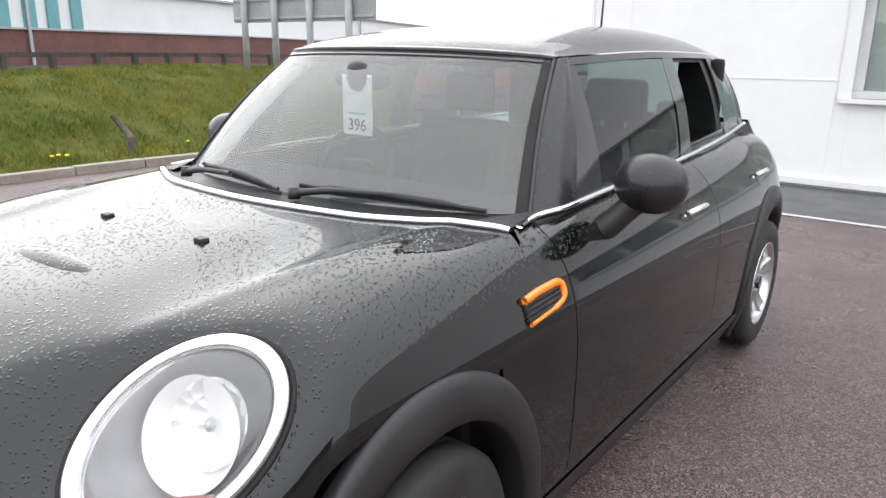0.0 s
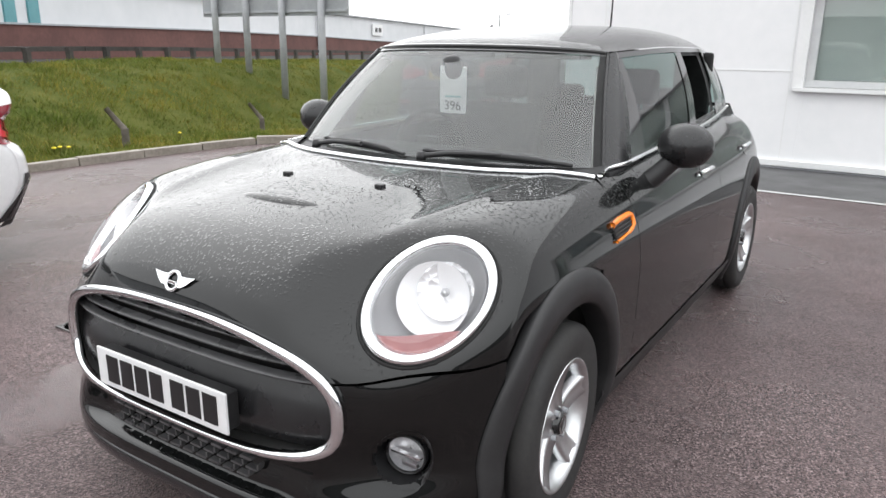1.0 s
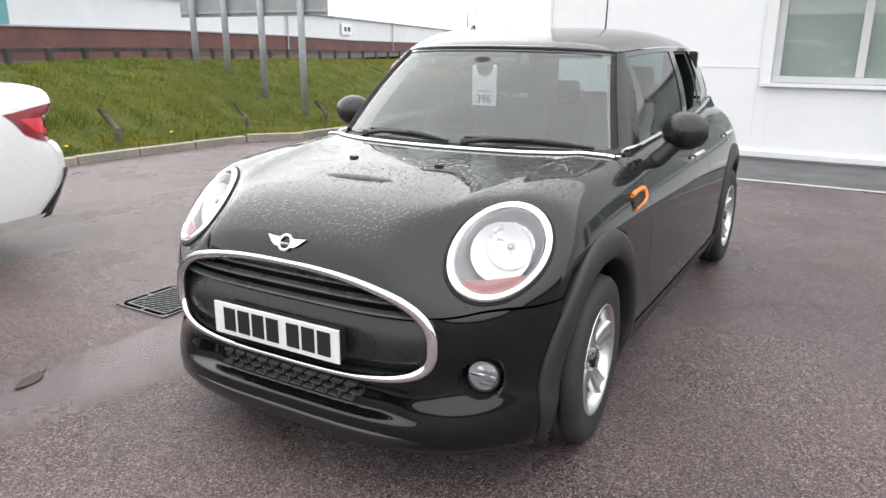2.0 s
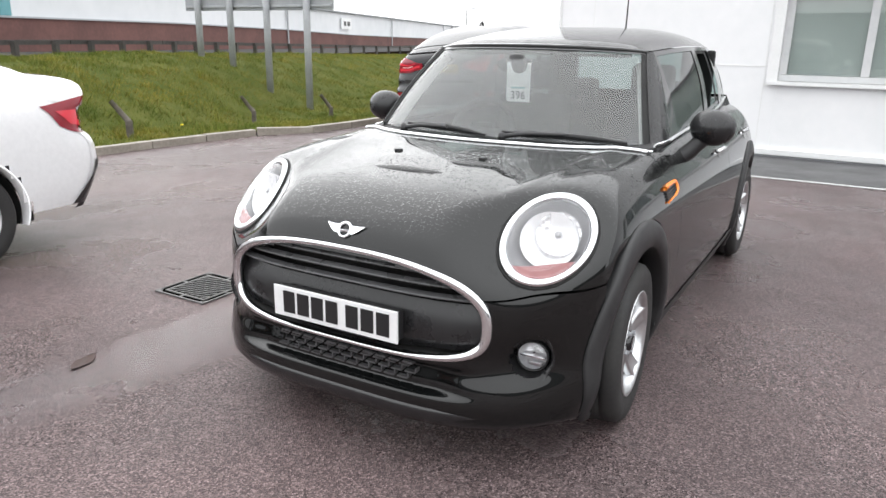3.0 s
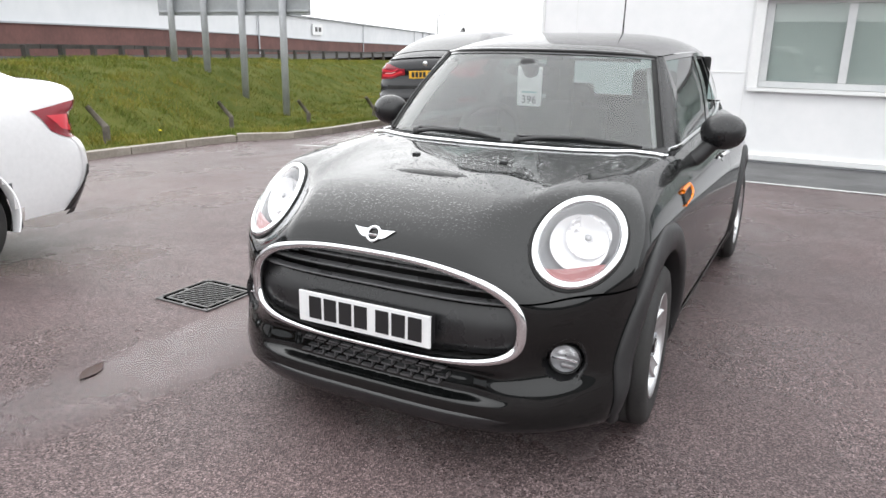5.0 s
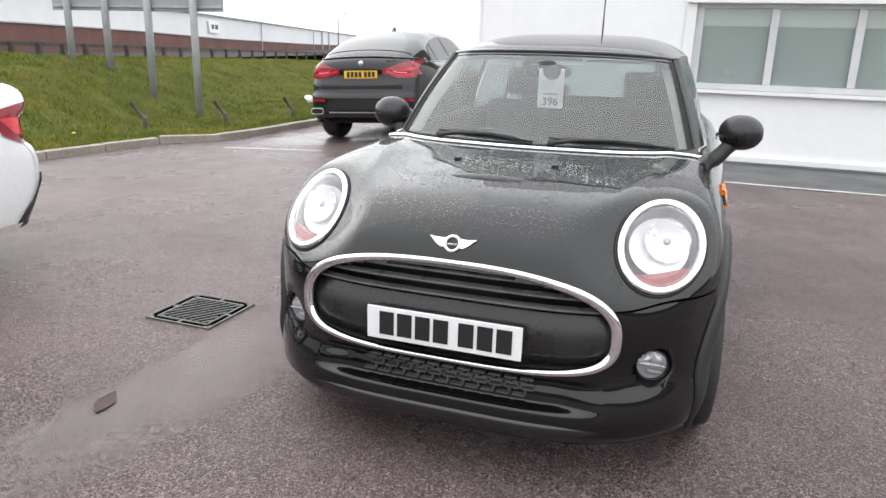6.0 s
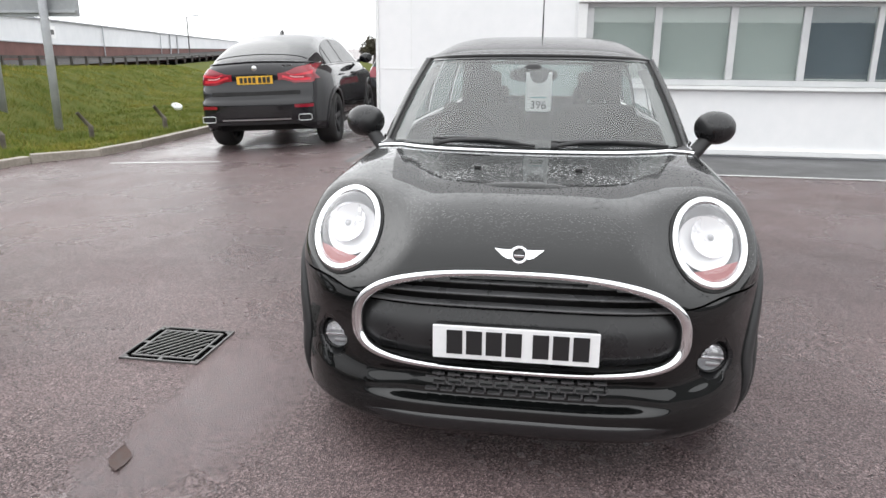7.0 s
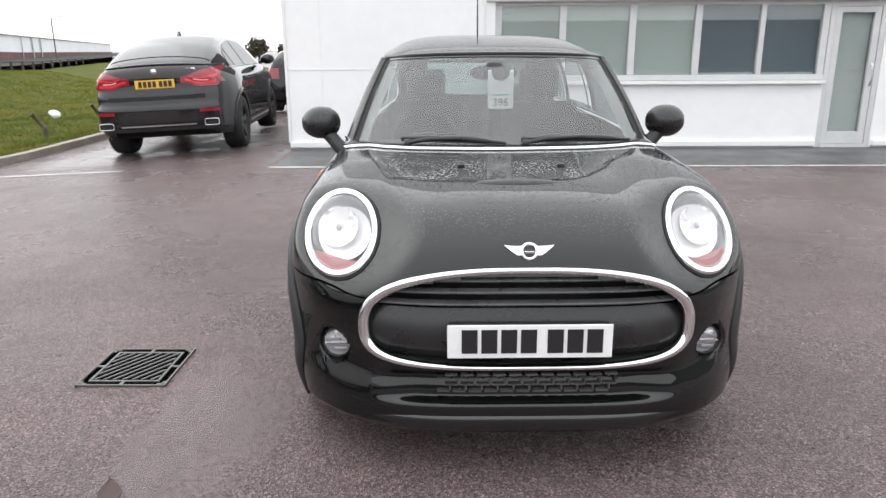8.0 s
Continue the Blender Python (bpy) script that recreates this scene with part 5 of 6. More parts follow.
        rows2.append(np.stack([x, TAIL(np.full(30, z)) + 0.03 - 0.20 * (np.abs(x) / 0.8) ** 3, np.full(30, z)], 1))
    patch("tailgate", np.array(rows2)[:, ::-1], PAINT, car, "black tailgate")
    for sgn in (1, -1):
        rows3 = []
        for z in np.linspace(0.2, 1.02, 14):
            hw = float(curve([0.2, 0.5, 0.8, 1.03], [0.66, 0.70, 0.68, 0.60])(z))
            y0, y1 = 3.72, float(TAIL(z)) + 0.03 - 0.20 * (hw / 0.8) ** 3
            xo = float(flank_x(np.array([3.72]), np.array([min(z, 1.0)]))[0])
            rows3.append([(sgn * xo, y0, z), (sgn * (xo * 0.45 + hw * 0.55 + 0.015), y0 * 0.5 + y1 * 0.5, z), (sgn * hw, y1, z)])
        patch("rear_corner", np.array(rows3), PAINT, car, flip=sgn < 0)
    # mirrors
    for sgn in (1, -1):
        mir = thing("door_mirror", "", "")
        mir.parent = car
        mir["label"] = "matt black rounded door mirror"
        C = np.array([sgn * 0.879, 1.627, 1.024])
        bm = bmesh.new()
        bmesh.ops.create_uvsphere(bm, u_segments=32, v_segments=20, radius=1)
        for v in bm.verts:
            x, y, z = v.co
            y = y if y < 0.35 else 0.35 + (y - 0.35) * 0.15
            sq = 1 + 0.05 * (abs(x * z))
            v.co = Vector((C[0] + 0.098 * x * sq, C[1] + 0.085 * y, C[2] + 0.080 * z * sq))
        part("shell", bm, SATIN, mir, smooth=True)
        bm = bmesh.new()
        bmesh.ops.create_circle(bm, cap_ends=True, segments=32, radius=1)
        for v in bm.verts:
            x, y, _ = v.co
            v.co = Vector((C[0] + 0.086 * x, C[1] + 0.040, C[2] + 0.069 * y))
        part("mirror_glass", bm, CHROME, mir)
        tube("stalk", line3([(sgn * 0.745, 1.575, 0.872), (sgn * 0.792, 1.59, 0.912), (sgn * 0.825, 1.605, 0.95), (sgn * 0.858, 1.615, 0.985)], 12), [0.043, 0.041, 0.039, 0.037, 0.036, 0.035, 0.034, 0.034, 0.034, 0.034, 0.034, 0.034], PLASTIC, mir, sides=14, up=(0, 1, 0.2))
    # side indicators
    for sgn in (1, -1):
        ind = thing("side_indicator", "", "")
        ind.parent = car
        ind["label"] = "orange side indicator round a black vent insert"
        def on_side(y, z, o):
            x = flank_x(np.array([y]), np.array([z]))[0] + o
            return (sgn * x, y, z)
        outline = [(1.08, 0.832), (1.15, 0.838), (1.225, 0.839), (1.248, 0.832), (1.252, 0.815), (1.242, 0.799), (1.20, 0.789), (1.13, 0.783), (1.085, 0.780)]
        tube("orange_surround", line3([on_side(y, z, 0.006) for y, z in outline], 40), [0.0105] * 22 + [0.008] * 6 + [0.0055] * 12, ORANGE, ind, "orange lens", flat=0.9, up=(1, 0, 0))
        for k in range(4):
            z = 0.791 + 0.0105 * k
            tube("vent_slat", [on_side(1.08, z, 0.004), on_side(1.238, z + 0.004, 0.004)], 0.004, PLASTIC, ind)
        Yv, Zv = np.meshgrid(np.linspace(1.08, 1.244, 8), np.linspace(0.784, 0.834, 6))
        P = np.stack([flank_x(Yv, Zv) + 0.002, Yv, Zv], -1)
        P[..., 0] *= sgn
        patch("vent_back", P, PLASTIC, ind, flip=sgn < 0)
    # door handles
    for sgn in (1, -1):
        for y0 in (2.13, 3.02):
            h = thing("door_handle", "", "")
            h.parent = car
            h["label"] = "chrome door handle"
            ys = np.linspace(y0, y0 + 0.20, 14)
            zs = 0.845 + 0.012 * np.sin(np.linspace(0, np.pi, 14)) + (0.012 if y0 > 3 else 0)
            o = 0.034 * np.sin(np.linspace(0.25, np.pi - 0.25, 14))
            x = flank_x(ys, zs) + o
            tube("grip", np.stack([sgn * x, ys, zs], 1), 0.013, CHROME, h, flat=0.8)
            a = np.linspace(0, 2 * np.pi, 24)
            rows = []
            for k in (0.05, 0.5, 1.0):
                yy, zz = y0 + 0.10 + 0.065 * k * np.cos(a), 0.842 + 0.034 * k * np.sin(a)
                rows.append(np.stack([sgn * (flank_x(yy, zz) + 0.0015), yy, zz], 1))
            patch("finger_recess", np.array(rows), BLACK_GLOSS, h, flip=sgn > 0)
    # bonnet details: shallow scoop and two washer jets
    rr, aa = np.linspace(0.02, 1, 9)[:, None], np.linspace(0, 2 * np.pi, 49)[None, :]
    X, Y = 0.15 * rr * np.cos(aa), 0.475 + 0.030 * rr * np.sin(aa)
    P = onto(np.stack([X, Y, np.full_like(X, 0.92)], -1))
    P[..., 2] += 0.011 * (1 - rr**2) ** 0.7 + 0.0005
    patch("bonnet_scoop", P, PAINT, car, "shallow raised scoop on the bonnet")
    for x in (-0.195, 0.195):
        b = onto(np.array([[x, 0.71, 0.95]]))[0]
        part("washer_jet", box_bm(x - 0.014, x + 0.014, b[1] - 0.012, b[1] + 0.012, b[2] - 0.003, b[2] + 0.008, 0.003), PLASTIC, car)
    # underside and firewall keep light out of the body
    box("underbody", (-0.70, 0.70, 0.42, 3.78, 0.16, 0.20), DARK, car)
    interior(car)
    return car


def interior(car):
    cab = thing("cabin", "", "")
    cab.parent = car
    cab["label"] = "dark cabin with cloth seats"
    box("cabin_floor", (-0.68, 0.68, 1.05, 3.68, 0.24, 0.28), DARK, cab)
    box("bulkhead", (-0.70, 0.70, 1.02, 1.06, 0.28, 0.90), DARK, cab)
    # dashboard
    xs = np.linspace(-0.66, 0.66, 30)
    rows = []
    for y, z in ((1.12, 0.93), (1.25, 0.95), (1.45, 0.957), (1.58, 0.95), (1.66, 0.90), (1.68, 0.80), (1.64, 0.60)):
        rows.append(np.stack([xs, y + 0.06 * (np.abs(xs) / 0.66) ** 2, z - 0.02 * (xs / 0.66) ** 2], 1))
    patch("dashboard", np.array(rows), FABRIC, cab, "dark grey dashboard")
    tube("steering_wheel", [(-0.36 + 0.18 * math.cos(a), 1.80 + 0.06 * math.sin(a), 0.90 + 0.165 * math.sin(a)) for a in np.linspace(0, 2 * np.pi, 36, endpoint=False)], 0.016, PLASTIC, cab, closed=True, up=(0, 1, -0.3))
    box("wheel_hub", (-0.43, -0.29, 1.79, 1.84, 0.84, 0.95), PLASTIC, cab, bevel=0.02)
    for sgn in (1, -1):
        box("door_lining", (sgn * 0.70 - 0.02, sgn * 0.70 + 0.02, 1.3, 3.4, 0.28, 0.955), FABRIC, cab)

    def seat(x, y, w, back_h, rest_h, rake):
        s = thing("seat", "", "")
        s.parent = cab
        s["label"] = "dark cloth car seat with a headrest"
        part("cushion", box_bm(x - w / 2, x + w / 2, y - 0.25, y + 0.25, 0.40, 0.58, 0.05, 3), FABRIC, s, smooth=True)
        bm = box_bm(-w / 2, w / 2, -0.06, 0.06, 0, back_h, 0.05, 3)
        bmesh.ops.rotate(bm, verts=bm.verts, matrix=Matrix.Rotation(radians(-rake), 3, "X"))
        bmesh.ops.translate(bm, verts=bm.verts, vec=(x, y + 0.22, 0.50))
        part("backrest", bm, FABRIC, s, smooth=True)
        top = np.array([x, y + 0.22 + math.sin(radians(rake)) * back_h, 0.50 + math.cos(radians(rake)) * back_h])
        bm = box_bm(-0.125, 0.125, -0.045, 0.045, 0.0, rest_h, 0.04, 3)
        bmesh.ops.translate(bm, verts=bm.verts, vec=(top[0], top[1] + 0.02, top[2] + 0.03))
        part("headrest", bm, FABRIC, s, smooth=True)
        for dx in (-0.05, 0.05):
            tube("rest_rod", [(x + dx, top[1], top[2] - 0.02), (x + dx, top[1] + 0.02, top[2] + 0.06)], 0.006, CHROME, s)

    for x in (-0.36, 0.36):
        seat(x, 2.18, 0.48, 0.58, 0.17, 16)
        seat(x, 3.02, 0.52, 0.48, 0.14, 18)
    # interior mirror and price card
    def rounded(name, c, r, lab=""):
        bm = bmesh.new()
        bmesh.ops.create_uvsphere(bm, u_segments=28, v_segments=16, radius=1)
        for v in bm.verts:
            q = [math.copysign(abs(k) ** 0.8, k) for k in v.co]
            v.co = Vector((c[0] + r[0] * q[0], c[1] + r[1] * q[1], c[2] + r[2] * q[2]))
        return part(name, bm, PLASTIC, cab, lab, smooth=True)
    rounded("rear_view_mirror", (-0.012, 1.475, 1.272), (0.115, 0.022, 0.036), "black rounded interior mirror")
    rounded("mirror_foot", (-0.012, 1.457, 1.278), (0.050, 0.020, 0.046))
    box("sensor_pod", (-0.16, 0.14, 1.505, 1.535, 1.318, 1.342), PLASTIC, cab, bevel=0.010)
    for sgn in (1, -1):
        part("sun_visor", box_bm(sgn * 0.30 - 0.16, sgn * 0.30 + 0.16, 1.62, 1.74, 1.315, 1.33, 0.006), FABRIC, cab)
    for sgn in (1, -1):
        x0, x1 = sorted((sgn * 0.36, sgn * 0.57))
        box("rear_lining", (x0, x1, 3.27, 3.33, 0.96, 1.335), DARK, cab, "dark lining of the rear pillar", bevel=0.02)
    R = box("roof_lining", (-0.48, 0.48, 1.72, 3.40, 1.335, 1.345), DARK, cab)
    card = thing("price_card", "white hanging price card numbered 396, hung from the mirror", "card")
    # the sheet has rounded corners and a notch for the mirror's foot
    x = np.linspace(-0.061, 0.061, 61)
    corner = np.clip((np.abs(x) - 0.049) / 0.012, 0, 1)
    low = 1.105 + 0.012 * (1 - np.sqrt(1 - corner**2))
    high = 1.285 - 0.050 * np.sqrt(np.clip(1 - (x / 0.043) ** 2, 0, 1)) ** 0.8
    rows = [np.stack([x - 0.009, np.full(61, y), z], 1) for y, z in ((1.418, low), (1.418, high), (1.421, high), (1.421, low), (1.418, low))]
    shape("sheet", np.array(rows).reshape(-1, 3), grid_faces(5, 61), PAPER, card, smooth=False)
    pale = material("pale_teal_print", (0.30, 0.50, 0.50), 0.5)
    box("print_line", (-0.045, 0.028, 1.4155, 1.4175, 1.166, 1.174), pale, card, bevel=0)
    txt = bpy.data.curves.new("number", "FONT")
    txt.body, txt.size, txt.align_x, txt.extrude = "396", 0.052, "CENTER", 0.0004
    t = place("number", txt, card, "dark printed number 396", pose(-0.009, 1.416, 1.118, 90, 0, 0))
    txt.materials.append(INK)


build_hatchback()


# ---------------------------------------------------------------- other parked cars
def shell_points(field, ys, centre_z, n=56, spread=(-112, 112)):
    """Rings of places round a car's middle line, cast out to its skin."""
    a = np.radians(np.linspace(*spread, n))
    D = np.stack([np.sin(a), 0 * a, np.cos(a)], 1)
    Y, _ = np.meshgrid(ys, a, indexing="ij")
    cz = np.array([centre_z(y) for y in ys])
    O = np.zeros((len(ys), n, 3))
    O[..., 1] = Y
    O[..., 2] = cz[:, None]
    lo, hi = np.zeros((len(ys), n)), np.full((len(ys), n), 2.0)
    for _ in range(40):
        mid = (lo + hi) / 2
        out = field(O + D[None] * mid[..., None]) > 0
        hi, lo = np.where(out, mid, hi), np.where(out, lo, mid)
    P = O + D[None] * lo[..., None]
    return P


def cast(field, y, z, off=0.0):
    lo, hi = np.full(np.shape(y), 0.05), np.full(np.shape(y), 1.4)
    for _ in range(40):
        mid = (lo + hi) / 2
        out = field(np.stack([mid, y, z], -1)) > off
        hi, lo = np.where(out, mid, hi), np.where(out, lo, mid)
    return (lo + hi) / 2


def cast_rear(field, x, z, off=0.0):
    """The skin met from behind, at places across the tail."""
    lo, hi = np.full(np.shape(x), -0.5), np.full(np.shape(x), 2.3)
    for _ in range(40):
        mid = (lo + hi) / 2
        inside = field(np.stack([x, mid, z], -1)) < off
        hi, lo = np.where(inside, mid, hi), np.where(inside, lo, mid)
    return (lo + hi) / 2


def tail_patch(name, field, outline_low, outline_high, xs, mat, parent, off=0.006, n=10, label=""):
    """A panel on the tail between two lines z(x)."""
    rows = []
    for f in np.linspace(0, 1, n):
        z = outline_low(xs) + (outline_high(xs) - outline_low(xs)) * f
        rows.append(np.stack([xs, cast_rear(field, xs, z, off), z], 1))
    return patch(name, np.array(rows), mat, parent, label)


def flank_panel(name, field, y0, y1, z0, z1, mat, parent, sgn, off=0.005, n=12, m=20, label=""):
    rows = []
    for f in np.linspace(0, 1, n):
        a, b_ = y0(f), y1(f)
        y = np.linspace(a, b_, m)
        z = z0(y) + (z1(y) - z0(y)) * f
        rows.append(np.stack([sgn * cast(field, y, z, off), y, z], 1))
    return patch(name, np.array(rows), mat, parent, label, flip=sgn < 0)


def road_wheel(parent, x, y, r, sgn, width, mat, spokes=5):
    w = thing("wheel", "", "")
    w.parent = parent
    w["label"] = "alloy wheel with a black tyre"
    w.matrix_basis = pose(x, y, r, 0, 0, 0)
    h, rr = width / 2, r * 0.66
    lathe("tyre", [(-h * 0.9, rr), (-h, rr * 1.15), (-h, r * 0.92), (-h * 0.8, r * 0.985), (-h * 0.4, r), (h * 0.4, r), (h * 0.8, r * 0.985), (h, r * 0.92), (h, rr * 1.15), (h * 0.9, rr)], RUBBER, w, sgn, 48)
    lathe("rim", [(-h * 0.8, rr * 0.98), (0, rr * 0.92), (h * 0.7, rr * 0.95), (h * 0.93, rr), (h * 0.90, rr * 1.03)], mat, w, sgn, 48)
    lathe("barrel", [(-h * 0.5, 0.0), (-h * 0.5, rr * 0.93)], DARK, w, sgn, 32)
    lathe("brake_disc", [(-h * 0.2, 0.0), (-h * 0.2, rr * 0.72), (0, rr * 0.72), (0, 0)], STEEL, w, sgn, 32)
    for k in range(spokes):
        for tw in (-0.10, 0.10):
            a0 = 2 * np.pi * k / spokes + tw + 0.2
            rows = []
            for q in np.linspace(0.05, rr * 0.97, 5):
                half = 0.016 + 0.03 * (1 - q / rr) * 0.5
                xo = h * (0.62 + 0.25 * q / rr)
                rows.append([(sgn * (xo + d), q * np.cos(a0) - c * half * np.sin(a0), q * np.sin(a0) + c * half * np.cos(a0)) for c, d in ((-1, -0.02), (-0.8, 0), (0.8, 0), (1, -0.02))])
            shape("spoke", np.array(rows).reshape(-1, 3), grid_faces(5, 4), mat, w)
    lathe("hub_cap", [(h * 0.70, 0.0), (h * 0.70, 0.05), (h * 0.6, 0.065)], mat, w, sgn, 24)


def arch_trim(field, parent, sgn, yc, r, zc, mat, width=0.05, off=0.012):
    a = np.linspace(radians(-15), radians(195), 48)
    rows = []
    for rr, o in ((r, -0.08), (r, off * 0.4), (r + 0.008, off), (r + width - 0.008, off), (r + width, 0.0)):
        y, z = yc - rr * np.cos(a), zc + rr * np.sin(a)
        x = cast(field, y, np.maximum(z, 0.22)) + o
        rows.append(np.stack([x * sgn, y, z], 1))
    patch("wheel_arch", np.array(rows), mat, parent, flip=sgn < 0)
    rows = [np.stack([np.full(48, sgn * x), yc - q * np.cos(a), zc + q * np.sin(a)], 1) for x, q in ((0.78, r), (0.45, r), (0.45, 0.02))]
    patch("wheel_well", np.array(rows), DARK, parent)


def saloon_field(top, girth, flank, tail, nose, sweep_r, sweep_f, length, k=0.07):
    def field(p):
        x, y, z = np.abs(p[..., 0]), p[..., 1], p[..., 2]
        s = (x / 0.95) ** 4
        crown = 0.05 * (x / 0.7) ** 2
        f_top = (z - top(y) + crown) * 0.85
        f_side = x - girth(y) - flank(z)
        f_rear = tail(z) + sweep_r * s - y
        f_front = y - nose(z) + sweep_f * s
        f = smax(f_top, f_side, k)
        f = smax(f, f_rear, 0.05)
        return smax(f, f_front, 0.06)
    return field


def build_suv(at):
    car = thing("car", "black coupe-roofed SUV with red tail lamps, parked by the kerb", "car", at)
    top = curve([-0.1, 0.02, 0.25, 0.55, 1.0, 1.6, 2.2, 2.8, 3.3, 3.8, 4.3, 4.75, 4.95], [0.9, 1.12, 1.29, 1.41, 1.55, 1.67, 1.715, 1.70, 1.545, 1.19, 1.12, 0.98, 0.7])
    girth = curve([-0.1, 0.3, 0.6, 1.0, 2.0, 3.5, 4.4, 4.95], [0.79, 0.86, 0.925, 0.970, 0.960, 0.965, 0.95, 0.80])
    flank = curve([0.2, 0.35, 0.55, 0.8, 0.98, 1.10, 1.20, 1.45, 1.70], [-0.08, -0.03, -0.005, 0.0, -0.01, -0.045, -0.12, -0.27, -0.42])
    tail = curve([0.25, 0.40, 0.55, 0.69, 0.76, 0.88, 0.94, 1.0, 1.15, 1.22, 1.30, 1.7], [0.10, 0.02, -0.01, -0.012, 0.035, 0.05, 0.085, 0.09, 0.085, 0.06, 0.05, 0.05])
    nose = curve([0.2, 0.6, 1.0, 1.2], [4.80, 4.90, 4.86, 4.7])
    F = saloon_field(top, girth, flank, tail, nose, 0.22, 0.45, 4.9)
    ys = np.r_[np.linspace(0.02, 0.5, 14), np.linspace(0.6, 4.4, 40), np.linspace(4.5, 4.88, 8)]
    P = shell_points(F, ys, lambda y: 0.62)
    def keep(c):
        return all((c[1] - yc) ** 2 + (c[2] - 0.38) ** 2 > 0.452**2 or abs(c[0]) < 0.6 for yc in (1.03, 3.96))
    patch("body", P, SUV_PAINT, car, "wet black bodywork", keep)
    X = np.linspace(-0.83, 0.83, 50)
    tail_patch("tailgate", F, lambda x: 0.70 + 0 * x, lambda x: 1.275 - 0.055 * (x / 0.9) ** 2, np.linspace(-0.84, 0.84, 50), SUV_PAINT, car, 0.004, 14)
    tail_patch("bumper", F, lambda x: 0.44 + 0 * x, lambda x: 0.74 + 0 * x, X, SUV_PAINT, car, 0.012, 10)
    tail_patch("diffuser", F, lambda x: 0.39 + 0 * x, lambda x: 0.47 + 0 * x, np.linspace(-0.81, 0.81, 40), PLASTIC, car, 0.004, 8, "black plastic diffuser")
    tail_patch("bumper_recess", F, lambda x: 0.50 + 0 * x, lambda x: 0.66 + 0 * x, np.linspace(-0.52, 0.52, 20), BLACK_GLOSS, car, 0.018, 4)
    tail_patch("bumper_slot", F, lambda x: 0.800 + 0 * x, lambda x: 0.850 + 0.012 * np.abs(x), np.linspace(-0.64, 0.64, 30), DARK, car, 0.010, 4)
    tail_patch("diffuser_trim", F, lambda x: 0.455 + 0 * x, lambda x: 0.475 + 0 * x, np.linspace(-0.5, 0.5, 20), SILVER, car, 0.022, 3, "dull silver strip")
    tube("spoiler_lip", [(x, float(cast_rear(F, np.array([x]), np.array([1.255 - 0.05 * (x / 0.9) ** 2]), 0.0)[0]) - 0.008, 1.262 - 0.055 * (x / 0.9) ** 2) for x in np.linspace(-0.76, 0.76, 26)], 0.014, SUV_PAINT, car)
    # rear glass on the sloping hatch
    rows = []
    for y in np.linspace(0.42, 1.42, 14):
        hw = 0.71 - 0.13 * (y - 0.42)
        x = np.linspace(-hw, hw, 24)
        z = np.array([top(y)] * 24) - 0.05 * (x / 0.7) ** 2 + 0.0
        rows.append(np.stack([x, np.full(24, y), z - 0.005], 1))
    # settle on the skin
    G = np.array(rows)
    G = onto(G, 0.006, F)
    patch("rear_glass", G, DARK_GLASS, car, "dark rear window")
    for sgn in (1, -1):
        lampname = thing("tail_lamp", "", "")
        lampname.parent = car
        lampname["label"] = "red L-shaped tail lamp"
        xs = np.linspace(0.335, 0.825, 24) * sgn
        ax = np.abs(xs)
        low = lambda x: 1.005 - 0.05 * step(np.abs(x), 0.38, 0.60) + 0.02 * step(np.abs(x), 0.75, 0.88)
        high = lambda x: 1.095 + 0.085 * step(np.abs(x), 0.36, 0.68) + 0.035 * step(np.abs(x), 0.62, 0.85)
        tail_patch("lens", F, low, high, xs if sgn > 0 else xs[::-1], RED, lampname, 0.014, 8)
        order = xs if sgn > 0 else xs[::-1]
        inner = order[3:-2]
        tail_patch("light_bar", F, lambda x: low(x) + 0.030, lambda x: low(x) + 0.062 + 0.01 * step(np.abs(x), 0.5, 0.9), inner, RED_BRIGHT, lampname, 0.018, 3, "brighter red light strip")
        tail_patch("light_bar", F, lambda x: low(x) + 0.095 + 0.02 * step(np.abs(x), 0.5, 0.85), lambda x: low(x) + 0.112 + 0.045 * step(np.abs(x), 0.5, 0.85), order[6:-1] if sgn > 0 else order[1:-6], RED_BRIGHT, lampname, 0.018, 3, "brighter red light strip")
        # pale pink painted in for the white highlight line within the lamp
        tail_patch("highlight_strip", F, lambda x: low(x) + 0.072, lambda x: low(x) + 0.086, order[8:-6] if sgn > 0 else order[6:-8], RED_PALE, lampname, 0.019, 3, "pale strip painted in for the lamp's highlight line")
        flank_panel("lens_side", F, lambda f: 0.14, lambda f: 0.40 - 0.12 * f, lambda y: 1.0 + 0 * y, lambda y: 1.09 + 0 * y, RED, lampname, sgn, 0.012, 6, 10)
        xs = np.linspace(0.56, 0.81, 12) * sgn
        tail_patch("reflector", F, lambda x: 0.620 + 0 * x, lambda x: 0.665 + 0 * x, xs if sgn > 0 else xs[::-1], RED, car, 0.016, 3, "red bumper reflector")
        ex = thing("exhaust", "", "")
        ex.parent = car
        ex["label"] = "chrome rectangular exhaust trim"
        pts = [(sgn * (0.70 + 0.095 * math.copysign(abs(math.cos(t)) ** 0.4, math.cos(t))), 0.02, 0.48 + 0.042 * math.copysign(abs(math.sin(t)) ** 0.4, math.sin(t))) for t in np.linspace(0, 2 * np.pi, 28, endpoint=False)]
        tube("trim", [(p[0], 0.02, p[2]) for p in pts], 0.0065, SILVER, ex, closed=True, up=(0, 1, 0))
        part("opening", box_bm(sgn * 0.70 - 0.085, sgn * 0.70 + 0.085, 0.035, 0.30, 0.447, 0.513), DARK, ex)
        # side windows
        belt = lambda y: 1.185 + 0.0 * y
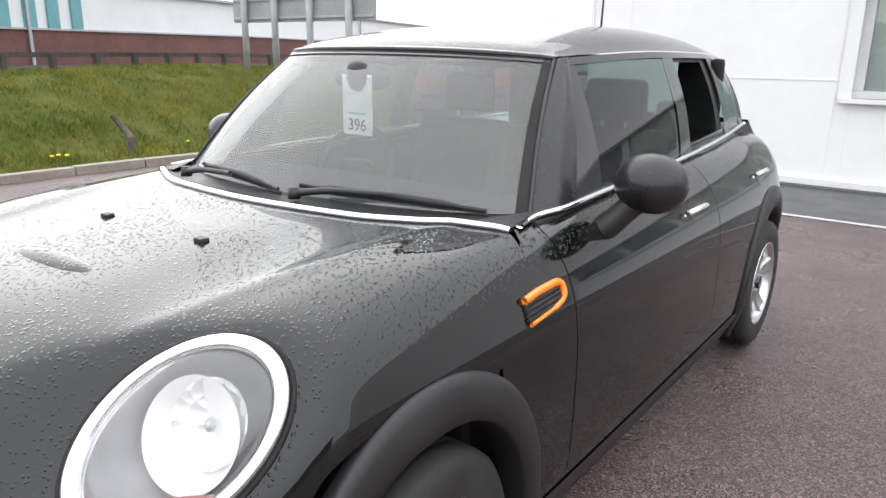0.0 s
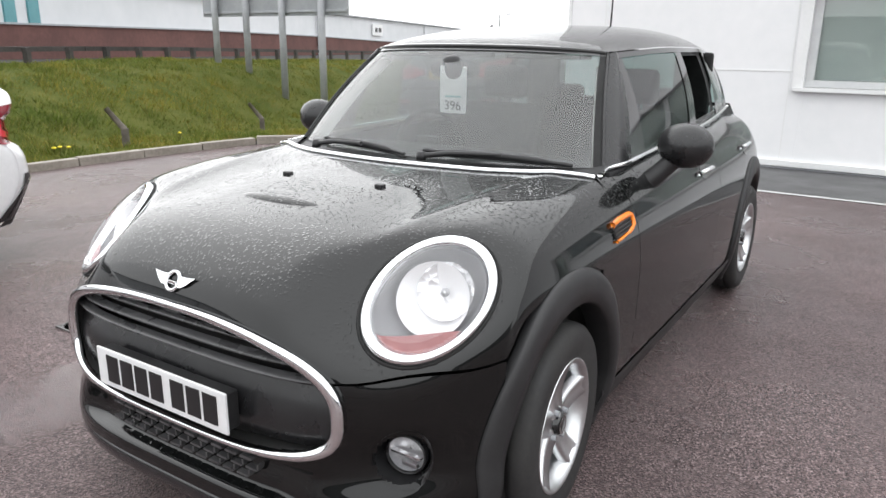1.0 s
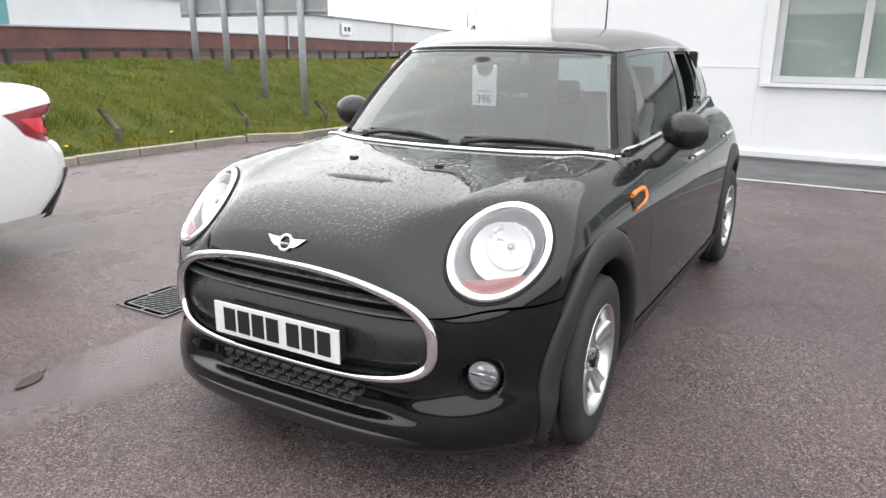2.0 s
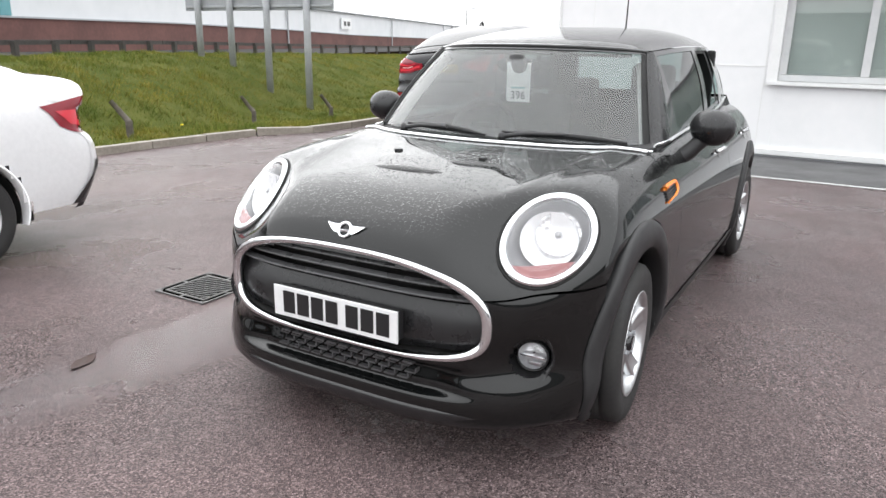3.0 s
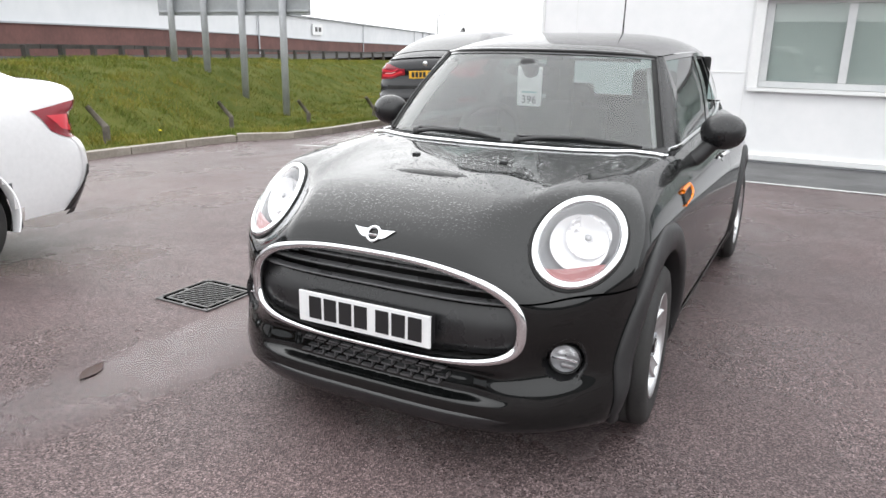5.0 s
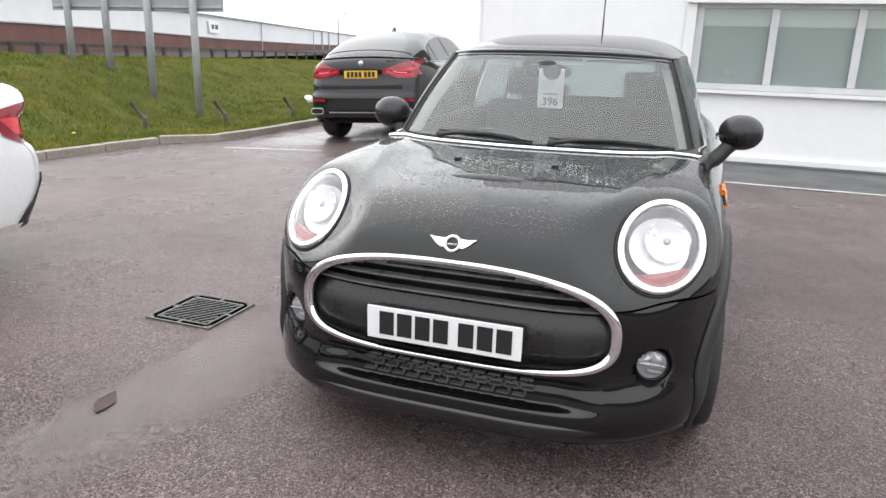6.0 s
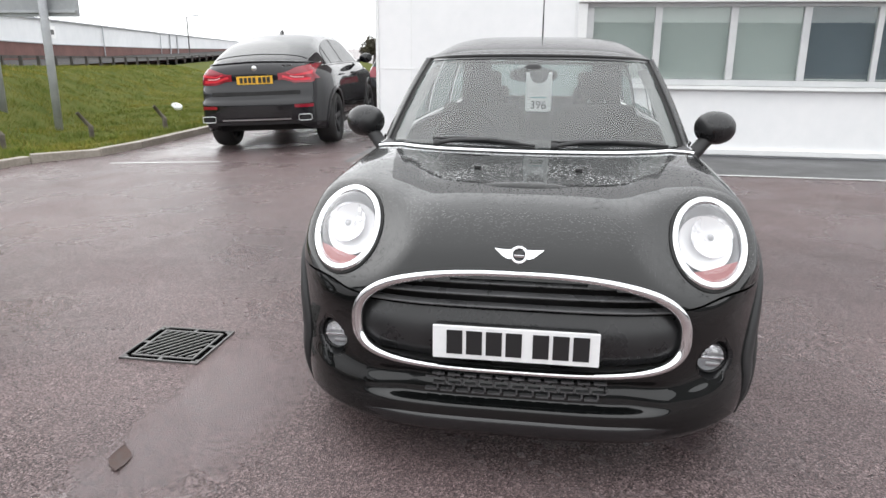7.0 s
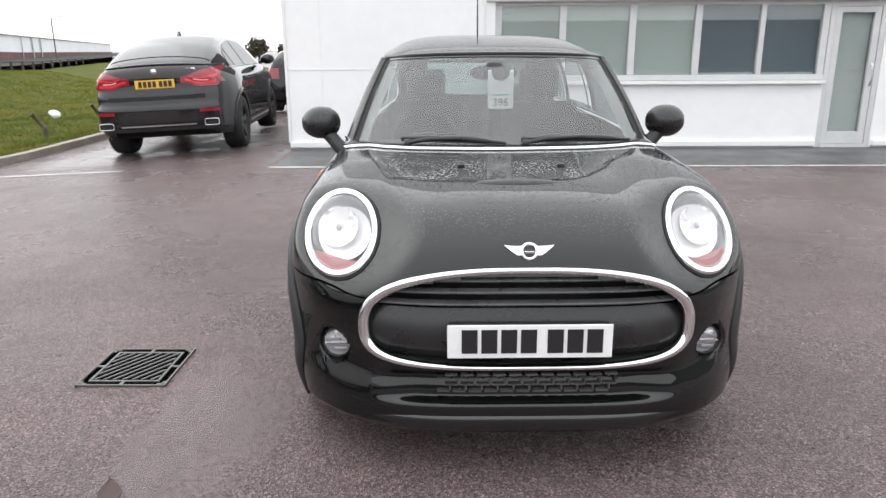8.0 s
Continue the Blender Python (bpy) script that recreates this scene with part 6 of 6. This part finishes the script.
        win = curve([0.7, 0.95, 1.25, 1.7, 2.2, 2.8, 3.2, 3.5], [1.22, 1.34, 1.45, 1.535, 1.57, 1.545, 1.42, 1.25])
        flank_panel("rear_side_window", F, lambda f: 0.80 + 0.25 * f, lambda f: 1.22, belt, win, SIDE_GLASS, car, sgn, 0.006, 10, 14, "dark rear side window")
        flank_panel("rear_door_window", F, lambda f: 1.27, lambda f: 2.08, belt, win, SIDE_GLASS, car, sgn, 0.006, 10, 18, "dark rear door window")
        flank_panel("front_door_window", F, lambda f: 2.13, lambda f: 3.32 - 0.32 * f, belt, win, SIDE_GLASS, car, sgn, 0.006, 10, 18, "dark front door window")
        tube("window_trim", [(sgn * float(cast(F, np.array([y]), np.array([1.178]))[0] + 0.004), y, 1.178) for y in np.linspace(0.8, 3.35, 24)], 0.009, BLACK_GLOSS, car)
        for y in (1.40, 2.40):
            tube("door_handle", [(sgn * float(cast(F, np.array([yy]), np.array([1.02]))[0] + o), yy, 1.02) for yy, o in ((y, 0.0), (y + 0.04, 0.03), (y + 0.18, 0.03), (y + 0.22, 0.0))], 0.012, SUV_PAINT, car)
        flank_panel("sill", F, lambda f: 1.5, lambda f: 3.5, lambda y: 0.26 + 0 * y, lambda y: 0.40 + 0 * y, PLASTIC, car, sgn, 0.012, 5, 16, "black plastic sill")
        flank_panel("sill_trim", F, lambda f: 1.6, lambda f: 3.4, lambda y: 0.335 + 0 * y, lambda y: 0.36 + 0 * y, SILVER, car, sgn, 0.018, 3, 10)
        for yc in (1.03, 3.96):
            arch_trim(F, car, sgn, yc, 0.418, 0.38, SUV_PAINT, 0.075, 0.012)
            road_wheel(car, sgn * 0.815, yc, 0.38, sgn, 0.29, DARK_ALLOY, 5)
        m = thing("door_mirror", "", "")
        m.parent = car
        m["label"] = "black door mirror"
        bm = bmesh.new()
        bmesh.ops.create_uvsphere(bm, u_segments=20, v_segments=12, radius=1)
        for v in bm.verts:
            v.co = Vector((sgn * 1.06 + 0.12 * v.co.x, 3.20 + 0.08 * v.co.y, 1.24 + 0.085 * v.co.z))
        part("shell", bm, SUV_PAINT, m, smooth=True)
        tube("arm", [(sgn * 0.90, 3.2, 1.19), (sgn * 0.98, 3.2, 1.21)], 0.03, SUV_PAINT, m)
    plate = thing("number_plate", "", "")
    plate.parent = car
    plate["label"] = "yellow number plate with dark bars"
    y = float(cast_rear(F, np.array([0.0]), np.array([1.02]))[0])
    part("board", box_bm(-0.26, 0.26, y - 0.022, y - 0.014, 0.955, 1.066, 0.002), PLATE_Y, plate)
    for x0 in (-0.215, -0.153, -0.091, -0.029, 0.055, 0.117, 0.179):
        part("character_bar", box_bm(x0, x0 + 0.045, y - 0.026, y - 0.0225, 0.972, 1.05), INK, plate)
    bm = bmesh.new()
    bmesh.ops.create_cone(bm, cap_ends=True, segments=24, radius1=0.04, radius2=0.036, depth=0.012)
    bmesh.ops.rotate(bm, verts=bm.verts, matrix=Matrix.Rotation(radians(90), 3, "X"))
    bmesh.ops.translate(bm, verts=bm.verts, vec=(0, float(cast_rear(F, np.array([0.0]), np.array([1.17]))[0]) - 0.008, 1.17))
    part("badge", bm, SILVER, car, "round silver badge", smooth=True)
    for x0, x1 in ((0.40, 0.46), (0.475, 0.535)):
        yy = float(cast_rear(F, np.array([x1]), np.array([1.185]))[0])
        part("letter_bar", box_bm(x0, x1, yy - 0.008, yy - 0.001, 1.165, 1.205), CHROME, car)
    tube("roof_fin", [(0, 1.52, float(top(1.52)) - 0.02), (0, 1.62, float(top(1.62)) + 0.02), (0, 1.70, float(top(1.70)) + 0.045), (0, 1.72, float(top(1.72)) - 0.01)], [0.012, 0.022, 0.016, 0.02], SUV_PAINT, car, up=(1, 0, 0))
    box("underbody", (-0.7, 0.7, 0.45, 4.7, 0.27, 0.36), DARK, car)
    return car


def build_white_coupe(at):
    car = thing("car", "white two-door coupe with red tail lamps, parked alongside", "car", at)
    top = curve([-0.1, 0.0, 0.08, 0.25, 0.40, 0.60, 0.95, 1.35, 1.9, 2.4, 2.75, 3.15, 3.7, 4.2, 4.45], [0.90, 1.105, 1.165, 1.185, 1.205, 1.275, 1.385, 1.43, 1.45, 1.43, 1.30, 1.05, 0.98, 0.86, 0.6])
    girth = curve([-0.1, 0.25, 0.8, 1.6, 3.2, 4.0, 4.45], [0.80, 0.855, 0.885, 0.870, 0.875, 0.84, 0.70])
    flank = curve([0.15, 0.30, 0.45, 0.68, 0.80, 0.92, 1.0, 1.08, 1.25, 1.45], [-0.07, -0.03, -0.008, 0.0, -0.002, -0.010, -0.025, -0.06, -0.19, -0.34])
    tail = curve([0.2, 0.32, 0.45, 0.56, 0.66, 0.74, 0.80, 0.93, 0.955, 1.03, 1.4], [0.20, 0.12, 0.035, -0.015, -0.012, 0.02, 0.085, 0.085, 0.045, 0.012, 0.02])
    nose = curve([0.2, 0.6, 1.0], [4.36, 4.43, 4.3])
    F = saloon_field(top, girth, flank, tail, nose, 0.28, 0.5, 4.43, 0.055)
    ys = np.r_[np.linspace(0.02, 0.5, 20), np.linspace(0.56, 4.0, 56), np.linspace(4.1, 4.40, 8)]
    P = shell_points(F, ys, lambda y: 0.55, 84)
    def keep(c):
        low = 0.27 + 0.10 * max(0.0, 0.75 - c[1])
        return (c[2] > low or abs(c[0]) < 0.6) and all((c[1] - yc) ** 2 + (c[2] - 0.325) ** 2 > 0.388**2 or abs(c[0]) < 0.6 for yc in (1.10, 3.74))
    patch("body", P, WHITE_PAINT, car, "glossy white bodywork", keep)
    tail_patch("rear_panel", F, lambda x: 0.34 + 0 * x, lambda x: 1.11 - 0.05 * x * x, np.linspace(-0.84, 0.84, 50), WHITE_PAINT, car, 0.003, 34)
    tail_patch("diffuser", F, lambda x: 0.27 + 0 * x, lambda x: 0.38 + 0.20 * step(np.abs(x), 0.55, 0.8), np.linspace(-0.83, 0.83, 40), PLASTIC, car, 0.010, 6, "black plastic diffuser")
    rows = []
    for y in np.linspace(0.48, 1.35, 12):
        hw = 0.60 - 0.05 * (y - 0.48)
        x = np.linspace(-hw, hw, 20)
        rows.append(np.stack([x, np.full(20, y), np.full(20, float(top(y)))], 1))
    patch("rear_glass", onto(np.array(rows), 0.005, F), DARK_GLASS, car, "dark rear window")
    rows = []
    for y in np.linspace(2.48, 3.10, 12):
        hw = 0.58 + 0.10 * (y - 2.48)
        x = np.linspace(-hw, hw, 20)
        rows.append(np.stack([x, np.full(20, y), np.full(20, float(top(y)))], 1))
    patch("windscreen", onto(np.array(rows), 0.005, F), DARK_GLASS, car, "dark windscreen")
    for sgn in (1, -1):
        lamp = thing("tail_lamp", "", "")
        lamp.parent = car
        lamp["label"] = "red wrap-round tail lamp"
        xs = np.linspace(0.42, 0.80, 22) * sgn
        xs = xs if sgn > 0 else xs[::-1]
        tail_patch("lens", F, lambda x: 0.785 + 0 * x, lambda x: 0.955 + 0.0 * x, xs, RED, lamp, 0.010, 8)
        tail_patch("light_bar", F, lambda x: 0.815 + 0 * x, lambda x: 0.855 + 0 * x, xs[2:-1], RED_BRIGHT, lamp, 0.015, 4, "bright red light strip")
        low, high = (lambda y: 0.772 + 0.14 * step(y, 0.24, 0.64)), (lambda y: 1.015 - 0.055 * step(y, 0.1, 0.62))
        flank_panel("lens_side", F, lambda f: 0.10, lambda f: 0.42 + 0.12 * f, low, high, RED, lamp, sgn, 0.006, 14, 24)
        flank_panel("light_bar", F, lambda f: 0.16, lambda f: 0.26 + 0.02 * f, lambda y: 0.808 + 0.02 * step(y, 0.20, 0.3), lambda y: 0.848 + 0.02 * step(y, 0.20, 0.3), RED_BRIGHT, lamp, sgn, 0.011, 4, 12, "bright red light strip")
        flank_panel("light_bar", F, lambda f: 0.265, lambda f: 0.335 + 0.10 * f, lambda y: 0.822 + 0.22 * (y - 0.265), lambda y: 0.925 + 0.01 * y, RED_BRIGHT, lamp, sgn, 0.011, 8, 10, "bright red light strip")
        flank_panel("clear_lens", F, lambda f: 0.115, lambda f: 0.155, lambda y: 0.83 + 0 * y, lambda y: 0.93 + 0 * y, RED_PALE, lamp, sgn, 0.011, 6, 4, "pale reversing lens")
        flank_panel("bumper_vent", F, lambda f: 0.06, lambda f: 0.40 - 0.33 * f, lambda y: 0.30 + 0 * y, lambda y: 0.60 + 0 * y, BLACK_GLOSS, car, sgn, 0.008, 10, 8, "black bumper corner insert")
        flank_panel("reflector", F, lambda f: 0.055, lambda f: 0.075, lambda y: 0.49 + 0 * y, lambda y: 0.57 + 0 * y, RED, car, sgn, 0.014, 5, 3, "red bumper reflector")
        win = curve([0.85, 1.2, 1.7, 2.3, 2.8, 3.1], [1.03, 1.20, 1.31, 1.315, 1.18, 1.03])
        flank_panel("rear_side_window", F, lambda f: 0.93 + 0.24 * f, lambda f: 1.62, lambda y: 1.02 + 0 * y, win, DARK_GLASS, car, sgn, 0.005, 10, 16, "dark rear side window")
        flank_panel("door_window", F, lambda f: 1.67, lambda f: 2.95 - 0.38 * f, lambda y: 1.02 + 0 * y, win, DARK_GLASS, car, sgn, 0.005, 10, 18, "dark door window")
        tube("door_handle", [(sgn * float(cast(F, np.array([yy]), np.array([0.88]))[0] + o), yy, 0.88) for yy, o in ((1.66, 0), (1.70, 0.028), (1.84, 0.028), (1.88, 0))], 0.012, WHITE_PAINT, car)
        flank_panel("sill", F, lambda f: 1.35, lambda f: 3.15, lambda y: 0.19 + 0 * y, lambda y: 0.25 + 0 * y, PLASTIC, car, sgn, 0.008, 4, 16)
        for yc in (1.10, 3.74):
            arch_trim(F, car, sgn, yc, 0.380, 0.325, WHITE_PAINT, 0.016, 0.002)
            road_wheel(car, sgn * 0.720, yc, 0.322, sgn, 0.245, SILVER, 5)
        tube("exhaust", [(sgn * 0.60, 0.15, 0.35), (sgn * 0.60, 0.40, 0.35)], 0.042, CHROME, car, "chrome tail pipe", sides=16)
        bm = bmesh.new()
        bmesh.ops.create_uvsphere(bm, u_segments=20, v_segments=12, radius=1)
        for v in bm.verts:
            v.co = Vector((sgn * 0.96 + 0.10 * v.co.x, 2.70 + 0.07 * v.co.y, 1.03 + 0.07 * v.co.z))
        m = part("door_mirror", bm, WHITE_PAINT, car, "white door mirror", smooth=True)
    plate = thing("number_plate", "", "")
    plate.parent = car
    plate["label"] = "yellow number plate with dark bars"
    y = float(cast_rear(F, np.array([0.0]), np.array([0.66]))[0])
    part("board", box_bm(-0.26, 0.26, y - 0.02, y - 0.012, 0.60, 0.711, 0.002), PLATE_Y, plate)
    for x0 in (-0.215, -0.153, -0.091, -0.029, 0.055, 0.117, 0.179):
        part("character_bar", box_bm(x0, x0 + 0.045, y - 0.024, y - 0.0205, 0.62, 0.69), INK, plate)
    box("underbody", (-0.62, 0.62, 0.55, 4.1, 0.20, 0.27), DARK, car)
    return car


DARK_GLASS = worn("dark_car_glass", (0.018, 0.020, 0.021), (0.026, 0.028, 0.029), 3, 0.06)
SIDE_GLASS = worn("dark_side_glass", (0.012, 0.013, 0.014), (0.020, 0.021, 0.022), 3, 0.12)
bsdf(SIDE_GLASS).inputs["Specular IOR Level"].default_value = 0.12
DARK_ALLOY = worn("dark_alloy", (0.03, 0.03, 0.032), (0.06, 0.06, 0.062), 10, 0.35, 0.45, 0.6)
SUV_PAINT = car_paint("black_suv_paint", (0.009, 0.009, 0.011), False)
bsdf(SUV_PAINT).inputs["Coat IOR"].default_value = 1.5
build_suv(pose(-4.17, 7.67, -0.076, 0, -2.58, 5.5))
build_white_coupe(pose(-3.985, 1.42, -0.07, 0, 2.5, 183))


# ---------------------------------------------------------------- distance and small things
def estate_behind(at):
    """Only its tail shows past the SUV."""
    car = thing("car", "dark hatchback with red tail lamps, parked beyond the SUV", "car", at)
    top = curve([-0.1, 0.02, 0.15, 0.5, 1.2, 2.2, 2.9, 3.4, 4.0, 4.35], [0.8, 1.05, 1.25, 1.42, 1.47, 1.46, 1.25, 0.99, 0.92, 0.6])
    girth = curve([-0.1, 0.3, 1.0, 3.0, 4.0, 4.35], [0.80, 0.87, 0.90, 0.90, 0.84, 0.7])
    flank = curve([0.2, 0.35, 0.6, 0.9, 1.0, 1.2, 1.5], [-0.06, -0.01, 0.0, -0.02, -0.08, -0.18, -0.32])
    tail = curve([0.25, 0.45, 0.7, 1.0, 1.5], [0.08, 0.0, 0.02, 0.06, 0.10])
    nose = curve([0.2, 0.6, 1.0], [4.28, 4.34, 4.2])
    F = saloon_field(top, girth, flank, tail, nose, 0.22, 0.45, 4.3)
    P = shell_points(F, np.r_[np.linspace(0.02, 0.4, 10), np.linspace(0.5, 4.3, 30)], lambda y: 0.55)
    patch("body", P, SUV_PAINT, car, "", lambda c: all((c[1] - yc) ** 2 + (c[2] - 0.31) ** 2 > 0.36**2 or abs(c[0]) < 0.6 for yc in (0.8, 3.45)))
    tail_patch("tailgate", F, lambda x: 0.30 + 0 * x, lambda x: 1.05 + 0 * x, np.linspace(-0.8, 0.8, 30), SUV_PAINT, car, 0.004, 10)
    tail_patch("rear_glass", F, lambda x: 1.08 + 0 * x, lambda x: 1.36 + 0 * x, np.linspace(-0.5, 0.5, 20), DARK_GLASS, car, 0.01, 8)
    for sgn in (1, -1):
        xs = np.linspace(0.52, 0.80, 10) * sgn
        tail_patch("tail_lamp", F, lambda x: 0.78 + 0 * x, lambda x: 1.02 + 0 * x, xs if sgn > 0 else xs[::-1], RED, car, 0.012, 6, "red tail lamp")
        for yc in (0.8, 3.45):
            road_wheel(car, sgn * 0.77, yc, 0.31, sgn, 0.22, SILVER, 5)
    box("underbody", (-0.7, 0.7, 0.25, 4.1, 0.18, 0.26), DARK, car)


estate_behind(pose(-3.62, 14.6, -0.05, 0, -1, 0))


def lamp_post(x, y, z, h):
    p = thing("lamp_post", "thin street lighting column by the warehouse, toned dark as if backlit", "lamp post")
    # column coloured dark to read as backlit against the bright sky
    tube("column", [(x, y, z), (x, y, z + h)], [0.075, 0.06], DARK_WOOD, p, sides=10, up=(1, 0, 0))
    tube("bracket", [(x, y, z + h - 0.02), (x + 0.5, y, z + h + 0.12), (x + 1.0, y, z + h + 0.15)], 0.04, STEEL, p)
    box("lantern", (x + 0.9, x + 1.45, y - 0.12, y + 0.12, z + h + 0.08, z + h + 0.2), STEEL, p, bevel=0.03)


lamp_post(-45.6, 82.8, -0.4, 5.2)


def far_tree(x, y, z, h, seed):
    rng = np.random.default_rng(seed)
    t = thing("tree", "bare brown-green tree far beyond the car park", "tree")
    bark = DARK_WOOD
    tube("trunk", line3([(x, y, z), (x + 0.1, y, z + h * 0.35), (x, y, z + h * 0.8)], 8), np.linspace(0.22, 0.05, 8), bark, t)
    for k in range(9):
        a, q = rng.uniform(0, 6.28), rng.uniform(0.3, 0.75)
        r = h * rng.uniform(0.2, 0.42)
        tube("limb", line3([(x, y, z + h * q), (x + r * 0.5 * math.cos(a), y + r * 0.5 * math.sin(a), z + h * (q + 0.1)), (x + r * math.cos(a), y + r * math.sin(a), z + h * (q + 0.2))], 6), np.linspace(0.08, 0.02, 6), bark, t, sides=5)
    n = 1500
    d = rng.normal(size=(n, 3))
    d /= np.linalg.norm(d, axis=1)[:, None]
    lump = np.array([0.75 + 0.5 * noise.noise(tuple(v * 1.7 + seed)) for v in d])
    C = np.array([x, y, z + h * 0.62]) + d * (lump * rng.uniform(0.45, 1, n) ** 0.5)[:, None] * np.array([h * 0.42, h * 0.42, h * 0.40])
    s = rng.uniform(0.08, 0.2, n)
    A, B = rng.normal(size=(n, 3)), rng.normal(size=(n, 3))
    A /= np.linalg.norm(A, axis=1)[:, None]
    B /= np.linalg.norm(B, axis=1)[:, None]
    V = np.stack([C - A * s[:, None], C + B * s[:, None], C + A * s[:, None]], 1).reshape(-1, 3)
    leaf = LEAF
    shape("crown", V, [(3 * i, 3 * i + 1, 3 * i + 2) for i in range(n)], leaf, t, smooth=False)


LEAF = worn("dull_foliage", (0.045, 0.040, 0.028), (0.085, 0.075, 0.045), 0.8, 0.9)
for i, (x, y, h) in enumerate(((-21.0, 78, 3.4), (-18.6, 80, 2.4), (-23.5, 84, 2.2))):
    far_tree(x, y, -0.5, h, i + 3)


def crumpled_bag():
    bm = bmesh.new()
    bmesh.ops.create_icosphere(bm, subdivisions=3, radius=0.14)
    for v in bm.verts:
        k = 1 + 0.45 * noise.noise(v.co * 9) + 0.2 * noise.noise(v.co * 25)
        v.co = Vector((v.co.x * k, v.co.y * k, v.co.z * k * 0.8))
    x, y = -11.5, 18.45
    bmesh.ops.translate(bm, verts=bm.verts, vec=(x, y, float(bank_z(x, y)) + 0.16))
    ob = part("plastic_bag", bm, PAPER, None)
    tagged(ob, "small crumpled white plastic bag caught in the grass", "litter")


crumpled_bag()


def dandelion(x, y):
    z = float(bank_z(x, y))
    d = thing("flower", "small yellow flower in the grass by the kerb", "flower", group="yellow flowers in the grass")
    green = EARTH
    tube("stem", [(x, y, z - 0.02), (x + 0.01, y, z + 0.14)], 0.005, green, d, sides=5)
    bm = bmesh.new()
    bmesh.ops.create_icosphere(bm, subdivisions=2, radius=0.03)
    for v in bm.verts:
        v.co = Vector((x + 0.01 + v.co.x, y + v.co.y, z + 0.15 + v.co.z * 0.5))
    part("bloom", bm, YELLOW, d, "yellow petals", smooth=True)


YELLOW = worn("yellow_petals", (0.70, 0.55, 0.02), (0.80, 0.66, 0.04), 20, 0.7)
for x, y in ((-8.0, 4.05), (-8.06, 4.16), (-7.95, 4.22), (-8.25, 6.2)):
    dandelion(x, y)


def water_film(name, outline, label, seed):
    """A shallow sheet of rain water that thins out to nothing at a ragged edge."""
    n, rings = 96, 9
    P = line3(outline + [outline[0]], n + 1)[:-1]
    mid = P.mean(0)
    for i in range(n):
        k = 1 + 0.12 * noise.noise((P[i][0] * 6, P[i][1] * 6, seed)) + 0.06 * noise.noise((P[i][0] * 21, P[i][1] * 21, seed))
        P[i] = mid + (P[i] - mid) * k
    V, depth = [], []
    for r in range(rings):
        f = r / (rings - 1)
        for p in P:
            q = p + (mid - p) * f
            V.append((q[0], q[1], float(lot_z(q[0])) + 0.0022))
            depth.append(min(1.0, f * 2.0))
    ob = shape(name, V, grid_faces(rings, n, True), WATER, None, smooth=False)
    layer = ob.data.attributes.new("water_depth", "FLOAT", "POINT")
    layer.data.foreach_set("value", depth)
    ob.visible_shadow = False
    return tagged(ob, label, "puddle", kind="structure")


def water_material():
    m = glass("rain_water", (0.92, 0.91, 0.92), 0.22, 0.035)
    nodes = m.node_tree.nodes
    out = nodes["Material Output"]
    sheet_of = out.inputs["Surface"].links[0].from_socket
    deep = nodes.new("ShaderNodeAttribute")
    deep.attribute_name = "water_depth"
    silt = nodes.new("ShaderNodeMath")
    silt.operation = "MULTIPLY"
    link(m, deep.outputs["Fac"], silt.inputs[0])
    link(m, ramp(m, noise_of(m, 7.0, 5), [(0.30, (0.18,) * 3), (0.62, (0.55,) * 3)]), silt.inputs[1])
    clear = nodes.new("ShaderNodeBsdfTransparent")
    mix = nodes.new("ShaderNodeMixShader")
    link(m, silt.outputs[0], mix.inputs[0])
    link(m, clear.outputs[0], mix.inputs[1])
    link(m, sheet_of, mix.inputs[2])
    link(m, mix.outputs[0], out.inputs["Surface"])
    return m


WATER = water_material()
water_film("water", [(-1.46, 1.10, 0), (-1.38, 1.11, 0), (-1.20, 1.04, 0), (-1.02, 0.92, 0), (-0.88, 0.67, 0), (-0.84, 0.30, 0), (-0.90, -0.10, 0), (-1.00, -0.40, 0), (-1.08, -0.75, 0), (-1.22, -1.20, 0), (-1.55, -1.30, 0), (-1.62, -0.80, 0), (-1.54, -0.35, 0), (-1.46, 0.20, 0), (-1.44, 0.67, 0)], "shallow film of rain water running from the drain", 2)
water_film("water", [(-5.9, 7.0, 0), (-4.6, 6.95, 0), (-4.3, 7.6, 0), (-4.6, 8.4, 0), (-5.2, 9.8, 0), (-5.9, 9.5, 0), (-6.1, 8.0, 0)], "wide shallow puddle under the parked SUV", 7)


def sheen_gap(x, y, turn):
    """Leaf-shaped stand-in for a dark spot without sheen: pointed curled blade and stalk."""
    leaf = thing("leaf", "dark brown leaf shape standing in for a spot without wet sheen", "leaf", pose(x, y, float(lot_z(x)), 0, 0, turn))
    brown = worn("dark_sheen_gap", (0.036, 0.021, 0.018), (0.066, 0.038, 0.032), 30, 0.6, 0.8, bump_scale=120, strength=0.4)
    rows = []
    for u in np.linspace(-1, 1, 15):
        half = 0.036 * (1 - abs(u) ** 1.7) + 0.001
        v = np.linspace(-1, 1, 9)
        rows.append(np.stack([np.full(9, 0.085 * u), half * v, 0.004 + 0.003 * v * v + 0.002 * u * u], 1))
    patch("blade", np.array(rows), brown, leaf)
    tube("stalk", [(0.083, 0, 0.006), (0.10, 0.004, 0.005), (0.115, 0.010, 0.004)], 0.0018, brown, leaf, sides=5)


sheen_gap(-1.355, -0.075, 112)
